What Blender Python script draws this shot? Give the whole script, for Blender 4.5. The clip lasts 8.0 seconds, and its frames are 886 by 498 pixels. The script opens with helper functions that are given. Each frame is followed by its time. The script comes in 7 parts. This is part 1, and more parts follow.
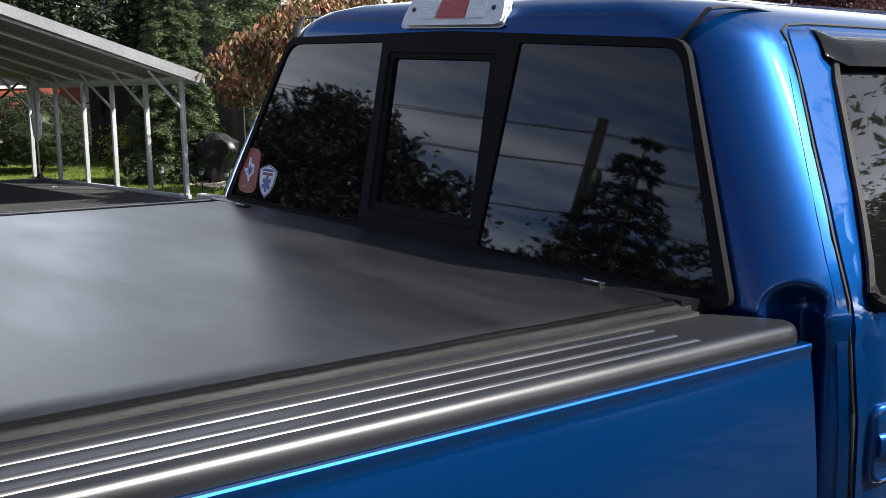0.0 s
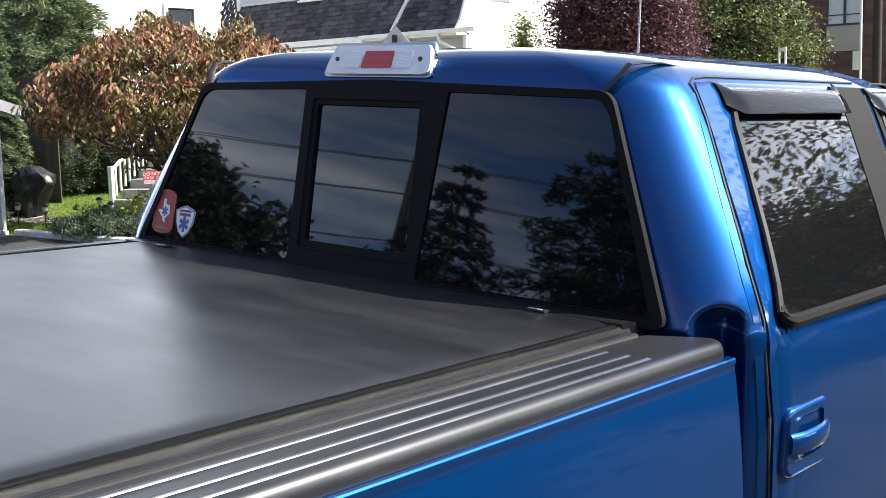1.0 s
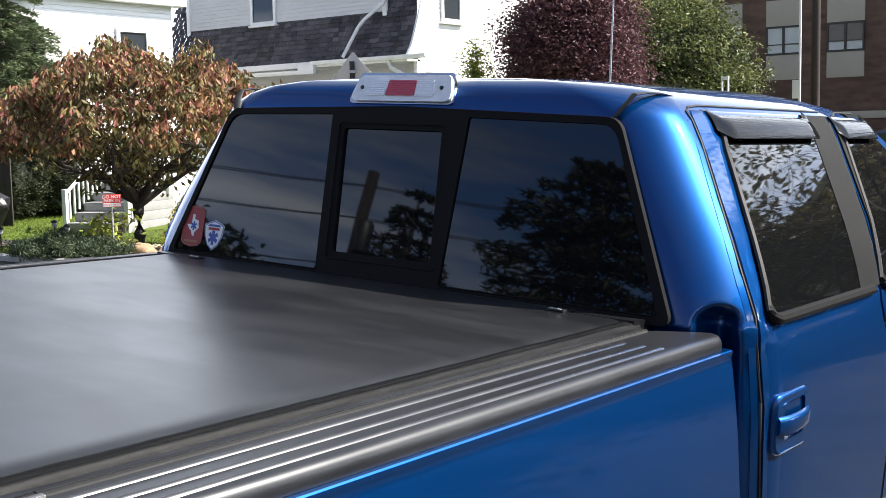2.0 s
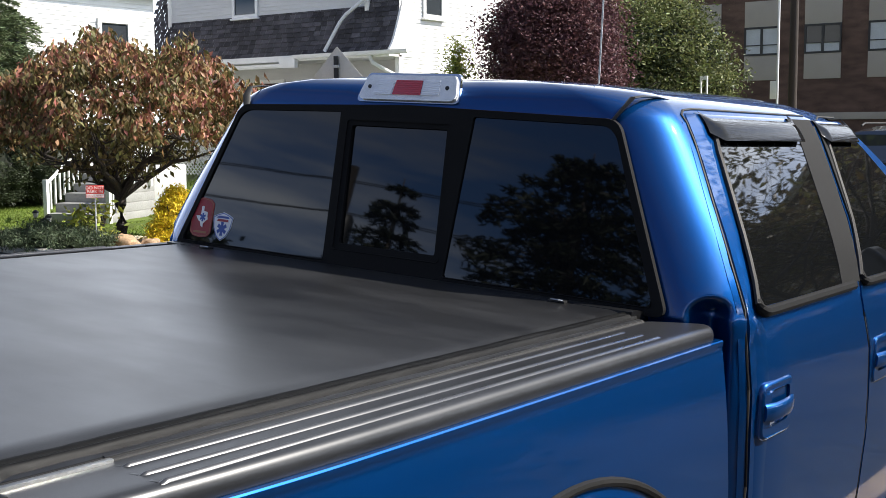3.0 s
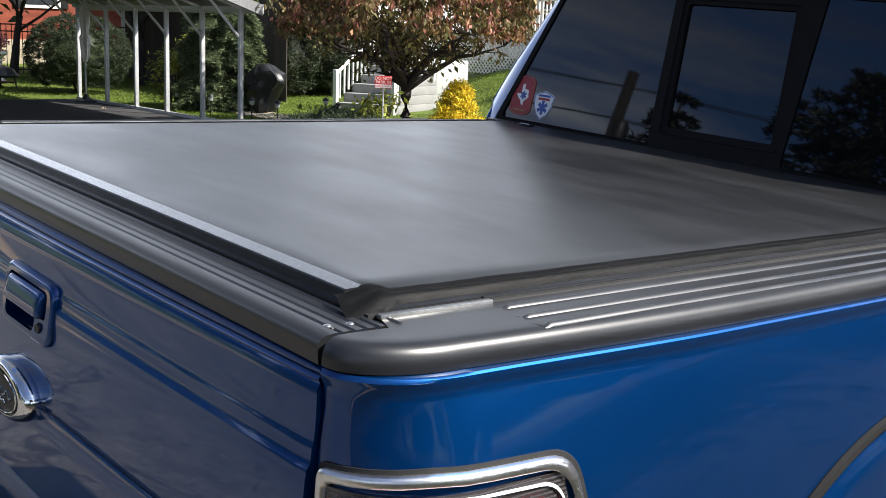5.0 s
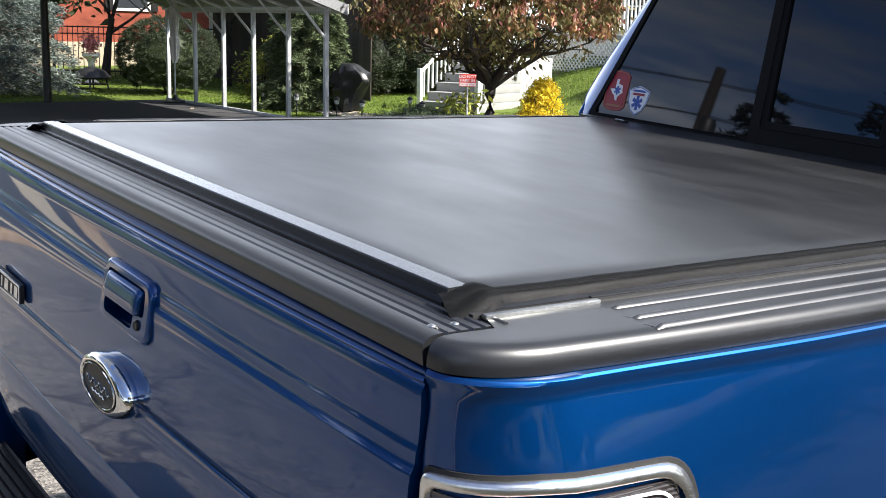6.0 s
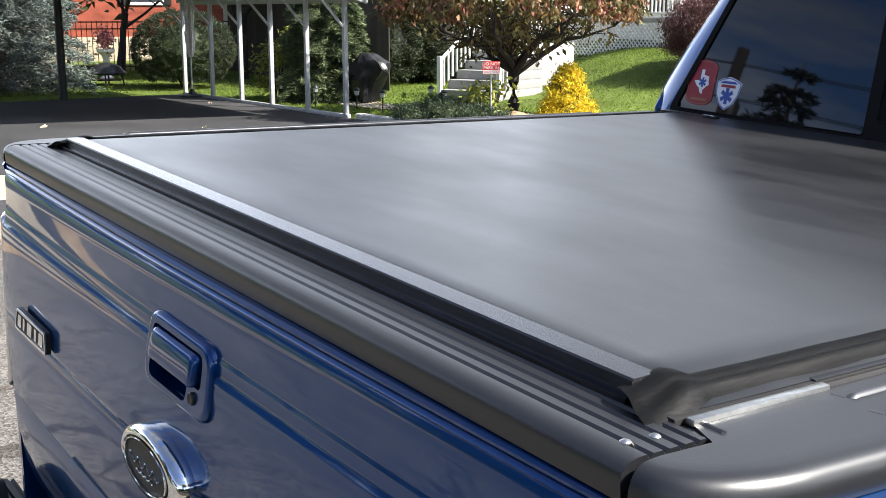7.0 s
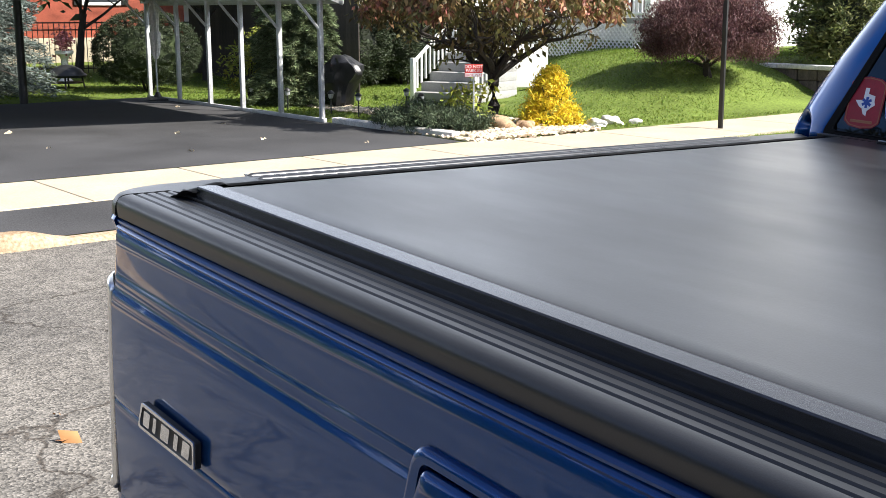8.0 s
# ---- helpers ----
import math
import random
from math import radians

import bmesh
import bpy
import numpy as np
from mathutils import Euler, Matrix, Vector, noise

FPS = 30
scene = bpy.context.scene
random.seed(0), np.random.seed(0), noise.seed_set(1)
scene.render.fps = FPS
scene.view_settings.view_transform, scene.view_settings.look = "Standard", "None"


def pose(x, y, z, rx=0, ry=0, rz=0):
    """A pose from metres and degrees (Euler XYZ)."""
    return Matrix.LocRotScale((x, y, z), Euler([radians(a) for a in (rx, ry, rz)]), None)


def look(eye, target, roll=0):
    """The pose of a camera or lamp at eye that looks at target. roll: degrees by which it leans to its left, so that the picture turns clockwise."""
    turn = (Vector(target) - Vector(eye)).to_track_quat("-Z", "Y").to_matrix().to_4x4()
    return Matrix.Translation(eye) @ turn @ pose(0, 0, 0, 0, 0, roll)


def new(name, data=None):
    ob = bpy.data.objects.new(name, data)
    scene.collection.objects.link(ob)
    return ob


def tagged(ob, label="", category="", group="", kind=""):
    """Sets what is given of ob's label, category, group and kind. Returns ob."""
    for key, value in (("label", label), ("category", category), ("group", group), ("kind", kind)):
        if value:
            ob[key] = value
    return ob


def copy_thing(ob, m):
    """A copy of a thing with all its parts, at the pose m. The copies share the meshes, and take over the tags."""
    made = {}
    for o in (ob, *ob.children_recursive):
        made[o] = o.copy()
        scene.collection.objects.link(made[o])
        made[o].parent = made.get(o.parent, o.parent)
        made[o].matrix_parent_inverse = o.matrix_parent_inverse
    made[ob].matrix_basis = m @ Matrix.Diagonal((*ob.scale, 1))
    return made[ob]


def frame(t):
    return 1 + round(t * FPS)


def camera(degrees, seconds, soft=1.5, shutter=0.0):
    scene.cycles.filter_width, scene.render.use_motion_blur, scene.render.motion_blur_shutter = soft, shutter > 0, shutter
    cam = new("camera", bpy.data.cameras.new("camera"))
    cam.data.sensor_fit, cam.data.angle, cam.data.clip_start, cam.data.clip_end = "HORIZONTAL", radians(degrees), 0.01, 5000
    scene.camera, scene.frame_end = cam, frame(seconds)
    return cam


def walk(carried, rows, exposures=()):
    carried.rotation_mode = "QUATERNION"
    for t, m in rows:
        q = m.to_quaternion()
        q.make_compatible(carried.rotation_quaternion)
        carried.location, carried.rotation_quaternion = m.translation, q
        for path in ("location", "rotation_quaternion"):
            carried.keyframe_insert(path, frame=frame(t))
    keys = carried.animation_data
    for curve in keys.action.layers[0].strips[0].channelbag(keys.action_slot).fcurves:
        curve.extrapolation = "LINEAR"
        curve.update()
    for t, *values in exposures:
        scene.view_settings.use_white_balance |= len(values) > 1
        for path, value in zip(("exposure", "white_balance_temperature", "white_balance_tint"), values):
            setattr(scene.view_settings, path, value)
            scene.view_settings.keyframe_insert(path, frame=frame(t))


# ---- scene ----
cam = camera(42.1, 8.0, soft=0.5, shutter=0.0)
PATH = [
    (0, look((1.9839, 0.2233, 1.7169), (0.4682, 1.4973, 1.4350), -1.26)),
    (0.2, look((1.9762, 0.1221, 1.7224), (0.4992, 1.4428, 1.4501), -2.11)),
    (0.5, look((1.9588, 0.0030, 1.7409), (0.5581, 1.4041, 1.4662), -0.41)),
    (0.7, look((1.9470, -0.0764, 1.7532), (0.6121, 1.3875, 1.4798), -1.09)),
    (1, look((1.9268, -0.0805, 1.7613), (0.6360, 1.4278, 1.5193), -1.49)),
    (1.2, look((1.9318, -0.1338, 1.7468), (0.6646, 1.4014, 1.5530), -1.50)),
    (2.5, look((1.9868, -0.5276, 1.7698), (0.7890, 1.0601, 1.5592), -0.72)),
    (3, look((1.9937, -0.5659, 1.7704), (0.8094, 1.0321, 1.5610), -0.36)),
    (3.5, look((1.9919, -0.6121, 1.7633), (0.8194, 0.9950, 1.5580), 0.13)),
    (3.8, look((1.9909, -0.6399, 1.7590), (0.8075, 0.9573, 1.5380), -0.30)),
    (4, look((1.9530, -0.6346, 1.7370), (0.7059, 0.9094, 1.4900), 0.50)),
    (4.1, look((1.9389, -0.6415, 1.7290), (0.6565, 0.8689, 1.4560), 0.90)),
    (4.2, look((1.9150, -0.6353, 1.7150), (0.5843, 0.8253, 1.4050), 0.80)),
    (4.3, look((1.9059, -0.6452, 1.7100), (0.5314, 0.7671, 1.3691), 1.50)),
    (4.5, look((1.8889, -0.6431, 1.7050), (0.4504, 0.6983, 1.3420), 1.50)),
    (4.7, look((1.8679, -0.6379, 1.6960), (0.4134, 0.6845, 1.3280), 2.00)),
    (5, look((1.8539, -0.6378, 1.6930), (0.3572, 0.6347, 1.3181), 2.00)),
    (6.5, look((1.6981, -0.6196, 1.6800), (0.0987, 0.5172, 1.2929), 0.80)),
    (7, look((1.4417, -0.5335, 1.6900), (-0.1556, 0.6001, 1.2860), -0.10)),
    (7.2, look((1.3388, -0.5297, 1.6970), (-0.2511, 0.6116, 1.2851), 0.30)),
    (7.5, look((1.1516, -0.5543, 1.6890), (-0.4326, 0.5963, 1.2810), 0.70)),
    (7.8, look((0.9551, -0.6087, 1.7100), (-0.6166, 0.5586, 1.3010), -0.20)),
    (8, look((0.8601, -0.6150, 1.7150), (-0.6876, 0.5853, 1.3100), -0.10)),
]
walk(cam, PATH, exposures=[(0.0, 1.0), (0.5, 1.4), (1.0, 1.55), (2.5, 1.15), (4.0, 0.95), (4.5, 0.95), (6.5, 1.5), (8.0, 1.4)])

# ---- light: sun ahead and to the side of the truck, bright sky with broken cloud, thicker towards the sun, over the houses and towards the horizon ----
SUN_DIR = Vector((1.50, 1.13, 1.79)).normalized()
world = bpy.data.worlds.new("world")
scene.world = world
world.use_nodes = True
wn, wl = world.node_tree.nodes, world.node_tree.links
wn.clear()
w_out = wn.new("ShaderNodeOutputWorld")
w_bg = wn.new("ShaderNodeBackground")
w_bg.inputs["Strength"].default_value = 0.085
w_sky = wn.new("ShaderNodeTexSky")
w_sky.sky_type = "NISHITA"
w_sky.sun_disc = False
w_sky.dust_density = 2.5
w_sky.sun_elevation = math.asin(SUN_DIR.z)
w_sky.sun_rotation = math.atan2(SUN_DIR.x, SUN_DIR.y)
w_co = wn.new("ShaderNodeTexCoord")
w_map = wn.new("ShaderNodeMapping")
w_map.inputs["Scale"].default_value = (1.0, 1.0, 7.0)
w_no = wn.new("ShaderNodeTexNoise")
w_no.inputs["Scale"].default_value = 1.6
w_no.inputs["Detail"].default_value = 7.0
w_no.inputs["Roughness"].default_value = 0.58
w_ramp = wn.new("ShaderNodeValToRGB")
w_ramp.color_ramp.elements[0].position = 0.40
w_ramp.color_ramp.elements[1].position = 0.60
w_mix = wn.new("ShaderNodeMix")
w_mix.data_type = "RGBA"
w_bw = wn.new("ShaderNodeRGBToBW")
w_grey = wn.new("ShaderNodeMath")
w_grey.operation = "MULTIPLY"
w_sep, w_low = wn.new("ShaderNodeSeparateXYZ"), wn.new("ShaderNodeMapRange")
w_low.interpolation_type = "SMOOTHSTEP"
w_low.inputs["From Min"].default_value, w_low.inputs["From Max"].default_value = 0.08, 0.46
w_low.inputs["To Min"].default_value, w_low.inputs["To Max"].default_value = 7.2, 1.15
wl.new(w_co.outputs["Generated"], w_sep.inputs["Vector"])
wl.new(w_sep.outputs["Z"], w_low.inputs["Value"])
w_dot, w_side, w_mul = wn.new("ShaderNodeVectorMath"), wn.new("ShaderNodeMapRange"), wn.new("ShaderNodeMath")
w_dot.operation, w_mul.operation = "DOT_PRODUCT", "MULTIPLY"
w_dot.inputs[1].default_value = (-0.68, 0.70, 0.20)
w_side.inputs["From Min"].default_value, w_side.inputs["From Max"].default_value = -0.5, 0.95
w_side.inputs["To Min"].default_value, w_side.inputs["To Max"].default_value = 0.27, 1.25
wl.new(w_co.outputs["Generated"], w_dot.inputs[0])
w_dots, w_max = wn.new("ShaderNodeVectorMath"), wn.new("ShaderNodeMath")
w_dots.operation, w_max.operation = "DOT_PRODUCT", "MAXIMUM"
w_dots.inputs[1].default_value = SUN_DIR * 0.75
wl.new(w_co.outputs["Generated"], w_dots.inputs[0])
wl.new(w_dot.outputs["Value"], w_max.inputs[0])
wl.new(w_dots.outputs["Value"], w_max.inputs[1])
wl.new(w_max.outputs[0], w_side.inputs["Value"])
wl.new(w_low.outputs["Result"], w_mul.inputs[0])
wl.new(w_side.outputs["Result"], w_mul.inputs[1])
wl.new(w_mul.outputs[0], w_grey.inputs[1])
wl.new(w_sky.outputs["Color"], w_bw.inputs["Color"])
wl.new(w_bw.outputs["Val"], w_grey.inputs[0])
w_tint = wn.new("ShaderNodeMix")
w_tint.data_type, w_tint.blend_type = "RGBA", "MULTIPLY"
w_tint.inputs["Factor"].default_value = 1.0
w_tint.inputs["B"].default_value = (0.91, 0.98, 1.10, 1)
wl.new(w_grey.outputs[0], w_tint.inputs["A"])
wl.new(w_tint.outputs["Result"], w_mix.inputs["B"])
wl.new(w_co.outputs["Generated"], w_map.inputs["Vector"])
wl.new(w_map.outputs["Vector"], w_no.inputs["Vector"])
wl.new(w_no.outputs["Fac"], w_ramp.inputs["Fac"])
w_thick, w_fac = wn.new("ShaderNodeMapRange"), wn.new("ShaderNodeMath")
w_thick.interpolation_type = "SMOOTHSTEP"
w_thick.inputs["From Min"].default_value, w_thick.inputs["From Max"].default_value = 0.45, 0.95
w_thick.inputs["To Min"].default_value, w_thick.inputs["To Max"].default_value = 0.0, 0.6
wl.new(w_max.outputs[0], w_thick.inputs["Value"])
w_fac.operation, w_fac.use_clamp = "ADD", True
wl.new(w_ramp.outputs["Color"], w_fac.inputs[0])
wl.new(w_thick.outputs["Result"], w_fac.inputs[1])
wl.new(w_fac.outputs[0], w_mix.inputs["Factor"])
w_deep = wn.new("ShaderNodeMix")
w_deep.data_type, w_deep.blend_type = "RGBA", "MULTIPLY"
w_deep.inputs["Factor"].default_value = 1.0
w_deep.inputs["B"].default_value = (0.52, 0.74, 1.14, 1)
wl.new(w_sky.outputs["Color"], w_deep.inputs["A"])
wl.new(w_deep.outputs["Result"], w_mix.inputs["A"])
wl.new(w_mix.outputs["Result"], w_bg.inputs["Color"])
wl.new(w_bg.outputs["Background"], w_out.inputs["Surface"])
sun = new("sun", bpy.data.lights.new("sun", "SUN"))
sun.data.energy, sun.data.angle, sun.data.color = 5.0, radians(0.53), (1.0, 0.94, 0.86)
sun.matrix_world = look(SUN_DIR * 40, (0, 0, 0))

from mathutils.geometry import tessellate_polygon

# ---- building helpers ----
def thing(name, label, category, group="", m=None, kind=""):
    ob = new(name)
    ob.empty_display_size = 0.1
    if m is not None:
        ob.matrix_world = m
    return tagged(ob, label, category, group, kind)


def mesh_of(name, bm, smooth=None):
    bmesh.ops.recalc_face_normals(bm, faces=bm.faces)
    me = bpy.data.meshes.new(name)
    bm.to_mesh(me)
    bm.free()
    if smooth:
        me.polygons.foreach_set("use_smooth", [True] * len(me.polygons))
        me.set_sharp_from_angle(angle=radians(smooth))
    return me


def part(name, bm, material, parent, label="", smooth=35):
    """One mesh object under a thing or a part."""
    me = bm if isinstance(bm, bpy.types.Mesh) else mesh_of(name, bm, smooth)
    if not len(me.materials):
        me.materials.append(material)
    ob = new(name, me)
    ob.parent = parent
    return tagged(ob, label)


def lone(name, bm, material, label, category="", kind="", group="", m=None, smooth=35):
    """A thing or a piece of the setting that is one mesh."""
    me = bm if isinstance(bm, bpy.types.Mesh) else mesh_of(name, bm, smooth)
    if not len(me.materials):
        me.materials.append(material)
    ob = new(name, me)
    if m is not None:
        ob.matrix_world = m
    return tagged(ob, label, category, group, kind)


def box(bm, x0, x1, y0, y1, z0, z1, bevel=0.0, seg=2):
    vs = [bm.verts.new((x, y, z)) for z in (z0, z1) for y in (y0, y1) for x in (x0, x1)]
    fs = [bm.faces.new([vs[i] for i in q]) for q in ((0, 2, 3, 1), (4, 5, 7, 6), (0, 1, 5, 4), (2, 6, 7, 3), (0, 4, 6, 2), (1, 3, 7, 5))]
    if bevel:
        es = list({e for f in fs for e in f.edges})
        bmesh.ops.bevel(bm, geom=es, offset=bevel, segments=seg, affect="EDGES", profile=0.6)
    return bm


def boxm(*a, **k):
    return box(bmesh.new(), *a, **k)


def frame_of(d):
    d = Vector(d).normalized()
    side = d.cross(Vector((0, 0, 1)))
    if side.length < 1e-3:
        side = Vector((1, 0, 0))
    side.normalize()
    return side, side.cross(d).normalized()


def tube(bm, pts, radii, n=8, caps=True, flat=1.0):
    """A tube through points; radii is one number or one for each point."""
    pts = [Vector(p) for p in pts]
    if not hasattr(radii, "__len__"):
        radii = [radii] * len(pts)
    rings = []
    for i, p in enumerate(pts):
        d = pts[min(i + 1, len(pts) - 1)] - pts[max(i - 1, 0)]
        a, b = frame_of(d)
        rings.append([bm.verts.new(p + radii[i] * (math.cos(t) * a + flat * math.sin(t) * b)) for t in (2 * math.pi * k / n for k in range(n))])
    for r, s in zip(rings, rings[1:]):
        for k in range(n):
            bm.faces.new((r[k], r[(k + 1) % n], s[(k + 1) % n], s[k]))
    if caps:
        bm.faces.new(rings[0][::-1])
        bm.faces.new(rings[-1])
    return bm


def loft(bm, rings, closed=False, cap0=False, cap1=False):
    vs = [[bm.verts.new(p) for p in r] for r in rings]
    n = len(vs[0])
    for a, b in zip(vs, vs[1:]):
        for k in range(n if closed else n - 1):
            try:
                bm.faces.new((a[k], a[(k + 1) % n], b[(k + 1) % n], b[k]))
            except ValueError:
                pass
    if cap0:
        bm.faces.new(vs[0][::-1])
    if cap1:
        bm.faces.new(vs[-1])
    return bm


def extrude_profile(prof, place0, place1, caps=True, steps=1):
    """prof: closed (a, b) loop; place0/1: functions that put (a, b) at both ends."""
    bm = bmesh.new()
    rings = []
    for i in range(steps + 1):
        f = i / steps
        rings.append([Vector(place0(a, b)).lerp(Vector(place1(a, b)), f) for a, b in prof])
    return loft(bm, rings, closed=True, cap0=caps, cap1=caps)


def arc(cx, cy, r, a0, a1, n, ry=None):
    ry = r if ry is None else ry
    return [(cx + r * math.cos(radians(a0 + (a1 - a0) * i / n)), cy + ry * math.sin(radians(a0 + (a1 - a0) * i / n))) for i in range(n + 1)]


def round_poly(pts, r, n=5):
    """A polygon with its corners rounded; r is one radius or one for each corner."""
    out = []
    k = len(pts)
    for i in range(k):
        p, a, b = Vector(pts[i]), Vector(pts[i - 1]), Vector(pts[(i + 1) % k])
        rr = r[i] if hasattr(r, "__len__") else r
        if rr <= 0:
            out.append(tuple(p))
            continue
        u, v = (a - p).normalized(), (b - p).normalized()
        ang = u.angle(v)
        cut = min(rr / math.tan(ang / 2), (a - p).length * 0.49, (b - p).length * 0.49)
        s, e = p + u * cut, p + v * cut
        for j in range(n + 1):
            f = j / n
            out.append(tuple((1 - f) ** 2 * s + 2 * f * (1 - f) * p + f * f * e))
    return out


def plate(loops, place, depth):
    """A flat or bent plate from an outline and its holes. place(a, b, h) puts a point at height h over the base surface."""
    bm = bmesh.new()
    flat = [[Vector((a, b, 0)) for a, b in lp] for lp in loops]
    tris = tessellate_polygon(flat)
    pts = [p for lp in loops for p in lp]
    top = [bm.verts.new(place(a, b, depth)) for a, b in pts]
    for t in tris:
        try:
            bm.faces.new([top[i] for i in t])
        except ValueError:
            pass
    low = [bm.verts.new(place(a, b, 0.0)) for a, b in pts]
    base = 0
    for lp in loops:
        n = len(lp)
        for i in range(n):
            a, b = base + i, base + (i + 1) % n
            bm.faces.new((top[a], top[b], low[b], low[a]))
        base += n
    return bm


def rows_patch(zs, left, right, place, h=0.004, ny=8, lip=0.012):
    """A bent panel: rows at heights zs from left(z) to right(z); place(a, z, h) lies h outside the base surface. Its rim turns inwards."""
    bm = bmesh.new()
    grid = []
    for z in zs:
        a0, a1 = left(z), right(z)
        grid.append([(a0 + (a1 - a0) * i / ny, z) for i in range(ny + 1)])
    vs = [[bm.verts.new(place(a, z, h)) for a, z in r] for r in grid]
    for r, s in zip(vs, vs[1:]):
        for i in range(ny):
            bm.faces.new((r[i], r[i + 1], s[i + 1], s[i]))
    rim = [(0, i) for i in range(ny)] + [(j, ny) for j in range(len(zs) - 1)] + [(len(zs) - 1, i) for i in range(ny, 0, -1)] + [(j, 0) for j in range(len(zs) - 1, 0, -1)]
    low = [bm.verts.new(place(*grid[j][i], h - lip)) for j, i in rim]
    for k in range(len(rim)):
        (a, b), (c, d) = rim[k], rim[(k + 1) % len(rim)]
        bm.faces.new((vs[a][b], vs[c][d], low[(k + 1) % len(rim)], low[k]))
    return bm


def table(pairs):
    """A piecewise straight function from (x, y) pairs."""
    xs, ys = zip(*sorted(pairs))
    return lambda v: float(np.interp(v, xs, ys))


def smooth01(v):
    v = min(max(v, 0.0), 1.0)
    return v * v * (3 - 2 * v)


def lathe(bm, prof, n=24, m=Matrix()):
    """prof: (radius, height) pairs turned round z, then put by m."""
    rings = [[m @ Vector((r * math.cos(2 * math.pi * k / n), r * math.sin(2 * math.pi * k / n), h)) for k in range(n)] for r, h in prof]
    return loft(bm, rings, closed=True, cap0=prof[0][0] > 1e-4, cap1=prof[-1][0] > 1e-4)


def blob(bm, c, r, rng, sub=2, rough=0.25, freq=1.5):
    """A rough stone or mound."""
    made = bmesh.ops.create_icosphere(bm, subdivisions=sub, radius=1.0)
    off = Vector((rng.random() * 50, rng.random() * 50, 0))
    for v in made["verts"]:
        k = 1 + rough * noise.noise(v.co * freq + off)
        v.co = Vector(c) + Vector((v.co.x * r[0], v.co.y * r[1], v.co.z * r[2])) * k
    return bm


def leaf_mesh(name, pos, size, rng, droop=0.3, aspect=0.45, normal=None, cup=0.0):
    """Many small leaves, each of two triangles folded at the midrib. pos: n x 3."""
    n = len(pos)
    d = rng.normal(size=(n, 3))
    d[:, 2] = d[:, 2] * 0.6 - droop * 2
    if normal is not None:
        d += normal
    d /= np.linalg.norm(d, axis=1)[:, None] + 1e-9
    q = rng.normal(size=(n, 3))
    s = np.cross(d, q)
    s /= np.linalg.norm(s, axis=1)[:, None] + 1e-9
    u = np.cross(s, d)
    ln = size * (0.6 + 0.8 * rng.random(n))[:, None]
    base, tip = pos - d * ln * 0.5, pos + d * ln * 0.5
    a = pos + s * ln * aspect * 0.5 + u * ln * 0.12 - d * ln * 0.05
    b = pos - s * ln * aspect * 0.5 + u * ln * 0.12 - d * ln * 0.05
    co = np.stack([base, a, tip, b], 1).reshape(-1, 3)
    i = np.arange(n)[:, None] * 4
    tri = np.concatenate([i + [0, 1, 2], i + [0, 2, 3]], 1).reshape(-1, 3)
    me = bpy.data.meshes.new(name)
    me.vertices.add(len(co))
    me.vertices.foreach_set("co", co.ravel())
    me.loops.add(len(tri) * 3)
    me.loops.foreach_set("vertex_index", tri.ravel())
    me.polygons.add(len(tri))
    me.polygons.foreach_set("loop_start", np.arange(len(tri)) * 3)
    me.update()
    me.validate()
    return me


# ---- materials ----
def nodes_of(name):
    m = bpy.data.materials.new(name)
    m.use_nodes = True
    nt = m.node_tree
    return m, nt.nodes, nt.links, nt.nodes["Principled BSDF"]


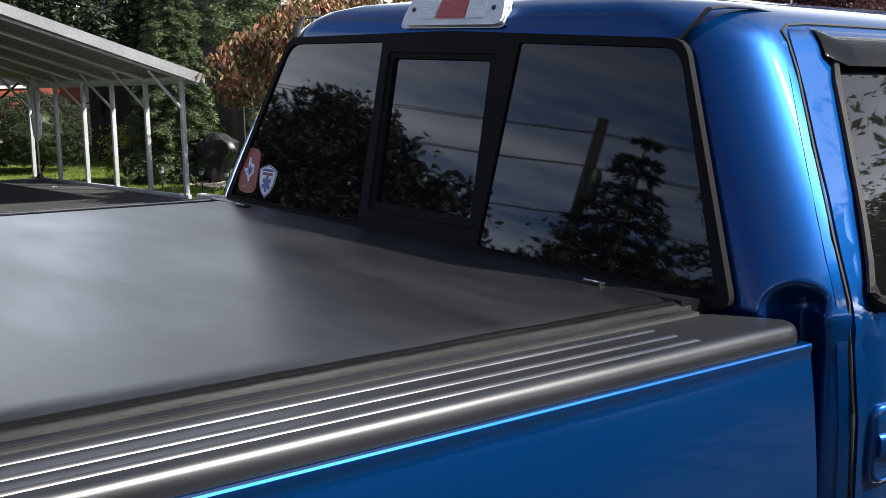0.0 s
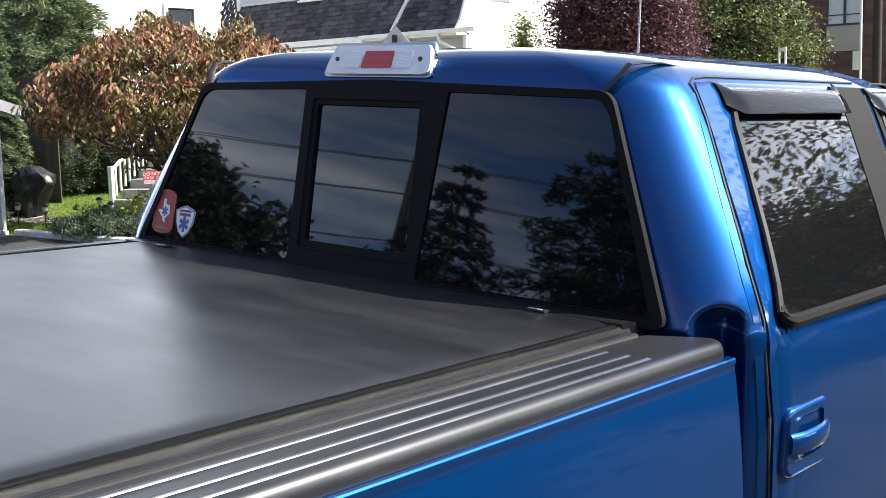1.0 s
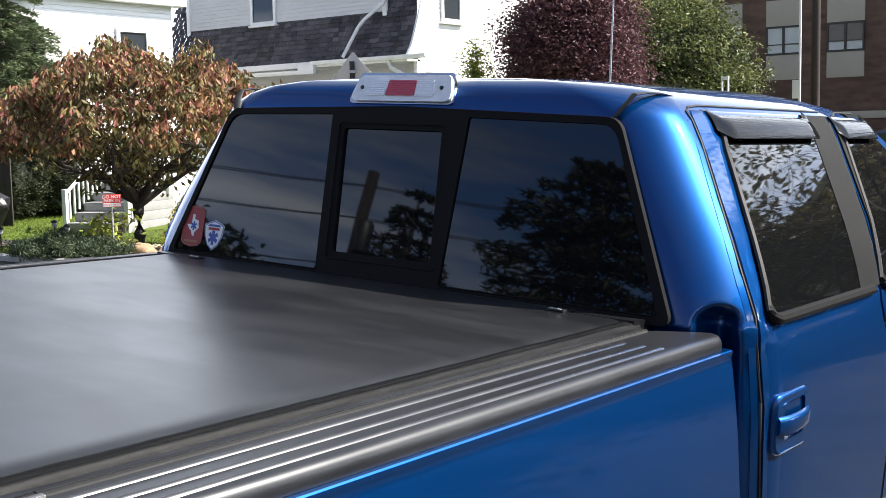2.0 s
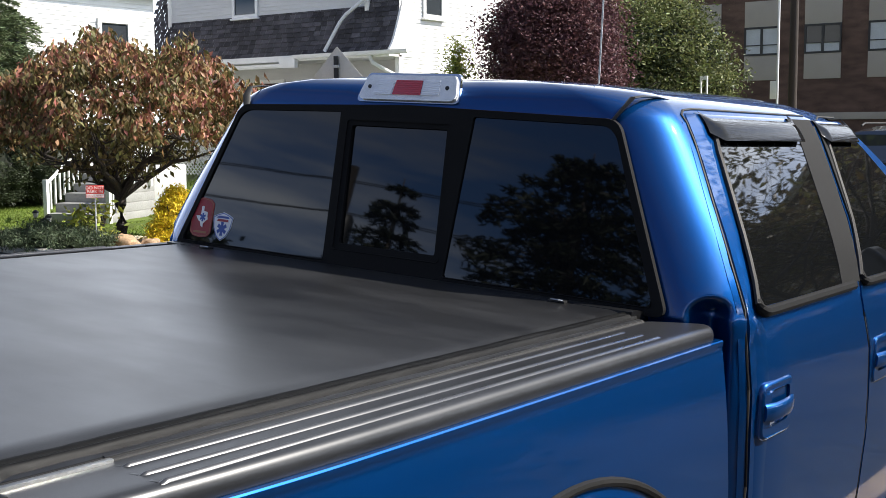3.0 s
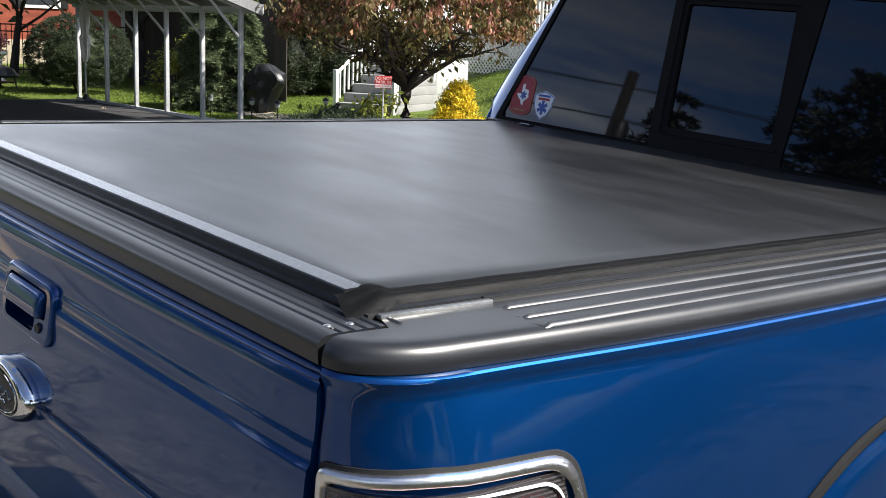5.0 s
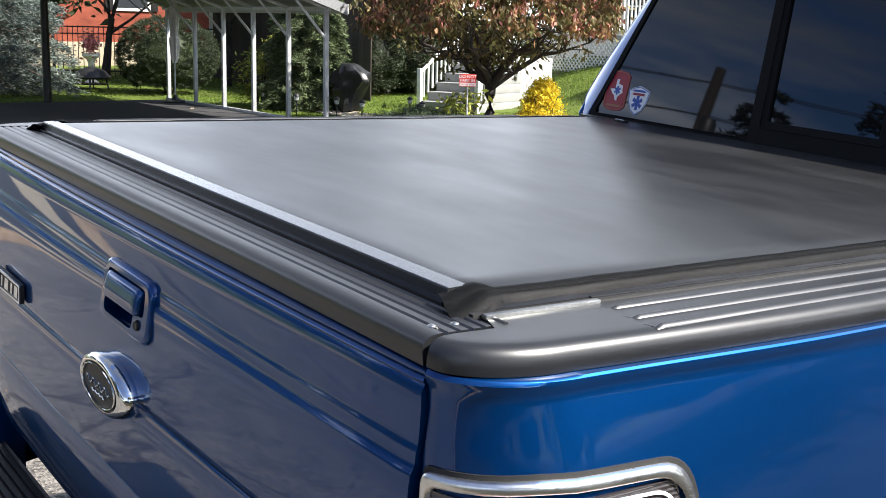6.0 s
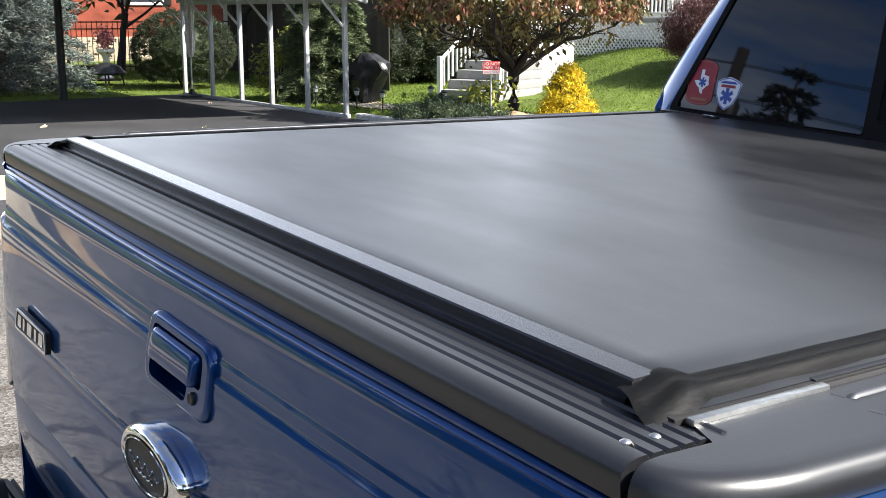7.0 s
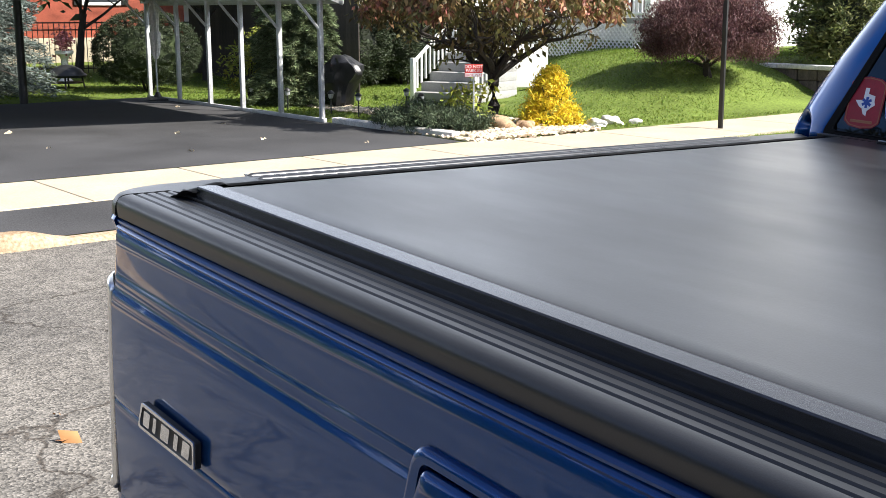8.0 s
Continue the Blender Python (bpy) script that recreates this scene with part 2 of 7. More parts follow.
def surface(name, color, rough=0.6, metal=0.0, vary=0.15, scale=6.0, fine=60.0, bump=0.15, stretch=(1, 1, 1), spec=0.5, rough_vary=0.12, dark=None,
            coat=0.0, bump_dist=0.004, island=0.0, hue=0.0, obj_rand=0.0, trans=0.0):
    """A surface with colour change at two scales, fine relief and uneven gloss."""
    m, n, l, p = nodes_of(name)
    co = n.new("ShaderNodeTexCoord")
    mp = n.new("ShaderNodeMapping")
    mp.inputs["Scale"].default_value = stretch
    l.new(co.outputs["Object"], mp.inputs["Vector"])
    big, small = n.new("ShaderNodeTexNoise"), n.new("ShaderNodeTexNoise")
    for t, s, d in ((big, scale, 5), (small, fine, 4)):
        t.inputs["Scale"].default_value = s
        t.inputs["Detail"].default_value = d
        l.new(mp.outputs["Vector"], t.inputs["Vector"])
    mix = n.new("ShaderNodeMix")
    mix.data_type = "RGBA"
    lo = dark if dark else tuple(c * (1 - vary * 1.6) for c in color)
    hi = tuple(min(1, c * (1 + vary)) for c in color)
    mix.inputs["A"].default_value, mix.inputs["B"].default_value = (*lo, 1), (*hi, 1)
    add = n.new("ShaderNodeMath")
    add.operation = "MULTIPLY_ADD"
    add.inputs[1].default_value = 0.5
    l.new(small.outputs["Fac"], add.inputs[0])
    half = n.new("ShaderNodeMath")
    half.operation = "MULTIPLY"
    half.inputs[1].default_value = 0.5
    l.new(big.outputs["Fac"], half.inputs[0])
    l.new(half.outputs[0], add.inputs[2])
    ctr = n.new("ShaderNodeMapRange")
    ctr.inputs["From Min"].default_value, ctr.inputs["From Max"].default_value = 0.34, 0.66
    l.new(add.outputs[0], ctr.inputs["Value"])
    l.new(ctr.outputs["Result"], mix.inputs["Factor"])
    last = mix.outputs["Result"]
    if island or obj_rand:
        if island:
            src = n.new("ShaderNodeNewGeometry").outputs["Random Per Island"]
        else:
            src = n.new("ShaderNodeObjectInfo").outputs["Random"]
        amt = island or obj_rand
        hsv = n.new("ShaderNodeHueSaturation")
        mr = n.new("ShaderNodeMapRange")
        mr.inputs["To Min"].default_value, mr.inputs["To Max"].default_value = 1 - amt, 1 + amt
        l.new(src, mr.inputs["Value"])
        l.new(mr.outputs["Result"], hsv.inputs["Value"])
        if hue:
            wob = n.new("ShaderNodeMath")
            wob.operation = "MULTIPLY"
            wob.inputs[1].default_value = 7.31
            fr = n.new("ShaderNodeMath")
            fr.operation = "FRACT"
            l.new(src, wob.inputs[0])
            l.new(wob.outputs[0], fr.inputs[0])
            mh = n.new("ShaderNodeMapRange")
            mh.inputs["To Min"].default_value, mh.inputs["To Max"].default_value = 0.5 - hue, 0.5 + hue
            l.new(fr.outputs[0], mh.inputs["Value"])
            l.new(mh.outputs["Result"], hsv.inputs["Hue"])
        l.new(last, hsv.inputs["Color"])
        last = hsv.outputs["Color"]
    l.new(last, p.inputs["Base Color"])
    rr = n.new("ShaderNodeMapRange")
    rr.inputs["To Min"].default_value, rr.inputs["To Max"].default_value = max(0.02, rough - rough_vary), min(1, rough + rough_vary)
    l.new(big.outputs["Fac"], rr.inputs["Value"])
    l.new(rr.outputs["Result"], p.inputs["Roughness"])
    p.inputs["Metallic"].default_value = metal
    p.inputs["Specular IOR Level"].default_value = spec
    p.inputs["Coat Weight"].default_value = coat
    p.inputs["Coat Roughness"].default_value = 0.04
    if trans:
        p.inputs["Subsurface Weight"].default_value = 0.0
        tr = n.new("ShaderNodeBsdfTranslucent")
        l.new(last, tr.inputs["Color"])
        ms = n.new("ShaderNodeMixShader")
        ms.inputs["Fac"].default_value = trans
        l.new(p.outputs["BSDF"], ms.inputs[1])
        l.new(tr.outputs["BSDF"], ms.inputs[2])
        l.new(ms.outputs["Shader"], n["Material Output"].inputs["Surface"])
    if bump:
        b = n.new("ShaderNodeBump")
        b.inputs["Strength"].default_value = bump
        b.inputs["Distance"].default_value = bump_dist
        l.new(small.outputs["Fac"], b.inputs["Height"])
        l.new(b.outputs["Normal"], p.inputs["Normal"])
    return m


def leafy(name, color, amt=0.45, hue=0.03, trans=0.3, rough=0.55):
    return surface(name, color, rough=rough, vary=0.2, scale=1.2, fine=9.0, bump=0.0, island=amt, hue=hue, trans=trans, spec=0.3)


def car_paint():
    m, n, l, p = nodes_of("blue_metallic_paint")
    co = n.new("ShaderNodeTexCoord")
    flake, dust = n.new("ShaderNodeTexNoise"), n.new("ShaderNodeTexNoise")
    flake.inputs["Scale"].default_value, flake.inputs["Detail"].default_value = 900.0, 2.0
    dust.inputs["Scale"].default_value, dust.inputs["Detail"].default_value = 3.0, 6.0
    for t in (flake, dust):
        l.new(co.outputs["Object"], t.inputs["Vector"])
    mix = n.new("ShaderNodeMix")
    mix.data_type = "RGBA"
    mix.inputs["A"].default_value, mix.inputs["B"].default_value = (0.0001, 0.036, 0.150, 1), (0.0002, 0.054, 0.215, 1)
    l.new(flake.outputs["Fac"], mix.inputs["Factor"])
    l.new(mix.outputs["Result"], p.inputs["Base Color"])
    p.inputs["Metallic"].default_value = 0.80
    p.inputs["Specular IOR Level"].default_value = 0.15
    p.inputs["Specular Tint"].default_value = (0.55, 0.68, 0.90, 1)
    p.inputs["Roughness"].default_value = 0.42
    p.inputs["Coat Weight"].default_value = 1.0
    mr = n.new("ShaderNodeMapRange")
    mr.inputs["To Min"].default_value, mr.inputs["To Max"].default_value = 0.015, 0.07
    l.new(dust.outputs["Fac"], mr.inputs["Value"])
    l.new(mr.outputs["Result"], p.inputs["Coat Roughness"])
    b = n.new("ShaderNodeBump")
    b.inputs["Strength"].default_value, b.inputs["Distance"].default_value = 0.04, 0.0006
    l.new(flake.outputs["Fac"], b.inputs["Height"])
    l.new(b.outputs["Normal"], p.inputs["Normal"])
    return m


def vinyl():
    """Black leather-grained tonneau vinyl with faint wiped smears."""
    m, n, l, p = nodes_of("black_grained_vinyl")
    co = n.new("ShaderNodeTexCoord")
    mp = n.new("ShaderNodeMapping")
    mp.inputs["Scale"].default_value = (1.6, 5.0, 1.0)
    mp.inputs["Rotation"].default_value = (0, 0, 0.25)
    l.new(co.outputs["Object"], mp.inputs["Vector"])
    smear, grain, cloud = n.new("ShaderNodeTexNoise"), n.new("ShaderNodeTexVoronoi"), n.new("ShaderNodeTexNoise")
    smear.inputs["Scale"].default_value, smear.inputs["Detail"].default_value, smear.inputs["Roughness"].default_value = 1.7, 6.0, 0.6
    cloud.inputs["Scale"].default_value, cloud.inputs["Detail"].default_value = 2.2, 4.0
    grain.inputs["Scale"].default_value = 420.0
    l.new(mp.outputs["Vector"], smear.inputs["Vector"])
    l.new(co.outputs["Object"], grain.inputs["Vector"])
    l.new(co.outputs["Object"], cloud.inputs["Vector"])
    mix = n.new("ShaderNodeMix")
    mix.data_type = "RGBA"
    mix.inputs["A"].default_value, mix.inputs["B"].default_value = (0.0045, 0.0047, 0.0052, 1), (0.0125, 0.0129, 0.0138, 1)
    mr0 = n.new("ShaderNodeMapRange")
    mr0.inputs["From Min"].default_value, mr0.inputs["From Max"].default_value = 0.4, 0.75
    l.new(smear.outputs["Fac"], mr0.inputs["Value"])
    l.new(mr0.outputs["Result"], mix.inputs["Factor"])
    l.new(mix.outputs["Result"], p.inputs["Base Color"])
    p.inputs["Specular IOR Level"].default_value = 1.0
    add = n.new("ShaderNodeMath")
    add.operation = "ADD"
    l.new(smear.outputs["Fac"], add.inputs[0])
    l.new(cloud.outputs["Fac"], add.inputs[1])
    mr = n.new("ShaderNodeMapRange")
    mr.inputs["From Min"].default_value, mr.inputs["From Max"].default_value = 0.75, 1.25
    mr.inputs["To Min"].default_value, mr.inputs["To Max"].default_value = 0.31, 0.40
    l.new(add.outputs[0], mr.inputs["Value"])
    l.new(mr.outputs["Result"], p.inputs["Roughness"])
    b = n.new("ShaderNodeBump")
    b.inputs["Strength"].default_value, b.inputs["Distance"].default_value = 0.10, 0.0005
    l.new(grain.outputs["Distance"], b.inputs["Height"])
    b2 = n.new("ShaderNodeBump")
    b2.inputs["Strength"].default_value, b2.inputs["Distance"].default_value = 0.05, 0.004
    l.new(smear.outputs["Fac"], b2.inputs["Height"])
    l.new(b.outputs["Normal"], b2.inputs["Normal"])
    l.new(b2.outputs["Normal"], p.inputs["Normal"])
    return m


def dark_glass(name, tint=(0.004, 0.0045, 0.005), ior=1.5, dust=0.02):
    m, n, l, p = nodes_of(name)
    p.inputs["Base Color"].default_value = (*tint, 1)
    p.inputs["Roughness"].default_value = dust
    p.inputs["IOR"].default_value = ior
    co, t, b = n.new("ShaderNodeTexCoord"), n.new("ShaderNodeTexNoise"), n.new("ShaderNodeBump")
    t.inputs["Scale"].default_value = 2.5
    l.new(co.outputs["Object"], t.inputs["Vector"])
    b.inputs["Strength"].default_value, b.inputs["Distance"].default_value = 0.05, 0.004
    l.new(t.outputs["Fac"], b.inputs["Height"])
    l.new(b.outputs["Normal"], p.inputs["Normal"])
    return m


def clear_lens(name, color, rough=0.06):
    m, n, l, p = nodes_of(name)
    w, b = n.new("ShaderNodeTexWave"), n.new("ShaderNodeBump")
    co = n.new("ShaderNodeTexCoord")
    w.bands_direction = "Z"
    w.inputs["Scale"].default_value = 60.0
    l.new(co.outputs["Object"], w.inputs["Vector"])
    b.inputs["Strength"].default_value, b.inputs["Distance"].default_value = 0.5, 0.002
    l.new(w.outputs["Fac"], b.inputs["Height"])
    l.new(b.outputs["Normal"], p.inputs["Normal"])
    p.inputs["Base Color"].default_value = (*color, 1)
    p.inputs["Roughness"].default_value = rough
    p.inputs["Coat Weight"].default_value = 1.0
    return m


def chippings(name, low, high, scale):
    """Worn asphalt: pale stone chips in dark binder, broad stains, tyre-polished patches and hairline cracks."""
    m, n, l, p = nodes_of(name)
    co = n.new("ShaderNodeTexCoord")
    chip, stain, blot, crack, wob = n.new("ShaderNodeTexVoronoi"), n.new("ShaderNodeTexNoise"), n.new("ShaderNodeTexNoise"), n.new("ShaderNodeTexVoronoi"), n.new("ShaderNodeTexNoise")
    chip.inputs["Scale"].default_value = scale
    crack.feature = "DISTANCE_TO_EDGE"
    crack.inputs["Scale"].default_value = 0.55
    for t, sc, d in ((stain, 0.5, 6.0), (blot, 7.0, 5.0), (wob, 2.2, 5.0)):
        t.inputs["Scale"].default_value, t.inputs["Detail"].default_value = sc, d
    for t in (chip, stain, blot, wob):
        l.new(co.outputs["Object"], t.inputs["Vector"])
    bend = n.new("ShaderNodeVectorMath")
    bend.operation = "MULTIPLY_ADD"
    bend.inputs[1].default_value = (0.9, 0.9, 0.0)
    l.new(wob.outputs["Color"], bend.inputs[0])
    l.new(co.outputs["Object"], bend.inputs[2])
    l.new(bend.outputs["Vector"], crack.inputs["Vector"])
    tone = n.new("ShaderNodeSeparateColor")
    l.new(chip.outputs["Color"], tone.inputs["Color"])
    mix = n.new("ShaderNodeMix")
    mix.data_type = "RGBA"
    mix.inputs["A"].default_value, mix.inputs["B"].default_value = (*low, 1), (*high, 1)
    l.new(tone.outputs["Red"], mix.inputs["Factor"])
    last = mix.outputs["Result"]
    for src, lo, hi, c0, c1 in ((stain.outputs["Fac"], 0.35, 0.65, (0.78, 0.77, 0.76, 1), (1.12, 1.10, 1.06, 1)), (blot.outputs["Fac"], 0.35, 0.65, (0.82, 0.82, 0.82, 1), (1.12, 1.12, 1.12, 1)), (crack.outputs["Distance"], 0.004, 0.012, (0.45, 0.42, 0.40, 1), (1, 1, 1, 1))):
        ramp, mul, tint = n.new("ShaderNodeMapRange"), n.new("ShaderNodeMix"), n.new("ShaderNodeMix")
        ramp.inputs["From Min"].default_value, ramp.inputs["From Max"].default_value = lo, hi
        l.new(src, ramp.inputs["Value"])
        tint.data_type = mul.data_type = "RGBA"
        tint.inputs["A"].default_value, tint.inputs["B"].default_value = c0, c1
        l.new(ramp.outputs["Result"], tint.inputs["Factor"])
        mul.blend_type = "MULTIPLY"
        mul.inputs["Factor"].default_value = 1.0
        l.new(last, mul.inputs["A"])
        l.new(tint.outputs["Result"], mul.inputs["B"])
        last = mul.outputs["Result"]
    l.new(last, p.inputs["Base Color"])
    p.inputs["Roughness"].default_value = 0.88
    p.inputs["Specular IOR Level"].default_value = 0.25
    b = n.new("ShaderNodeBump")
    b.inputs["Strength"].default_value, b.inputs["Distance"].default_value = 0.7, 0.006
    l.new(chip.outputs["Distance"], b.inputs["Height"])
    l.new(b.outputs["Normal"], p.inputs["Normal"])
    return m


PAINT = car_paint()
VINYL = vinyl()
GLASS = dark_glass("privacy_glass", ior=1.47)
PLASTIC = surface("black_textured_plastic", (0.0130, 0.0138, 0.0158), rough=0.36, vary=0.25, scale=5, fine=700, bump=0.18, bump_dist=0.0004, rough_vary=0.06, spec=0.65)
RIB = surface("polished_black_rib", (0.016, 0.0165, 0.018), rough=0.30, vary=0.2, scale=8, fine=400, bump=0.05, bump_dist=0.0003, spec=1.0)
PLASTIC_D = surface("dull_black_plastic", (0.016, 0.016, 0.016), rough=0.55, vary=0.25, scale=7, fine=500, bump=0.2, bump_dist=0.0005, rough_vary=0.08, spec=0.3)
GREY_TRIM = surface("grey_window_trim", (0.06, 0.057, 0.054), rough=0.5, vary=0.2, scale=9, fine=200, bump=0.05, spec=0.15)
PLASTIC_M = surface("matt_grey_black_plastic", (0.014, 0.0137, 0.0135), rough=0.6, spec=0.08, vary=0.2, scale=7, fine=500, bump=0.15, bump_dist=0.0005, rough_vary=0.06)
RUBBER = surface("black_rubber", (0.008, 0.008, 0.008), rough=0.7, vary=0.3, scale=8, fine=200, bump=0.1, bump_dist=0.001)
FRAME_BLACK = surface("satin_black_frame", (0.010, 0.010, 0.0105), rough=0.75, spec=0.10, vary=0.2, scale=6, fine=300, bump=0.08, bump_dist=0.0004)
RAIL_METAL = surface("satin_black_aluminium", (0.090, 0.094, 0.104), rough=0.24, metal=0.9, vary=0.2, scale=3, fine=120, bump=0.05, bump_dist=0.0004, stretch=(0.3, 4, 4), rough_vary=0.08)
CHROME = surface("chrome", (0.80, 0.81, 0.82), rough=0.08, metal=1.0, vary=0.05, scale=8, fine=60, bump=0.0, rough_vary=0.04)
SATIN = surface("satin_chrome", (0.78, 0.78, 0.77), rough=0.30, metal=1.0, vary=0.08, scale=12, fine=150, bump=0.02, bump_dist=0.0003)
ALU = surface("bright_aluminium", (0.62, 0.62, 0.60), rough=0.32, metal=1.0, vary=0.12, scale=12, fine=150, bump=0.06, bump_dist=0.0005)
SMOKE = surface("smoked_visor", (0.003, 0.003, 0.0032), rough=0.07, spec=0.10, vary=0.2, scale=4, fine=30, bump=0.30, bump_dist=0.003, stretch=(6, 0.4, 6), rough_vary=0.03)
LENS_PLAIN = surface("clear_white_lens", (0.84, 0.85, 0.86), rough=0.12, vary=0.08, scale=30, fine=300, bump=0.0, coat=1.0, rough_vary=0.04)
LENS_CLEAR = clear_lens("clear_ribbed_lens", (0.85, 0.86, 0.88))
LENS_RED = clear_lens("red_ribbed_lens", (0.50, 0.035, 0.05))
HEM = surface("worn_vinyl_hem", (0.0085, 0.0088, 0.0092), rough=0.5, spec=0.20, vary=0.3, scale=9, fine=260, bump=0.3, bump_dist=0.001, stretch=(1, 0.3, 1))
LENS_SMOKE = clear_lens("dark_tail_lens", (0.035, 0.03, 0.03))
TYRE = surface("tyre_rubber", (0.018, 0.018, 0.018), rough=0.75, vary=0.3, scale=6, fine=80, bump=0.3)
STICK_RED = surface("red_sticker", (0.30, 0.010, 0.025), rough=0.45, vary=0.15, scale=40, fine=300, bump=0.0)
STICK_WHITE = surface("white_sticker", (0.78, 0.78, 0.78), rough=0.45, vary=0.06, scale=40, fine=300, bump=0.0)
STICK_BLUE = surface("blue_sticker", (0.02, 0.07, 0.33), rough=0.45, vary=0.1, scale=40, fine=300, bump=0.0)
STICK_GOLD = surface("ochre_print", (0.30, 0.12, 0.05), rough=0.5, vary=0.1, scale=40, fine=300, bump=0.0)

ASPHALT = chippings("worn_grey_asphalt", (0.050, 0.048, 0.046), (0.215, 0.202, 0.186), 95.0)
BLACKTOP = surface("fresh_blacktop", (0.046, 0.046, 0.048), rough=0.85, vary=0.3, scale=0.8, fine=80, bump=0.5, bump_dist=0.005, spec=0.25)
CONCRETE = surface("pale_concrete", (0.375, 0.325, 0.245), rough=0.9, vary=0.12, scale=1.3, fine=50, bump=0.3, spec=0.2)
KERB = surface("stained_kerb_concrete", (0.31, 0.25, 0.175), rough=0.9, vary=0.4, scale=2.2, fine=40, bump=0.5, spec=0.2, dark=(0.15, 0.090, 0.045))
SOIL = surface("lawn_soil", (0.11, 0.15, 0.032), rough=0.95, vary=0.35, scale=0.9, fine=22, bump=0.6, bump_dist=0.02, spec=0.1)
# mottled soil, its base darkened to stand for shade under the trees
VERGE_SHADE = surface("shade_darkened_soil", (0.034, 0.032, 0.024), rough=0.95, vary=0.4, scale=1.5, fine=18, bump=0.7, bump_dist=0.02, spec=0.1)
GRASS = leafy("lawn_grass", (0.150, 0.215, 0.030), amt=0.4, hue=0.025, trans=0.35)
STONE = surface("tan_gravel", (0.50, 0.42, 0.31), rough=0.85, vary=0.2, scale=4, fine=40, bump=0.3, island=0.35, hue=0.02, spec=0.25)
BOULDER = surface("brown_fieldstone", (0.33, 0.22, 0.13), rough=0.85, vary=0.35, scale=5, fine=40, bump=0.5, bump_dist=0.01)
PALE_ROCK = surface("white_rock", (0.66, 0.64, 0.60), rough=0.85, vary=0.2, scale=5, fine=40, bump=0.4, bump_dist=0.01)
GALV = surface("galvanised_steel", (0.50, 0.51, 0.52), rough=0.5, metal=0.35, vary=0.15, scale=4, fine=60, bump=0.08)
# darker copy of GALV: the roof underside's shade is put into the colour
GALV_SHADE = surface("shaded_roof_steel", (0.22, 0.225, 0.23), rough=0.55, metal=0.3, vary=0.2, scale=2, fine=30, bump=0.1)
BLACK_METAL = surface("black_painted_metal", (0.012, 0.012, 0.012), rough=0.5, vary=0.3, scale=6, fine=80, bump=0.1)
BARK = surface("dark_bark", (0.032, 0.025, 0.021), rough=0.9, vary=0.4, scale=3, fine=30, bump=0.9, bump_dist=0.02, stretch=(3, 3, 0.8))
BARK_GREY = surface("grey_brown_bark", (0.13, 0.105, 0.085), rough=0.9, vary=0.4, scale=3, fine=30, bump=0.9, bump_dist=0.02, stretch=(3, 3, 0.8))
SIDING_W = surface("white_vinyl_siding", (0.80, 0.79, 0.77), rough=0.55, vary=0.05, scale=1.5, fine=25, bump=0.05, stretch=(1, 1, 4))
# darker copy of the siding: shade of the unlit walls put into colour
SIDING_SHADE = surface("shade_grey_siding", (0.58, 0.58, 0.57), rough=0.6, vary=0.06, scale=1.5, fine=25, bump=0.05, stretch=(1, 1, 4))
TRIM_W = surface("white_trim_paint", (0.78, 0.78, 0.76), rough=0.5, vary=0.06, scale=3, fine=40, bump=0.05)
SHINGLE = surface("dark_asphalt_shingle", (0.085, 0.080, 0.085), rough=0.92, vary=0.3, scale=2, fine=60, bump=0.5, island=0.45, spec=0.15)
BRICK_BROWN = surface("dark_brown_brick", (0.115, 0.072, 0.055), rough=0.9, vary=0.35, scale=1.4, fine=22, bump=0.4, stretch=(1, 1, 3), spec=0.15)
BRICK_RED = surface("red_brick", (0.24, 0.065, 0.042), rough=0.9, vary=0.3, scale=1.4, fine=22, bump=0.4, stretch=(1, 1, 3), spec=0.15)
PANEL_BEIGE = surface("beige_window_panel", (0.33, 0.29, 0.24), rough=0.7, vary=0.08, scale=1.0, fine=30, bump=0.05)
WINDOW_GLASS = dark_glass("house_window_glass", (0.03, 0.035, 0.04), 1.5, 0.03)
BLIND = surface("pale_window_blind", (0.45, 0.46, 0.46), rough=0.6, vary=0.08, scale=2, fine=30, bump=0.0)
STEP_GREY = surface("grey_painted_steps", (0.28, 0.28, 0.27), rough=0.75, vary=0.15, scale=3, fine=40, bump=0.1)
SIGN_RED = surface("red_sign_paint", (0.62, 0.045, 0.035), rough=0.45, vary=0.08, scale=6, fine=80, bump=0.0)
SIGN_WHITE = surface("white_sign_paint", (0.8, 0.8, 0.78), rough=0.45, vary=0.05, scale=6, fine=80, bump=0.0)
SIGN_BACK = surface("bare_sign_aluminium", (0.55, 0.55, 0.53), rough=0.5, metal=0.3, vary=0.1, scale=5, fine=60, bump=0.05)
COVER_CLOTH = surface("black_grill_cover", (0.008, 0.008, 0.009), rough=0.38, vary=0.3, scale=5, fine=30, bump=0.4, bump_dist=0.01)
BIN_GREY = surface("dark_grey_bin", (0.11, 0.115, 0.12), rough=0.55, vary=0.2, scale=4, fine=50, bump=0.1)
WOOD_FENCE = surface("weathered_fence_wood", (0.060, 0.048, 0.040), rough=0.9, vary=0.3, scale=2, fine=30, bump=0.4, stretch=(4, 4, 0.6), obj_rand=0.2)
POLE_WOOD = surface("brown_utility_pole", (0.035, 0.026, 0.020), rough=0.9, vary=0.3, scale=2, fine=30, bump=0.5, stretch=(5, 5, 0.5))
CAR_WHITE = surface("white_car_paint", (0.72, 0.72, 0.72), rough=0.3, vary=0.03, scale=3, fine=50, bump=0.0, coat=1.0)
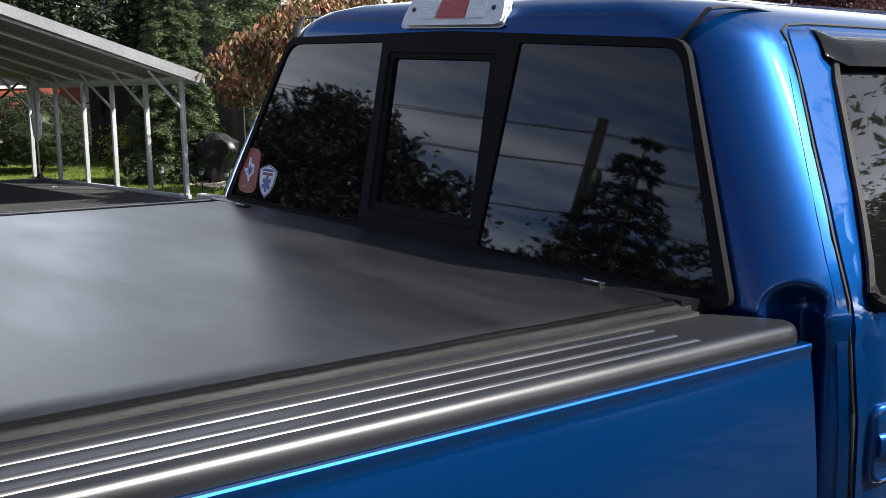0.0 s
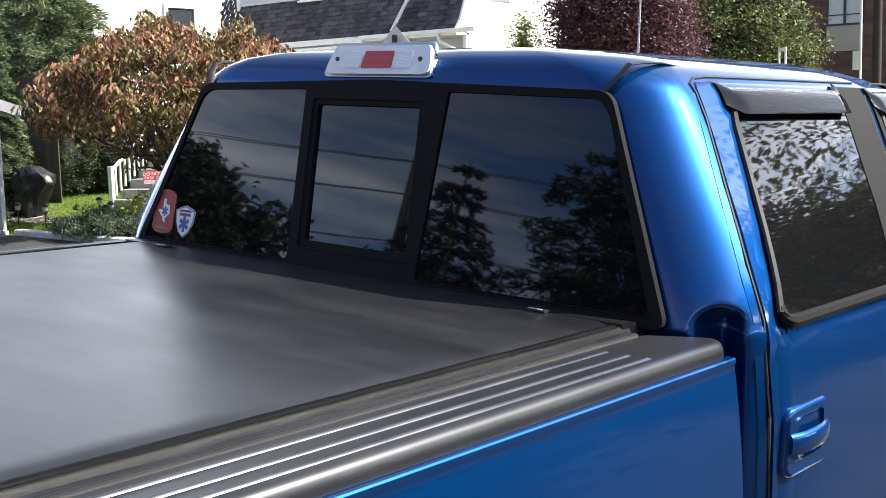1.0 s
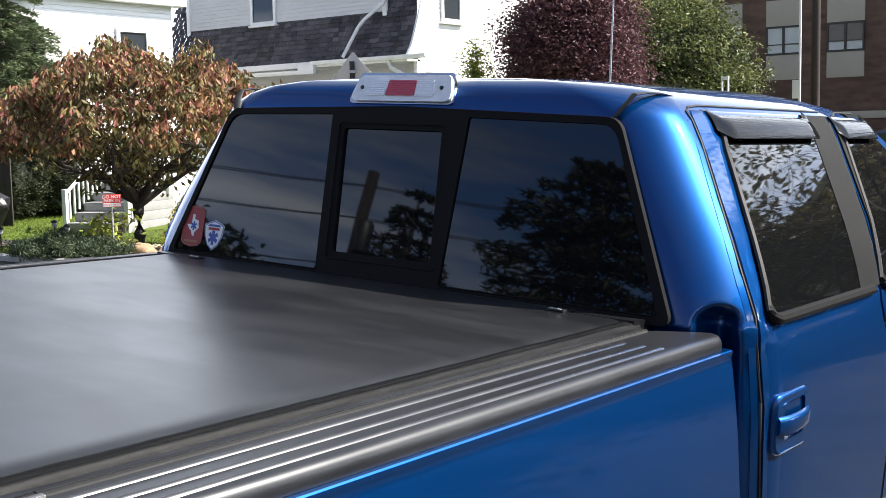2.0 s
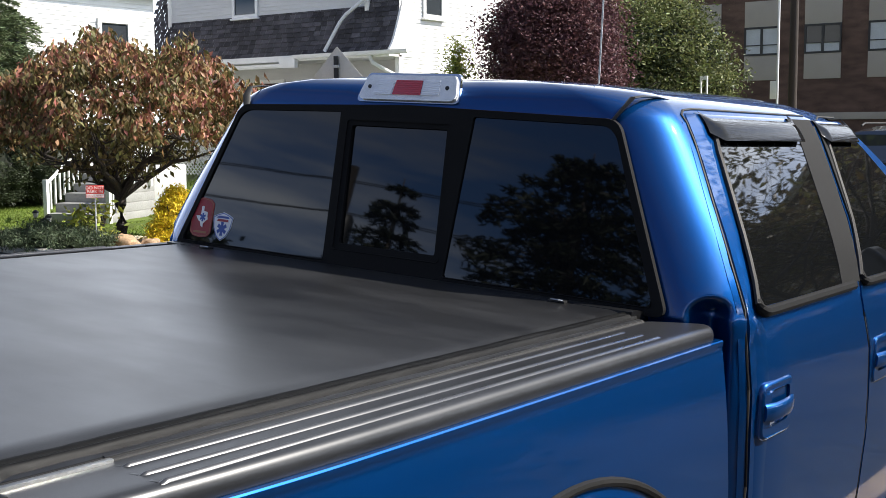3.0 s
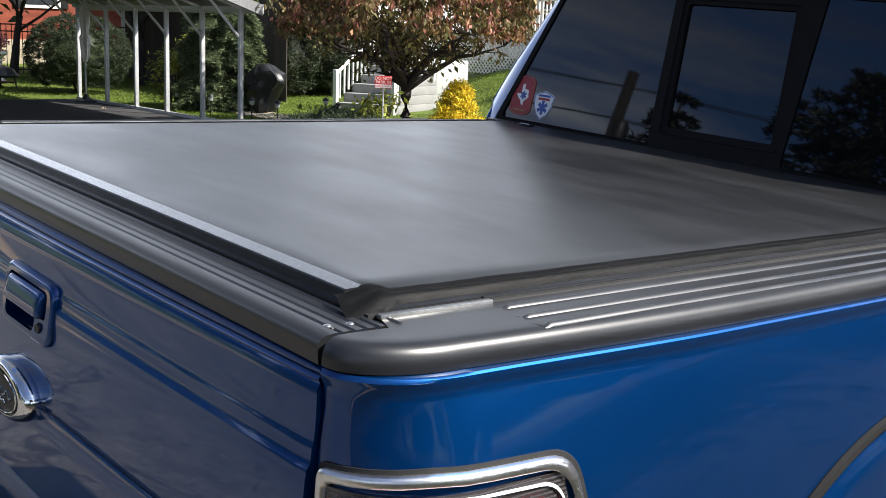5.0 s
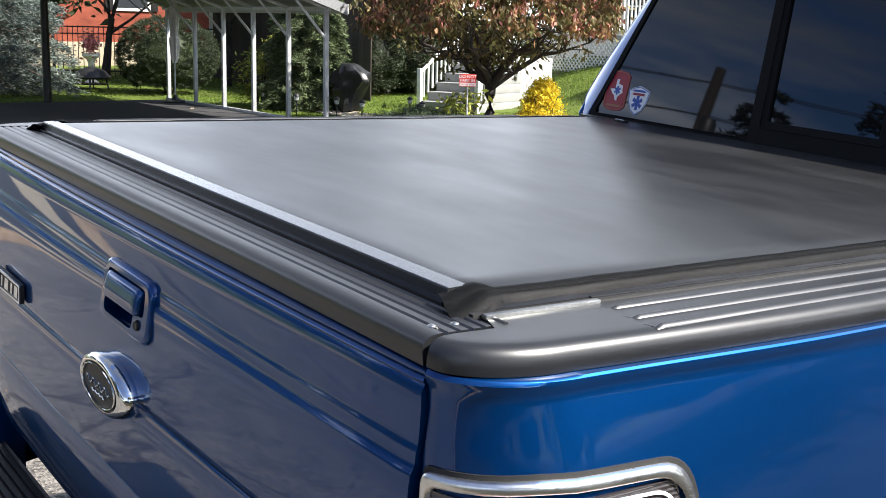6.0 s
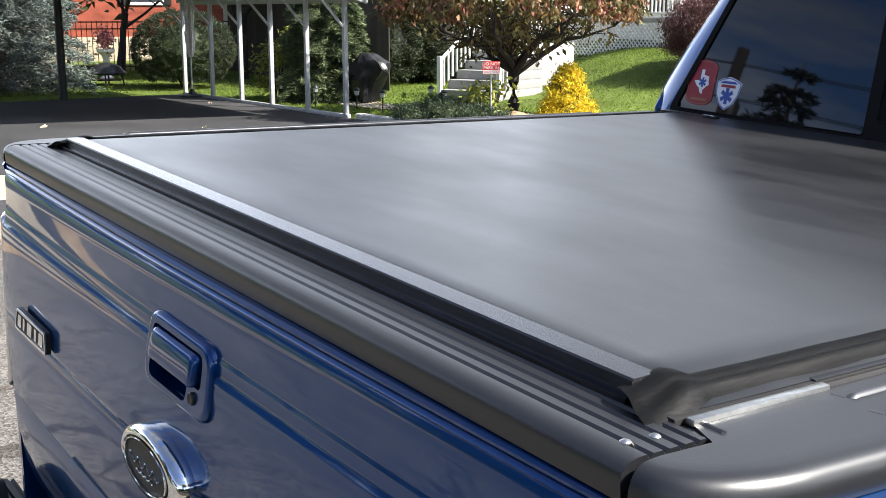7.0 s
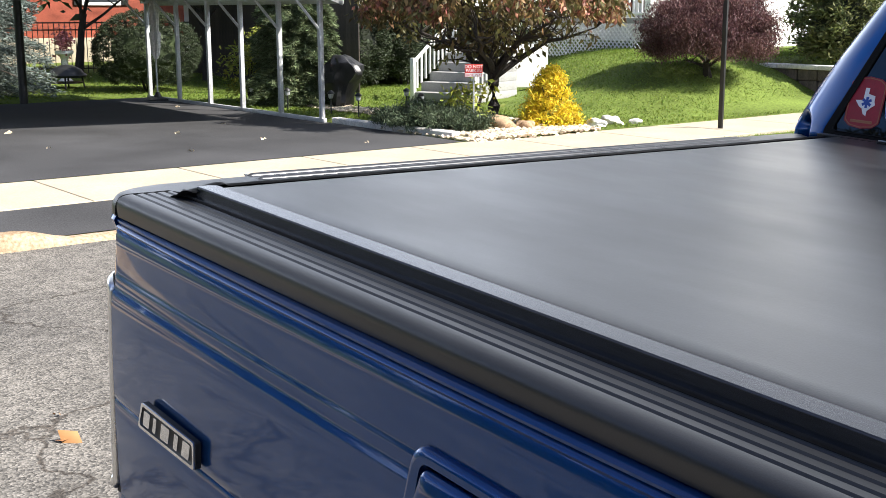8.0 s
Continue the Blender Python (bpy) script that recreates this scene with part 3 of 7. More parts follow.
CAR_GREY = surface("grey_car_paint", (0.07, 0.073, 0.08), rough=0.3, metal=0.4, vary=0.05, scale=3, fine=200, bump=0.0, coat=1.0)
LEAF_AUTUMN = leafy("autumn_leaves", (0.27, 0.15, 0.078), amt=0.6, hue=0.05, trans=0.3)
LEAF_OLIVE = leafy("olive_inner_leaves", (0.13, 0.11, 0.042), amt=0.5, hue=0.04, trans=0.3)
LEAF_PLUM = leafy("plum_leaves", (0.120, 0.056, 0.062), amt=0.5, hue=0.02, trans=0.25)
LEAF_MAPLE = leafy("red_laceleaf", (0.125, 0.062, 0.058), amt=0.5, hue=0.02, trans=0.3)
LEAF_GREEN = leafy("green_leaves", (0.130, 0.150, 0.052), amt=0.5, hue=0.03, trans=0.3)
# colour of dark evergreens, also used as painted shade inside lighter crowns
LEAF_DARK = leafy("dark_and_shade_foliage", (0.032, 0.045, 0.019), amt=0.5, hue=0.02, trans=0.15)
# near-black foliage: deep shade is put into the leaf colour
LEAF_SHADE = leafy("deep_shade_needles", (0.020, 0.026, 0.014), amt=0.5, hue=0.02, trans=0.05)
LEAF_SPRUCE = leafy("blue_spruce_needles", (0.155, 0.190, 0.170), amt=0.45, hue=0.02, trans=0.15)
LEAF_PINE = leafy("soft_pine_needles", (0.135, 0.175, 0.085), amt=0.5, hue=0.025, trans=0.25)
LEAF_YELLOW = leafy("golden_cypress", (0.74, 0.58, 0.04), amt=0.35, hue=0.02, trans=0.35)
LEAF_LIME = leafy("lime_shrub_leaves", (0.26, 0.29, 0.05), amt=0.4, hue=0.03, trans=0.35)
LEAF_JUNIPER = leafy("juniper_needles", (0.06, 0.085, 0.045), amt=0.45, hue=0.02, trans=0.15)
PINK = leafy("pink_flowers", (0.55, 0.20, 0.20), amt=0.35, hue=0.02, trans=0.3)
FALLEN = leafy("fallen_leaf", (0.40, 0.20, 0.08), amt=0.3, hue=0.02, trans=0.0)
FALLEN_PALE = leafy("pale_fallen_leaf", (0.62, 0.52, 0.36), amt=0.3, hue=0.02, trans=0.0)

# ---- setting: crowned road, kerb, pavement, driveway, lawn ----
def lawn_z(x, y):
    up = smooth01((-10.3 - x) / 2.5) * smooth01((y - 11.4 - 0.8 * max(0.0, -13.4 - x)) / 4.0)
    return 0.13 + 0.72 * up + 0.10 * smooth01((-20 - x) / 8)


def road_z(x, y):
    fall = -0.0177 * min(max(y, -2.0), 5.0)
    if x > -2.0:
        return -0.0356 * min(x, 1.75) + fall
    return 0.0712 * smooth01((x + 7.3) / 5.3) + fall * smooth01((x + 7.3) / 5.3)


def sheet(xs, ys, fz):
    bm = bmesh.new()
    return loft(bm, [[(x, y, fz(x, y)) for x in xs] for y in ys])


def steps(a, b, d):
    n = max(1, round(abs(b - a) / d))
    return [a + (b - a) * i / n for i in range(n + 1)]


far_x = [-900, -300, -120, -60] + steps(-40, -7.9, 0.8) + [-7.58] + steps(-7.2, 1.9, 0.7) + steps(2.2, 12, 1.5) + [20, 40, 90, 300, 900]
far_y = [-900, -300, -100, -50] + steps(-30, 34, 0.8) + [40, 60, 100, 300, 900]
def base_z(x, y):
    if -7.6 < x < 1.5:
        return road_z(x, y) - 0.05
    if x >= 1.5:
        return 0.05
    if x > -8.6 and y < 5.4:
        return -0.03
    if x > -10.1:
        return 0.085
    if y < 8.6 and x > -20.5 and y > -8:
        return 0.10
    return lawn_z(x, y)
lone("ground", sheet(far_x, far_y, base_z), SOIL, "short green lawn soil reaching the horizon", kind="structure", smooth=60)
lone("road", sheet(steps(-7.54, 1.31, 0.35), [-80, -40, -20] + steps(-10, 30, 0.8) + [60, 120], road_z), ASPHALT, "worn light grey asphalt road with fine cracks", kind="structure", smooth=60)
lone("driveway", sheet([-19.6, -15, -12, -10.27], [-6.5, 0, 4, 8.35], lambda x, y: 0.122 + 0.0025 * (-10 - x)), BLACKTOP, "fresh black asphalt driveway", kind="structure")
lone("driveway_apron", sheet([-8.69, -8.4, -8.0, -7.74], [-6.5, -2, 2, 5.2], lambda x, y: 0.115 - 0.085 * smooth01((x + 8.69) / 1.2)), BLACKTOP, "black asphalt apron between pavement and road", kind="structure", smooth=60)
slab = lone("pavement", boxm(-10.26, -8.70, -8.0, 40.0, -0.05, 0.114), CONCRETE, "pale concrete pavement of square slabs", kind="structure")
bm = boxm(-0.765, 0.765, -0.742, 0.742, -0.03, 0.008, bevel=0.006, seg=1)
slab_mesh = mesh_of("slab", bm)
slab_mesh.materials.append(CONCRETE)
for i in range(-5, 26):
    part("slab", slab_mesh, CONCRETE, slab).location = (-9.48, 0.75 + i * 1.5, 0.114)
kerb_prof = [(-7.75, -0.1), (-7.75, 0.10), (-7.735, 0.120), (-7.70, 0.128), (-7.60, 0.122), (-7.565, 0.105), (-7.545, 0.08), (-7.52, -0.1)]
bm = bmesh.new()
rings = []
for y in steps(-30, 0.5, 0.5) + steps(0.6, 8.0, 0.1) + steps(8.5, 40, 0.5):
    drop = smooth01((y - 1.98) / 0.45) * smooth01((6.4 - y) / 0.6)
    rings.append([(x + 0.006 * noise.noise(Vector((x, y * 2, 0))), y, (z if z < 0 else z - 0.085 * drop + 0.006 * noise.noise(Vector((x * 5, y * 3, 1))))) for x, z in kerb_prof])
lone("kerb", loft(bm, rings, closed=True, cap0=True, cap1=True), KERB, "brown stained concrete kerb dropped at the driveway", kind="structure", smooth=50)
lone("kerb", extrude_profile([(1.30, -0.2), (1.30, 0.055), (1.32, 0.075), (1.44, 0.08), (1.46, -0.2)], lambda a, b: (a, -40, b), lambda a, b: (a, 60, b)), KERB, "low concrete kerb beside the truck", kind="structure")
lone("lawn_edging", extrude_profile([(8.40, 0.05), (8.40, 0.185), (8.42, 0.20), (8.52, 0.20), (8.54, 0.185), (8.54, 0.05)], lambda a, b: (-13.4, a, b), lambda a, b: (-10.7, a + 0.1, b)), PALE_ROCK, "pale concrete edging along the driveway", kind="structure")

lone("verge", sheet([1.45, 2, 3, 4, 6, 9, 14], steps(-40, 60, 4), lambda x, y: 0.078 + 0.02 * noise.noise(Vector((x, y, 0)))), VERGE_SHADE, "mottled verge with tree shade put into its dark colour", kind="structure", smooth=60)

# grass: blades over the parts of the lawn that the camera passes nearest
rng = np.random.default_rng(5)
def scatter(n, x0, x1, y0, y1, ok, dz):
    x, y = rng.uniform(x0, x1, n), rng.uniform(y0, y1, n)
    keep = np.array([ok(a, b) for a, b in zip(x, y)])
    x, y = x[keep], y[keep]
    z = np.array([base_z(a, b) for a, b in zip(x, y)]) + dz
    return np.stack([x, y, z], 1)
def on_lawn(x, y):
    if -10.12 < x < -7.5:
        return y > 6.0 and x > -8.68
    if y < 8.65 and x > -19.7:
        return False
    if x > -10.12:
        return False
    if bed_shape(x, y) < 1:
        return False
    return True
def bed_shape(x, y):
    """Under 1 inside the gravel bed by the driveway corner."""
    return max(abs(x + 11.3) / 1.25, abs(y - 9.5) / 1.1) if x > -12.4 else 9
pos = np.concatenate([scatter(95000, -20, -7.5, 6, 22, on_lawn, 0.015), scatter(30000, -27, -19.5, 3, 16, on_lawn, 0.02)])
me = leaf_mesh("lawn_grass", pos, 0.050, rng, droop=-0.55, aspect=0.16)
lone("lawn_grass", me, GRASS, "short sunlit green grass with fallen leaves", "grass", kind="stuff")
# gravel bed and path
def pebbles(name, spots, size, mat, label):
    tmpl = bmesh.new()
    bmesh.ops.create_icosphere(tmpl, subdivisions=1, radius=1.0)
    tv = np.array([v.co for v in tmpl.verts])
    tf = np.array([[v.index for v in f.verts] for f in tmpl.faces])
    tmpl.free()
    n = len(spots)
    sc = size * (0.6 + 0.9 * rng.random((n, 1, 1))) * rng.uniform(0.6, 1.2, (n, 1, 3)) * np.array([1, 1, 0.6])
    co = (tv[None] * sc * (1 + 0.2 * rng.normal(size=(n, len(tv), 1))) + spots[:, None]).reshape(-1, 3)
    fc = (tf[None] + (np.arange(n) * len(tv))[:, None, None]).reshape(-1, 3)
    me = bpy.data.meshes.new(name)
    me.from_pydata(co.tolist(), [], fc.tolist())
    return lone(name, me, mat, label, "gravel", kind="stuff")
pebbles("gravel_bed", scatter(3200, -12.5, -10.06, 8.45, 10.6, lambda x, y: bed_shape(x, y) < 1, 0.03), 0.035, STONE, "tan river gravel round the shrubs")
def path_ok(x, y):
    return abs(y - (9.6 + 0.12 * (-12 - x) + 0.25 * math.sin(x * 0.9))) < 0.33
pebbles("gravel_path", scatter(2600, -17.5, -12.4, 8.6, 11.2, path_ok, 0.02), 0.035, STONE, "tan gravel path across the lawn")

# ---- the pickup truck; its own frame: x across, y ahead from the tailgate, z up from the road under it ----
LEAN = Matrix(((0.99893, 0.00754, 0.04570, -0.01006), (-0.00833, 0.99981, 0.01733, 0.01187), (-0.04556, -0.01769, 0.99880, -0.00050), (0.00000, 0.00000, 0.00000, 1.00000)))
truck = thing("pickup_truck", "bright metallic blue crew cab pickup truck parked on the road", "truck", m=LEAN)

WHEEL_Y, ARCH_Z, ARCH_R, FLARE_R = 1.10, 0.57, 0.475, 0.638
side_x = table([(0.55, 0.955), (0.70, 0.975), (0.90, 0.981), (1.05, 0.977), (1.20, 0.9635), (1.28, 0.9530), (1.34, 0.9435), (1.362, 0.9392), (1.368, 0.9400), (1.374, 0.9414), (1.3778, 0.9408), (1.3803, 0.9385), (1.381, 0.925)])
rear_y = table([(0.55, 0.010), (0.90, -0.002), (1.20, -0.004), (1.285, -0.003), (1.31, -0.001), (1.34, 0.001), (1.360, -0.001), (1.368, -0.006), (1.375, -0.008), (1.3795, -0.004), (1.381, 0.012)])
corner_y = table([(0.55, 0.160), (1.20, 0.160), (1.36, 0.130), (1.39, 0.130)])
taper_x = table([(0.55, 0.0), (1.15, 0.0), (1.36, 0.019), (1.39, 0.019)])


def bed_plan(u, z, out=0.0):
    """A point of the bed's outer skin: u runs from the tailgate gap round the corner and forward."""
    yb, ey = rear_y(z) - out, corner_y(z)
    x0, turn = 0.8345, 0.215
    a = min(u / turn, 1.0) * math.pi / 2
    y = yb + ey - ey * math.cos(a) + max(0.0, u - turn)
    xs = side_x(z) + out - taper_x(z) * (1 - smooth01((y - 0.05) / 0.5))
    return x0 + (xs - x0) * math.sin(a), y


def bed_side(s):
    us = [0.0135 * i for i in range(17)]
    u = us[-1]
    while u < 1.86:
        u += 0.0175
        us.append(u)
    heads = [1.381, 1.3803, 1.3792, 1.3778, 1.374, 1.368, 1.362, 1.352, 1.335, 1.31, 1.285]
    rings = []
    for u in us:
        y_mid = min(bed_plan(u, 1.1)[1], 1.768)
        dy = abs(y_mid - WHEEL_Y)
        low = ARCH_Z + math.sqrt(ARCH_R ** 2 - dy * dy) if dy < ARCH_R - 0.004 else 0.60
        low = max(low, 0.60)
        zs = heads + [1.285 + (low - 1.285) * k / 22 for k in range(1, 23)]
        ring = []
        for z in zs:
            x, y = bed_plan(u, z)
            y = min(y, 1.768)
            r = math.hypot(y - WHEEL_Y, z - ARCH_Z)
            if z < 1.26:
                x += 0.009 * (1 - smooth01((r - (FLARE_R - 0.055)) / 0.055))
            ring.append((s * x, y, z))
        ring.append((s * (ring[-1][0] * s - 0.05), ring[-1][1], zs[-1]))
        rings.append(ring)
    rings.append([(s * (abs(x) - 0.04), 1.764, z) for x, y, z in rings[-1]])
    rings.insert(0, [(x, y + 0.055, z) for x, y, z in rings[0]])
    bm = loft(bmesh.new(), rings)
    ob = part("bed_side", bm, PAINT, truck, "glossy blue bed side panel with flared wheel arch", smooth=30)
    # black seal line round the flare and pale lip of the wheel opening
    pts = []
    for i in range(41):
        a = radians(8 + 164 * i / 40)
        y, z = WHEEL_Y + FLARE_R * math.cos(a), ARCH_Z + FLARE_R * math.sin(a)
        if z < 0.62:
            continue
        pts.append((s * (side_x(z) + 0.002), y, z))
    part("arch_seal", tube(bmesh.new(), pts, 0.0095, 8), PLASTIC_M, ob)
    pts = [(s * (side_x(ARCH_Z + ARCH_R * math.sin(a)) + 0.010), WHEEL_Y + (ARCH_R - 0.006) * math.cos(a), ARCH_Z + (ARCH_R - 0.006) * math.sin(a)) for a in (radians(6 + 168 * i / 40) for i in range(41))]
    part("arch_lip", tube(bmesh.new(), pts, 0.014, 8), GALV, ob, "pale trim round the wheel opening")
    liner = bmesh.new()
    rings = [[(s * x, WHEEL_Y + (ARCH_R + 0.01) * math.cos(a), ARCH_Z + (ARCH_R + 0.01) * math.sin(a)) for a in (radians(-4 + 188 * i / 28) for i in range(29))] for x in (0.97, 0.60)]
    loft(liner, rings)
    liner.faces.new([v for v in liner.verts][29:])
    part("wheel_liner", liner, PLASTIC_D, ob)
    return ob


def rail_cap(s):
    outer = [(0.838 + 0.072 * math.sin(radians(6.0 * k)), -0.006 + 0.130 * (1 - math.cos(radians(6.0 * k)))) for k in range(1, 16)]
    outer += [(0.9140, 0.18), (0.9180, 0.25), (0.9225, 0.33), (0.9260, 0.42), (0.9285, 0.50), (0.9300, 0.60), (0.9305, 0.9), (0.9305, 1.3), (0.9305, 1.728)]
    pts = [(0.834, -0.006)] + outer + arc(0.894, 1.728, 0.0365, 0, 90, 6, 0.042)[1:] + [(0.86, 1.730), (0.805, 1.690), (0.790, 1.668), (0.790, 0.098), (0.834, 0.080)]
    n = len(pts)
    n_out = n - 5
    inset = []
    for i, (x, y) in enumerate(pts):
        if i >= n_out:
            inset.append(Vector((0, 0)))
            continue
        p, q = Vector(pts[max(i - 1, 0)]), Vector(pts[min(i + 1, n_out - 1)])
        t = (q - p).normalized()
        inset.append(Vector((-t.y, t.x)))
    bm = bmesh.new()
    rings = []
    for d, z in ((0.004, 1.3790), (0.0, 1.3815), (0.0, 1.3905), (0.0008, 1.3960), (0.0025, 1.4012), (0.0055, 1.4060), (0.0095, 1.4092), (0.0145, 1.4111), (0.0205, 1.4119), (0.0330, 1.4121)):
        rings.append([(s * (x + d * v.x), y + d * v.y, z) for (x, y), v in zip(pts, inset)])
    loft(bm, rings, closed=True, cap1=True)
    ob = part("rail_cap", bm, PLASTIC, truck, "black textured plastic bed rail cap", smooth=50)
    for x, y0, y1 in ((0.826, 0.262, 1.520), (0.867, 0.256, 1.524), (0.903, 0.256, 1.528)):
        prof = [(-0.0045, 1.4105), (-0.0036, 1.4148), (-0.0014, 1.4160), (0.0004, 1.4158), (0.0042, 1.4112), (0.0044, 1.4105)]
        rib = [[(s * x + a, y, 1.4105 + (b - 1.4105) * k) for a, b in prof] for y, k in ((y0 - 0.007, 0.15), (y0 + 0.001, 0.85), (y0 + 0.005, 1.0), (y1 - 0.005, 1.0), (y1 + 0.006, 0.15))]
        part("rail_rib", loft(bmesh.new(), rib, closed=True, cap0=True, cap1=True), RIB, ob, smooth=60)
        tick = boxm(-0.016, -0.003, -0.0030, 0.0030, 0, 0.0018, bevel=0.0007)
        bmesh.ops.transform(tick, matrix=Matrix.Translation((s * x, y0 - 0.004, 1.4105)) @ Matrix.Rotation(0.25 * s, 4, "Z"), verts=tick.verts)
        part("rib_end", tick, PLASTIC, ob)
    return ob


def tail_lamp(s):
    def band(name, u0, u1, z0, z1, out, mat, nu=26, nz=8, label="", lip=0.014):
        zs = [z0 + (z1 - z0) * k / nz for k in range(nz + 1)]
        bm = rows_patch(zs, lambda z: u0, lambda z: u1, lambda u, z, h: (s * bed_plan(u, z, h)[0], bed_plan(u, z, h)[1], z), out, nu, lip)
        return bm
    lamp = part("tail_lamp", band("lens", 0.020, 0.325, 0.945, 1.255, 0.005, LENS_SMOKE), LENS_SMOKE, truck, "smoked red tail lamp with a chrome surround")
    # broad satin surround with round corners, a black gasket round it and a pale line inside it
    def rim(k):
        pts = round_poly([(0.010 + k, 0.930 + k), (0.325 - k, 0.930 + k), (0.352 - k, 1.190), (0.345 - k, 1.273 - k), (0.150, 1.280 - k), (0.010 + k, 1.273 - k)], [0.02, 0.05, 0.03, 0.050 - 0.5 * k, 0.06, 0.015], 6)
        dense = []
        for p, q in zip(pts, pts[1:] + pts[:1]):
            dense += [(p[0] + (q[0] - p[0]) * j / 4, p[1] + (q[1] - p[1]) * j / 4) for j in range(4)]
        return dense
    def on_skin(u, z, h):
        x, y = bed_plan(u, z, h)
        return (s * x, y, z)
    part("lamp_gasket", loft(bmesh.new(), [[on_skin(u, z, h) for u, z in rim(k)] for k, h in ((-0.005, -0.004), (-0.005, 0.0025), (0.001, 0.0030))], closed=True), RUBBER, lamp, smooth=30)
    part("chrome_surround", loft(bmesh.new(), [[on_skin(u, z, h) for u, z in rim(k)] for k, h in ((0.0, 0.0), (0.0, 0.0075), (0.0014, 0.0100), (0.0040, 0.0112), (0.0095, 0.0112), (0.0122, 0.0098), (0.0136, 0.0070), (0.0140, 0.0))], closed=True), SATIN, lamp, "broad satin chrome lamp surround", smooth=60)
    part("inner_line", loft(bmesh.new(), [[on_skin(u, z, h) for u, z in rim(k)] for k, h in ((0.0270, 0.005), (0.0274, 0.0085), (0.0290, 0.0085), (0.0294, 0.005))], closed=True), LENS_PLAIN, lamp, "thin pale line inside the lamp", smooth=60)
    part("red_lens", band("red", 0.08, 0.295, 1.05, 1.228, 0.010, LENS_RED), LENS_RED, lamp, "red inner lens")
    part("clear_lens", band("clear", 0.08, 0.285, 0.970, 1.035, 0.010, LENS_CLEAR), LENS_CLEAR, lamp, "clear reversing lens")


for s in (1, -1):
    bed_side(s)
    rail_cap(s)
    tail_lamp(s)
# black strips added behind the tailgate gaps to stand for their shade
for s in (1, -1):
    part("gap_shade_strip", boxm(min(s * 0.80, s * 0.833), max(s * 0.80, s * 0.833), 0.042, 0.05, 0.75, 1.37), RUBBER, truck)
part("bed_floor", boxm(-0.93, 0.93, 0.10, 1.74, 0.72, 0.80, bevel=0.01), PLASTIC_D, truck)
part("bed_front_wall", boxm(-0.93, 0.93, 1.70, 1.735, 0.62, 1.375, bevel=0.006), PAINT, truck)
part("frame_rail", boxm(-0.55, 0.55, -0.02, 5.0, 0.42, 0.60, bevel=0.01), BLACK_METAL, truck)

# tailgate: pressed steel with three stepped creases
TG = [(0.0300, 1.3785), (-0.0040, 1.3788), (-0.0125, 1.3775), (-0.0165, 1.3745), (-0.0160, 1.3715), (-0.0115, 1.3700), (-0.0165, 1.3675), (-0.0180, 1.3645), (-0.0155, 1.3605), (-0.0192, 1.3520), (-0.0186, 1.3350), (-0.0188, 1.3120), (-0.0195, 1.2970),
      (-0.0200, 1.2920), (-0.0215, 1.2895), (-0.0218, 1.2850), (-0.0223, 1.2750), (-0.0236, 1.2690), (-0.0266, 1.2645), (-0.0278, 1.2610), (-0.0275, 1.2575), (-0.0284, 1.2540), (-0.0291, 1.2350), (-0.0293, 1.2180), (-0.0294, 1.1800), (-0.0286, 1.1100),
      (-0.0278, 1.0975), (-0.0248, 1.0945), (-0.0274, 1.0905), (-0.0266, 1.0500), (-0.0236, 0.9700), (-0.0211, 0.9365), (-0.0178, 0.9335), (-0.0206, 0.9290), (-0.0170, 0.8700), (-0.0050, 0.7900), (0.0090, 0.7450), (0.0400, 0.7350), (0.0400, 1.3400)]
def tg_place(x):
    bow = 0.010 * (x / 0.83) ** 2
    pull = 0.002 * smooth01((abs(x) - 0.81) / 0.020)
    return lambda a, b: (x, a + bow + pull, b)
bm = loft(bmesh.new(), [[tg_place(x)(a, b) for a, b in TG] for x in (-0.830, -0.827, -0.81, -0.7, -0.55, -0.4, -0.2, -0.038, 0.142, 0.2, 0.4, 0.55, 0.7, 0.81, 0.827, 0.830)], closed=True, cap0=True, cap1=True)
cut = [f for f in bm.faces if -0.04 < f.calc_center_median().x < 0.145 and 1.2175 < f.calc_center_median().z < 1.2925 and f.calc_center_median().y < 0.0]
bmesh.ops.delete(bm, geom=cut, context="FACES_KEEP_BOUNDARY")
tailgate = part("tailgate", bm, PAINT, truck, "closed blue tailgate with pressed horizontal creases", smooth=42)
prof = [(-0.0145, 1.3795), (-0.0165, 1.395), (-0.0160, 1.4020), (-0.0125, 1.4074), (-0.006, 1.4106), (0.0020, 1.4120), (0.0070, 1.4122)]
for y in (0.0100, 0.0265, 0.0430, 0.0595):
    prof += [(y - 0.0012, 1.4122), (y + 0.0006, 1.4088), (y + 0.0034, 1.4086), (y + 0.0060, 1.4120)]
prof += [(0.0715, 1.4122), (0.0730, 1.4092), (0.0850, 1.4090), (0.0865, 1.4100), (0.0900, 1.4138), (0.0935, 1.4138), (0.0960, 1.4100), (0.0960, 1.3795)]
part("tailgate_cap", extrude_profile(prof, lambda a, b: (-0.826, a + 0.010, b), lambda a, b: (0.826, a + 0.010, b), steps=1), PLASTIC, tailgate, "ribbed black plastic tailgate cap", smooth=50)
for x in (0.800, 0.803):
    y = 0.022 if abs(x) == 0.800 else 0.050
    part("cap_rivet", lathe(bmesh.new(), [(0.0050, 0), (0.0048, 0.0012), (0.0034, 0.0024), (0.0, 0.0030)], 12, Matrix.Translation((x, y, 1.4112))), ALU, tailgate)
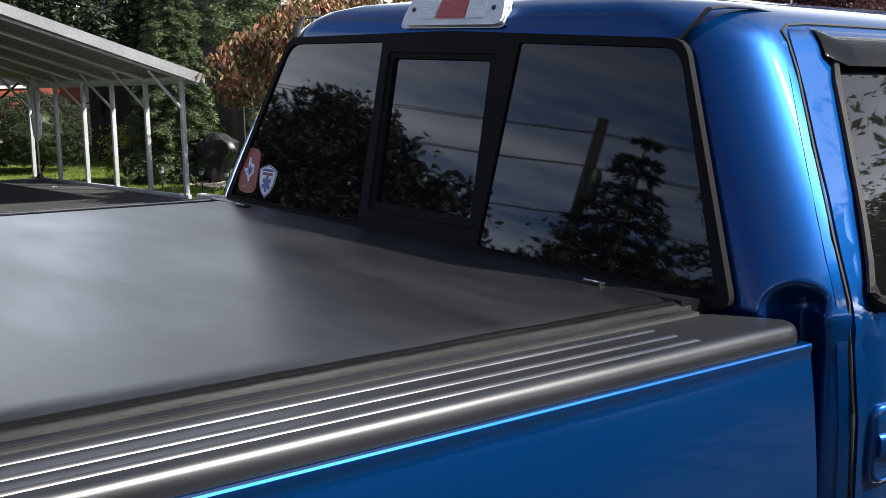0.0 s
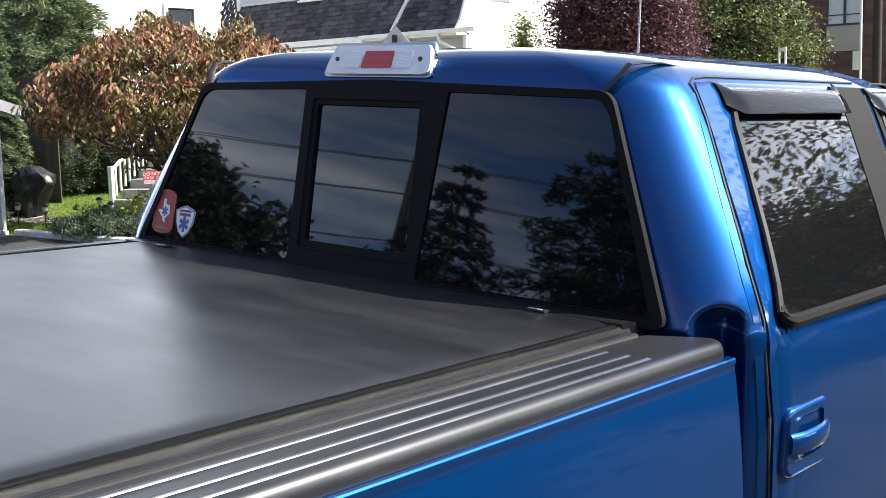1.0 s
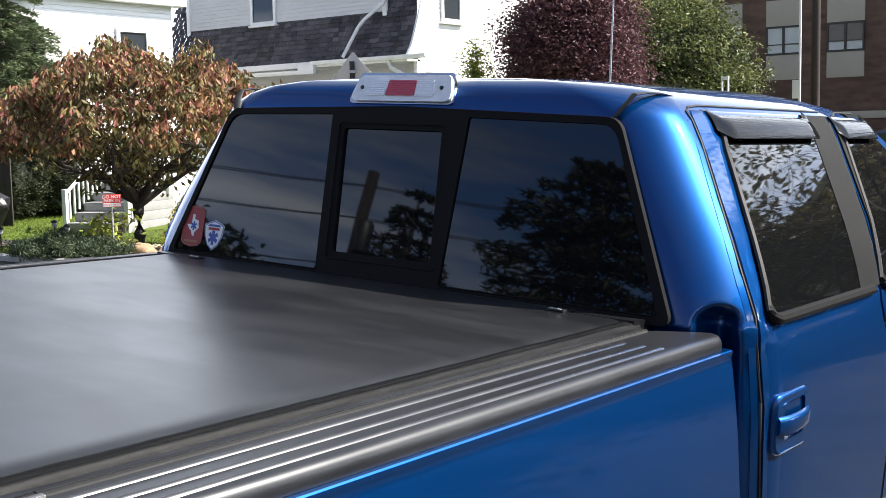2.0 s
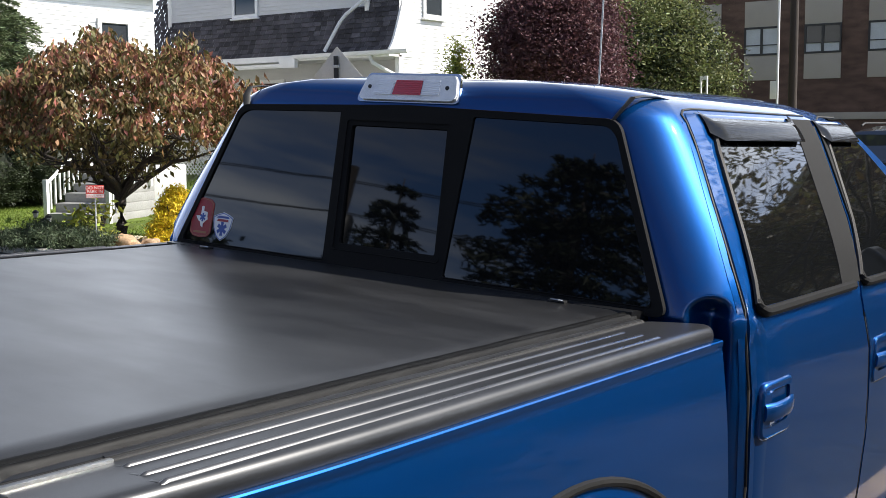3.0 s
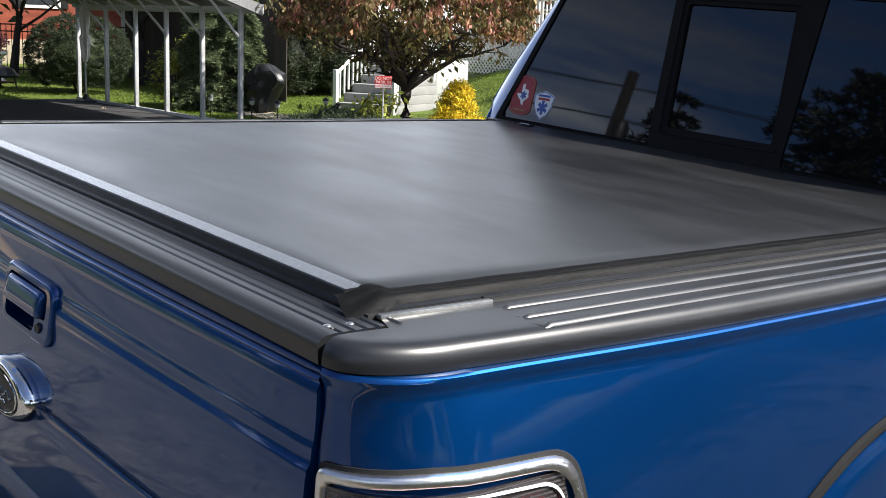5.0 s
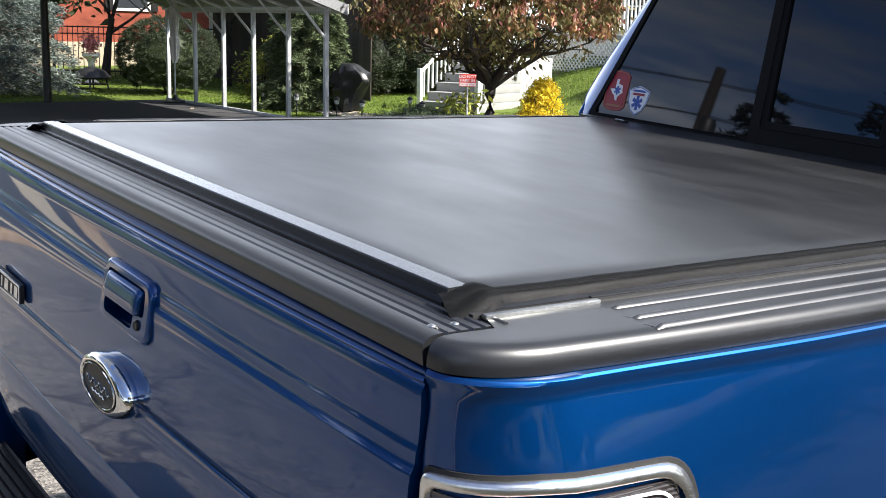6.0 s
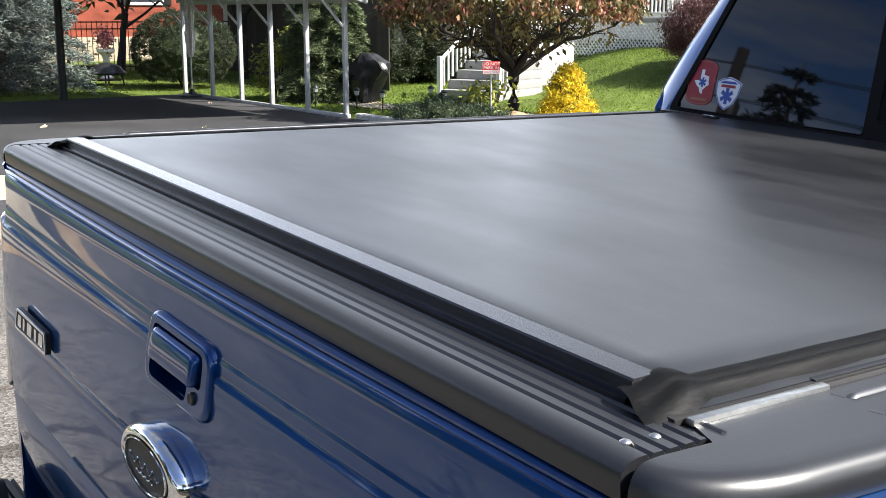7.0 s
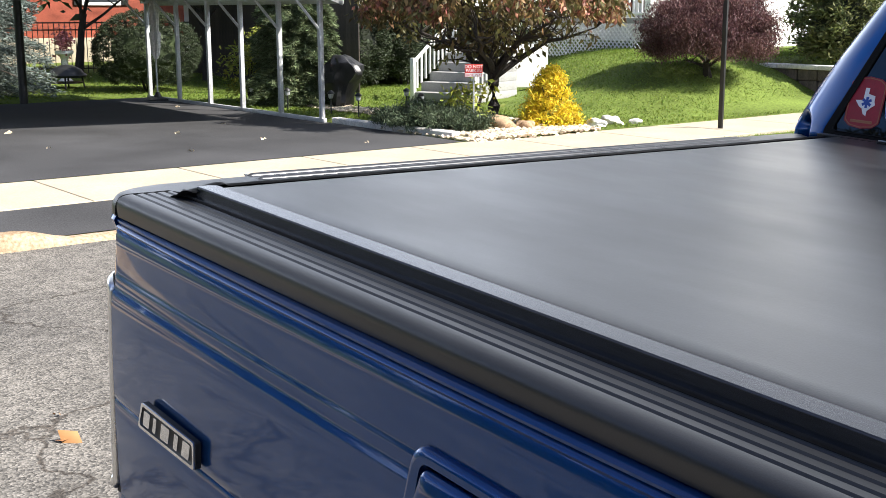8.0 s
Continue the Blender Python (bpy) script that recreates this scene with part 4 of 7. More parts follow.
# handle: raised bezel round a deep pocket, a hinged flap over its upper half and a key lock
HX, HZ = 0.052, 1.2555
def tg_face(a, b, h):
    return (HX + a, -0.0255 + 0.10 * b - h, HZ + b)
def bezel_loop(k):
    return round_poly([(-0.104 + k, -0.050 + k), (0.104 - k, -0.052 + k), (0.106 - k, 0.047 - k), (-0.094 + k, 0.051 - k)], 0.026, 5)
pocket = round_poly([(-0.082, -0.037), (0.040, -0.038), (0.045, -0.010), (0.083, -0.010), (0.085, 0.034), (-0.076, 0.037)], [0.014, 0.012, 0.008, 0.008, 0.014, 0.014], 4)
bm = plate([bezel_loop(0.007), pocket], lambda a, b, h: tg_face(a, b, h - 0.0230), 0.0310)
loft(bm, [[tg_face(a, b, h) for a, b in bezel_loop(k)] for k, h in ((0.0, -0.02), (0.0, 0.0020), (0.0014, 0.0052), (0.0040, 0.0074), (0.007, 0.0080))], closed=True)
bmesh.ops.remove_doubles(bm, verts=bm.verts, dist=0.0002)
bezel = part("handle_bezel", bm, PAINT, tailgate, "blue tailgate handle surround", smooth=40)
part("handle_pocket", plate([round_poly([(-0.09, -0.044), (0.092, -0.044), (0.092, 0.042), (-0.084, 0.043)], 0.012, 3)], lambda a, b, h: tg_face(a, b, h - 0.026), 0.004), PAINT, tailgate)
def flap_loop(k):
    return round_poly([(-0.076 + k, -0.010 + k), (0.070 - k, -0.011 + k), (0.072 - k, 0.031 - k), (-0.070 + k, 0.033 - k)], 0.010, 4)
bm = loft(bmesh.new(), [[tg_face(a, b, h + 0.10 * (0.012 - b)) for a, b in flap_loop(k)] for k, h in ((0.003, -0.012), (0.0, -0.006), (0.0, 0.0090), (0.0012, 0.0125), (0.004, 0.0150), (0.009, 0.0160), (0.018, 0.0163))], closed=True, cap0=True, cap1=True)
part("handle_flap", bm, PAINT, tailgate, "blue lift handle", smooth=45)
part("key_lock", lathe(bmesh.new(), [(0.0085, -0.004), (0.0085, 0.0035), (0.0070, 0.0050), (0.0050, 0.0042), (0.0, 0.0042)], 18, Matrix.Translation(tg_face(0.064, -0.025, 0.0070)) @ Matrix.Rotation(radians(90), 4, "X")), BLACK_METAL, tailgate, "black key lock")
# oval emblem
EM = Matrix.Translation((0.002, -0.0262, 1.100)) @ Matrix.Rotation(radians(90), 4, "X") @ Matrix.Diagonal((0.82, 0.37, 0.80, 1))
part("oval_emblem", lathe(bmesh.new(), [(0.128, 0), (0.130, 0.016), (0.124, 0.030), (0.110, 0.037), (0.100, 0.0375), (0.098, 0.034)], 48, EM), CHROME, tailgate, "chrome oval emblem ring", smooth=60)
part("emblem_face", lathe(bmesh.new(), [(0.099, 0.030), (0.097, 0.0355), (0.06, 0.0372), (0.0, 0.0375)], 48, EM), BLACK_METAL, tailgate, "dark emblem face")
part("emblem_rim", tube(bmesh.new(), [EM @ Vector((0.090 * math.cos(a), 0.090 * math.sin(a), 0.038)) for a in (2 * math.pi * k / 48 for k in range(49))], 0.0016, 6, caps=False), CHROME, tailgate)
for amp, h0, x0, x1 in ((0.016, 0.004, -0.066, 0.066), (0.004, -0.034, -0.034, 0.040)):
    part("emblem_wave", tube(bmesh.new(), [EM @ Vector((x0 + (x1 - x0) * k / 24, h0 + amp * math.sin(k * 1.05), 0.0385)) for k in range(25)], 0.0019, 6), CHROME, tailgate, "wavy chrome line")
# model badge: a chrome edged bar with plain raised blocks
def badge_at(a, b, h):
    return (-0.597 + a, -0.0275 - 0.8 * h, 1.122 + b)
badge = part("model_badge", plate([round_poly([(-0.092, -0.021), (0.092, -0.021), (0.092, 0.019), (-0.078, 0.021)], 0.006, 3)], badge_at, 0.010), BLACK_METAL, tailgate, "dark model badge with a chrome rim and plain chrome bars", smooth=30)
rim = [round_poly([(-0.091 + k, -0.0205 + k), (0.091 - k, -0.0205 + k), (0.091 - k, 0.0185 - k), (-0.077 + k, 0.0205 - k)], 0.005, 3) for k in (0.0, 0.0045)]
part("badge_rim", plate(rim, lambda a, b, h: badge_at(a, b, 0.0095 + h), 0.0035), CHROME, tailgate, smooth=30)
for x0, w in ((-0.070, 0.020), (-0.038, 0.010), (-0.012, 0.026), (0.030, 0.012), (0.056, 0.022)):
    bar = round_poly([(x0 - 0.004, -0.0125), (x0 - 0.004 + w, -0.0125), (x0 + 0.002 + w, 0.0110), (x0 + 0.002, 0.0110)], 0.002, 2)
    part("badge_bar", plate([bar], lambda a, b, h: badge_at(a, b, 0.0095 + h), 0.0030), CHROME, tailgate, smooth=30)
# bumper with ribbed step pad
bm = extrude_profile([(0.02, 0.50), (-0.11, 0.49), (-0.150, 0.53), (-0.155, 0.63), (-0.140, 0.672), (0.02, 0.672)], lambda a, b: (-0.97, a, b), lambda a, b: (0.97, a, b))
bumper = part("rear_bumper", bm, CHROME, truck, "chrome rear bumper with a ribbed black step pad", smooth=25)
prof = [(-0.142, 0.673)] + [p for i in range(8) for p in ((-0.138 + i * 0.0185, 0.688), (-0.127 + i * 0.0185, 0.688), (-0.125 + i * 0.0185, 0.681), (-0.1205 + i * 0.0185, 0.681))] + [(0.015, 0.686), (0.015, 0.673)]
part("step_pad", extrude_profile(prof, lambda a, b: (-0.965, a, b), lambda a, b: (0.965, a, b)), PLASTIC_D, bumper, smooth=None)
part("plug_cap", lathe(bmesh.new(), [(0.035, 0), (0.035, 0.03), (0.02, 0.04), (0, 0.04)], 16, Matrix.Translation((-0.86, -0.03, 0.70)) @ Matrix.Rotation(radians(90), 4, "X")), RUBBER, bumper)

# ---- cab ----
cab_xs = table([(0.50, 0.950), (0.75, 0.985), (1.00, 1.000), (1.25, 0.998), (1.32, 0.991), (1.38, 0.982), (1.41, 0.976), (1.44, 0.967), (1.48, 0.950), (1.52, 0.931), (1.60, 0.887), (1.80, 0.764), (1.845, 0.733), (1.872, 0.708), (1.895, 0.675), (1.915, 0.625), (1.930, 0.55), (1.942, 0.40), (1.950, 0.20), (1.953, 0.0)])
cab_yr = table([(0.50, 1.79), (1.20, 1.765), (1.36, 1.750), (1.42, 1.7306), (1.477, 1.742), (1.80, 1.8066), (1.86, 1.8186), (1.895, 1.832), (1.915, 1.848), (1.930, 1.880), (1.942, 1.95), (1.950, 2.15), (1.953, 2.45)])
cab_yf = table([(0.50, 3.95), (1.20, 3.95), (1.40, 3.90), (1.60, 3.62), (1.80, 3.32), (1.86, 3.22), (1.895, 3.12), (1.915, 3.02), (1.930, 2.93), (1.942, 2.84), (1.950, 2.70), (1.953, 2.46)])
RX = 0.155
cab_ry = table([(0.5, 0.10), (1.20, 0.15), (1.36, 0.17), (1.44, 0.165), (1.80, 0.14), (1.87, 0.12), (1.95, 0.20)])


def cab_side_x(y, z):
    """Half width of the cab, drawn in round the rear corner."""
    xs, yr, ry = cab_xs(z), cab_yr(z), cab_ry(z)
    c = min(1.0, max(0.0, (yr + ry - y) / ry))
    rx = min(RX, xs * 0.8)
    return xs - rx + rx * math.sqrt(1 - c * c)


def cab_ring(z):
    xs, yr, yf = cab_xs(z), cab_yr(z), cab_yf(z)
    rx, ry = min(RX, xs * 0.8 + 1e-4), min(cab_ry(z), (yf - yr) * 0.3)
    half = [(xs * 0.0, yr - 0.004), (xs * 0.35, yr - 0.003), (max(xs - rx, 0) * 0.85, yr)]
    half += [(xs - rx + rx * math.sin(a), yr + ry - ry * math.cos(a)) for a in (radians(90 * i / 60) for i in range(61))]
    y0 = yr + ry
    half += [(xs, y0 + (yf - 0.15 - y0) * f) for f in (0.2, 0.4, 0.6, 0.8, 1.0)]
    half += [(max(xs - 0.10, 0), yf - 0.05), (xs * 0.5, yf)]
    pts = []
    for x, y in half:
        # scooped hollow where the cab meets the bed rail
        d = math.hypot((x - 0.902) / 0.046, max(0.0, z - 1.425) / 0.048)
        if d < 1 and y < 2.2:
            x -= 0.020 * (1 - d * d) ** 2
            y += 0.070 * (1 - d * d) ** 2
        pts.append((x, y, z))
    return pts + [(-x, y, z) for x, y, z in pts[::-1]]


zs = [0.50, 0.62, 0.75, 0.88, 1.00, 1.12, 1.25, 1.31, 1.36, 1.375] + [1.385 + 0.0040 * k for k in range(27)] + [1.50, 1.54, 1.60, 1.66, 1.72, 1.78, 1.82, 1.845, 1.86, 1.872, 1.884, 1.895, 1.905, 1.915, 1.923, 1.930, 1.937, 1.942, 1.947, 1.950]
cab = part("cab", loft(bmesh.new(), [cab_ring(z) for z in zs], closed=True, cap0=True, cap1=True), PAINT, truck, "glossy blue crew cab shell with rounded pillars", smooth=60)


def side_place(s):
    return lambda y, z, h: (s * (cab_side_x(y, z) + h), y - 0.5 * h * (1 - smooth01((y - cab_yr(z)) / cab_ry(z))), z)


def rear_place(x, z, h):
    """On the raked flat back of the cab."""
    return (x, 1.742 + 0.2 * (z - 1.477) - 0.006 - h, z)


def span(z0, z1, n):
    return [z0 + (z1 - z0) * i / n for i in range(n + 1)]


# rear window: black frame with three panes, the middle one a slider
outer = round_poly([(-0.812, 1.418), (0.828, 1.418), (0.636, 1.851), (0.0, 1.866), (-0.624, 1.851)], [0.02, 0.02, 0.055, 0.0, 0.055], 6)
left = round_poly([(-0.784, 1.437), (-0.205, 1.437), (-0.225, 1.842), (-0.616, 1.835)], [0.010, 0.006, 0.006, 0.065], 6)
right = round_poly([(0.792, 1.437), (0.628, 1.835), (0.225, 1.842), (0.205, 1.437)], [0.010, 0.065, 0.006, 0.006], 6)
mid = round_poly([(-0.176, 1.470), (0.186, 1.470), (0.160, 1.820), (-0.196, 1.820)], 0.010, 4)
win = part("rear_window_frame", plate([outer, left, mid, right], rear_place, 0.014), FRAME_BLACK, truck, "black framed sliding rear window", smooth=25)
for nm, lp, h in (("side_pane", left, 0.009), ("side_pane", right, 0.009), ("sliding_pane", mid, 0.002)):
    part(nm, plate([lp], rear_place, h), GLASS, win, "dark tinted window pane", smooth=25)
inner = round_poly([(-0.158, 1.486), (0.168, 1.486), (0.146, 1.806), (-0.180, 1.806)], 0.008, 4)
part("slider_frame", plate([mid, inner], rear_place, 0.010), FRAME_BLACK, win, smooth=25)
for lp in (left, mid, right):
    pts = [rear_place(a, b, 0.0145) for a, b in lp if b < 1.60]
    pts = sorted(pts, key=lambda p: p[0])
    part("pane_edge", tube(bmesh.new(), pts[:1] + pts[1:-1] + pts[-1:], 0.0018, 5), FRAME_BLACK, win)
# roof joint mouldings at both upper corners
for s in (1, -1):
    pts = [(s * 0.612, 1.809, 1.846), (s * 0.632, 1.826, 1.878), (s * 0.642, 1.848, 1.902), (s * 0.646, 1.890, 1.9070), (s * 0.648, 1.96, 1.9080), (s * 0.648, 2.06, 1.9000)]
    part("roof_moulding", tube(bmesh.new(), pts, [0.011, 0.011, 0.010, 0.009, 0.007, 0.005], 8, flat=0.35), PLASTIC_D, cab)
# high brake lamp
def bl_place(a, b, h):
    return (a - 0.014, 1.8265 - h + (b - 1.879) * 0.42, b)
body = round_poly([(-0.170, 1.879), (0.170, 1.879), (0.150, 1.945), (-0.150, 1.945)], [0.020, 0.020, 0.018, 0.018], 4)
bl = part("high_brake_lamp", plate([body], bl_place, 0.016), LENS_PLAIN, truck, "clear and red high brake lamp on the roof edge", smooth=30)
for a0, a1, mt in ((-0.110, -0.0525, LENS_CLEAR), (-0.0475, 0.0475, LENS_RED), (0.0525, 0.110, LENS_CLEAR)):
    lp = round_poly([(a0, 1.893), (a1, 1.893), (a1 * 0.94, 1.932), (a0 * 0.94, 1.932)], 0.003, 3)
    part("brake_lens", plate([lp], lambda a, b, h: bl_place(a, b, 0.016 + h), 0.003), mt, bl, smooth=30)
part("lamp_gasket", plate([round_poly([(-0.177, 1.872), (0.177, 1.872), (0.156, 1.951), (-0.156, 1.951)], 0.016, 4)], bl_place, 0.009), CHROME, bl, smooth=30)
for a in (-0.134, 0.130):
    part("lamp_screw", lathe(bmesh.new(), [(0.006, 0), (0.005, 0.003), (0, 0.003)], 10, Matrix.Translation(bl_place(a, 1.913, 0.016)) @ Matrix.Rotation(radians(70), 4, "X")), BLACK_METAL, bl)

# doors, side glass, mouldings and visors
door_front = table([(0.55, 2.68), (0.95, 2.665), (1.21, 2.655), (1.394, 2.585), (1.44, 2.60), (1.60, 2.70), (1.80, 2.80), (1.885, 2.85)])
door_back = table([(0.55, 1.850), (1.025, 1.848), (1.25, 1.841), (1.328, 1.837), (1.433, 1.836), (1.532, 1.851), (1.678, 1.895), (1.80, 1.941), (1.850, 1.960), (1.872, 1.982), (1.884, 2.031)])
front_back = lambda z: door_front(z) + 0.010
front_front = table([(0.55, 3.62), (1.20, 3.66), (1.42, 3.66), (1.60, 3.52), (1.80, 3.24), (1.884, 3.10)])
win_back = table([(1.443, 1.882), (1.60, 1.951), (1.804, 2.052), (1.835, 2.085)])
win_front = table([(1.439, 2.440), (1.60, 2.520), (1.835, 2.640)])
fwin_back = table([(1.435, 2.610), (1.60, 2.74), (1.835, 2.885)])
fwin_front = table([(1.435, 3.50), (1.60, 3.38), (1.80, 3.16), (1.835, 3.11)])
zs_door = [0.56, 0.7, 0.85, 1.0, 1.12, 1.25, 1.32, 1.36, 1.40, 1.43, 1.46, 1.52, 1.60, 1.68, 1.76, 1.82, 1.845, 1.86, 1.872]
for s in (1, -1):
    pl = side_place(s)
    for nm, b, f, wb, wf, hy in (("rear_door", door_back, door_front, win_back, win_front, 1.868), ("front_door", front_back, front_front, fwin_back, fwin_front, 2.68)):
        door = part(nm, rows_patch(zs_door, lambda z: b(z) + 0.005, lambda z: f(z) - 0.004, pl, 0.0045, 8, 0.012), PAINT, truck, "glossy blue cab door with a tinted window", smooth=50)
        gap = [pl(b(z), z, 0.001) for z in [0.56, 0.8, 1.04, 1.263, 1.34, 1.44, 1.538, 1.68, 1.80, 1.850]]
        if nm == "rear_door":
            gap += [pl(1.965, 1.868, 0.001), pl(2.0, 1.879, 0.001), pl(2.06, 1.883, 0.001)]
        gap += [pl(b(1.872) + 0.12 + (f(1.872) - b(1.872) - 0.12) * k / 4, 1.8835, 0.001) for k in range(5)]
        part("door_gap", tube(bmesh.new(), gap, 0.0035, 6), RUBBER, door)
        if nm == "rear_door":
            part("pillar_ridge", rows_patch(span(0.75, 1.85, 16), lambda z: b(z) - 0.020, lambda z: b(z) - 0.004, pl, 0.0014, 4, 0.006), PAINT, truck, smooth=35)
        glass = part("door_glass", rows_patch(span(1.445, 1.838, 9), wb, wf, pl, 0.009, 8, 0.012), GLASS, door, "dark tinted side glass", smooth=50)
        # grey rubbed trim down the back edge and along the belt line
        edge = [pl(wb(z) - 0.006, z, 0.010) for z in span(1.452, 1.83, 8)]
        part("window_trim", tube(bmesh.new(), edge, 0.007, 6), GREY_TRIM, door)
        lowr = [pl(wb(1.445) - 0.012 + (wf(1.445) - wb(1.445) + 0.10) * k / 8, 1.432 + 0.002 * k / 8, 0.010) for k in range(9)]
        part("belt_moulding", tube(bmesh.new(), [pl(wb(1.47) - 0.006, 1.470, 0.009), pl(wb(1.46) - 0.005, 1.456, 0.010), pl(wb(1.45) - 0.001, 1.444, 0.010), pl(wb(1.445) + 0.012, 1.436, 0.010), pl(wb(1.445) + 0.030, 1.4325, 0.010)] + lowr[1:], [0.006, 0.009, 0.012] + [0.0135] * 10, 8), FRAME_BLACK, door, "satin black belt moulding")
        # pillar covers
        if nm == "rear_door":
            part("pillar_cover", rows_patch(span(1.440, 1.872, 8), lambda z: wf(z) + 0.004, lambda z: f(z) - 0.010, pl, 0.0105, 3, 0.010), PLASTIC_M, door, "matt black pillar cover")
        else:
            part("pillar_cover", rows_patch(span(1.440, 1.872, 8), lambda z: b(z) + 0.012, lambda z: fwin_back(min(z, 1.835)) - 0.006, pl, 0.0105, 3, 0.010), PLASTIC_M, door)
        # smoked rain visor over the top of the glass
        y0, y1 = wb(1.835) - 0.022, wf(1.835) + 0.045
        bm = bmesh.new()
        rings = []
        for k in range(19):
            fr = k / 18
            end = smooth01(min(fr, 1 - fr) / 0.05)
            ring = []
            for z, out in ((1.864, 0.006), (1.862, 0.016), (1.856, 0.026), (1.846, 0.033), (1.834, 0.037), (1.816, 0.039), (1.810, 0.037), (1.812, 0.032), (1.836, 0.028)):
                zz = z + (1 - end) * 0.018
                ring.append(pl(y0 + (y1 - y0) * fr - (1.868 - z) * 0.45, zz, 0.008 + 0.62 * (out - 0.006) * (0.25 + 0.75 * end)))
            rings.append(ring)
        part("rain_visor", loft(bm, rings), SMOKE, door, "glossy smoked rain visor", smooth=60)
        # handle: a recessed plate with a bridge grip
        hz = 1.212
        hp = lambda a, bb, h: pl(hy + a, hz + bb, 0.005 + h)
        def hloop(k):
            return round_poly([(0.0 + k, -0.070 + k), (0.170 - k, -0.070 + k), (0.176 - k, 0.062 - k), (0.004 + k, 0.062 - k)], 0.022, 4)
        cup = round_poly([(0.034, -0.040), (0.146, -0.040), (0.150, 0.044), (0.038, 0.044)], 0.016, 4)
        bm = plate([hloop(0.006), cup], lambda a, bb, h: hp(a, bb, h - 0.0045), 0.0105)
        loft(bm, [[hp(a, bb, h) for a, bb in hloop(k)] for k, h in ((0.0, -0.006), (0.0, 0.0012), (0.0020, 0.0044), (0.006, 0.0060))], closed=True)
        bmesh.ops.remove_doubles(bm, verts=bm.verts, dist=0.0002)
        hd = part("door_handle", bm, PAINT, door, "body coloured door handle", smooth=40)
        rings = [[hp(a, bb - 0.004, h) for bb, h in ((-0.021, o + 0.001), (-0.019, o + 0.007), (-0.010, o + 0.0105), (0.010, o + 0.0105), (0.018, o + 0.007), (0.020, o + 0.001))] for a, o in ((0.010, 0.0015), (0.024, 0.0050), (0.05, 0.0095), (0.09, 0.0115), (0.13, 0.0100), (0.155, 0.0055), (0.168, 0.0015))]
        part("grip", loft(bmesh.new(), rings, closed=True, cap0=True, cap1=True), PAINT, hd, smooth=50)
        part("grip_cup", plate([cup], lambda a, bb, h: hp(a, bb, h - 0.0045), 0.0012), RUBBER, hd, smooth=30)
    part("side_step", extrude_profile(round_poly([(0.98, 0.40), (1.13, 0.40), (1.13, 0.45), (0.98, 0.45)], 0.02, 3), lambda a, b: (s * a, 1.95, b), lambda a, b: (s * a, 3.75, b)), GALV, truck, "pale side step", smooth=30)

# stickers inside the corner of the rear window
def stick(loop, name, mat, parent, h, label=""):
    return part(name, plate([loop], rear_place, h), mat, parent, label, smooth=None)
x0, z0 = -0.714, 1.508
def st(pts):
    return [(x0 + a, z0 + b) for a, b in pts]
S1 = [(-0.045, -0.044), (-0.030, -0.055), (0.0, -0.059), (0.030, -0.055), (0.045, -0.044), (0.045, 0.044), (0.030, 0.055), (0.0, 0.059), (-0.030, 0.055), (-0.045, 0.044)]
red = stick(st(round_poly(S1, 0.006, 3)), "window_sticker", STICK_RED, truck, 0.0105, "red shield sticker with a white state outline")
part("sticker_border", plate([st(round_poly([(a * 0.95, b * 0.96) for a, b in S1], 0.005, 3)), st(round_poly([(a * 0.91, b * 0.93) for a, b in S1], 0.005, 3))], rear_place, 0.0112), STICK_GOLD, red, smooth=None)
TEX = [(-0.006, 0.034), (0.004, 0.034), (0.004, 0.020), (0.012, 0.018), (0.022, 0.016), (0.023, 0.002), (0.026, -0.006), (0.016, -0.014), (0.008, -0.022), (0.008, -0.034), (0.000, -0.030), (-0.006, -0.016), (-0.012, -0.014), (-0.016, -0.010), (-0.026, 0.002), (-0.006, 0.004)]
stick(st([(a * 0.98, b * 0.92 + 0.002) for a, b in TEX]), "state_outline", STICK_WHITE, red, 0.0116)
def star(cx, cz, r):
    out = []
    for k in range(6):
        a = radians(90 + 60 * k)
        for da, rr in ((-0.26, r), (0.26, r), (0.5236, r * 0.45)):
            out.append((cx + rr * math.cos(a + da), cz + rr * math.sin(a + da)))
    return out
stick(star(x0 + 0.004, z0 + 0.001, 0.013), "blue_star", STICK_BLUE, red, 0.0121)
stick(st([(-0.028, -0.046), (0.028, -0.046), (0.028, -0.040), (-0.028, -0.040)]), "plain_bar", STICK_GOLD, red, 0.0116)
x0, z0 = -0.622, 1.490
S2 = [(-0.042, 0.026), (-0.024, 0.034), (0.0, 0.040), (0.024, 0.034), (0.042, 0.026), (0.036, -0.006), (0.022, -0.030), (0.0, -0.044), (-0.022, -0.030), (-0.036, -0.006)]
wht = stick(st(S2), "window_sticker", STICK_WHITE, truck, 0.0105, "white shield sticker with a blue star")
part("sticker_border", plate([st([(a * 0.97, b * 0.97) for a, b in S2]), st([(a * 0.91, b * 0.91) for a, b in S2])], rear_place, 0.0112), STICK_BLUE, wht, smooth=None)
stick(star(x0, z0 - 0.008, 0.021), "blue_star", STICK_BLUE, wht, 0.0114)
stick(st([(-0.024, 0.013), (0.024, 0.013), (0.022, 0.020), (-0.022, 0.020)]), "plain_bar", STICK_RED, wht, 0.0114)
stick(st([(-0.028, 0.023), (0.028, 0.023), (0.020, 0.029), (-0.020, 0.029)]), "plain_bar", STICK_BLUE, wht, 0.0114)

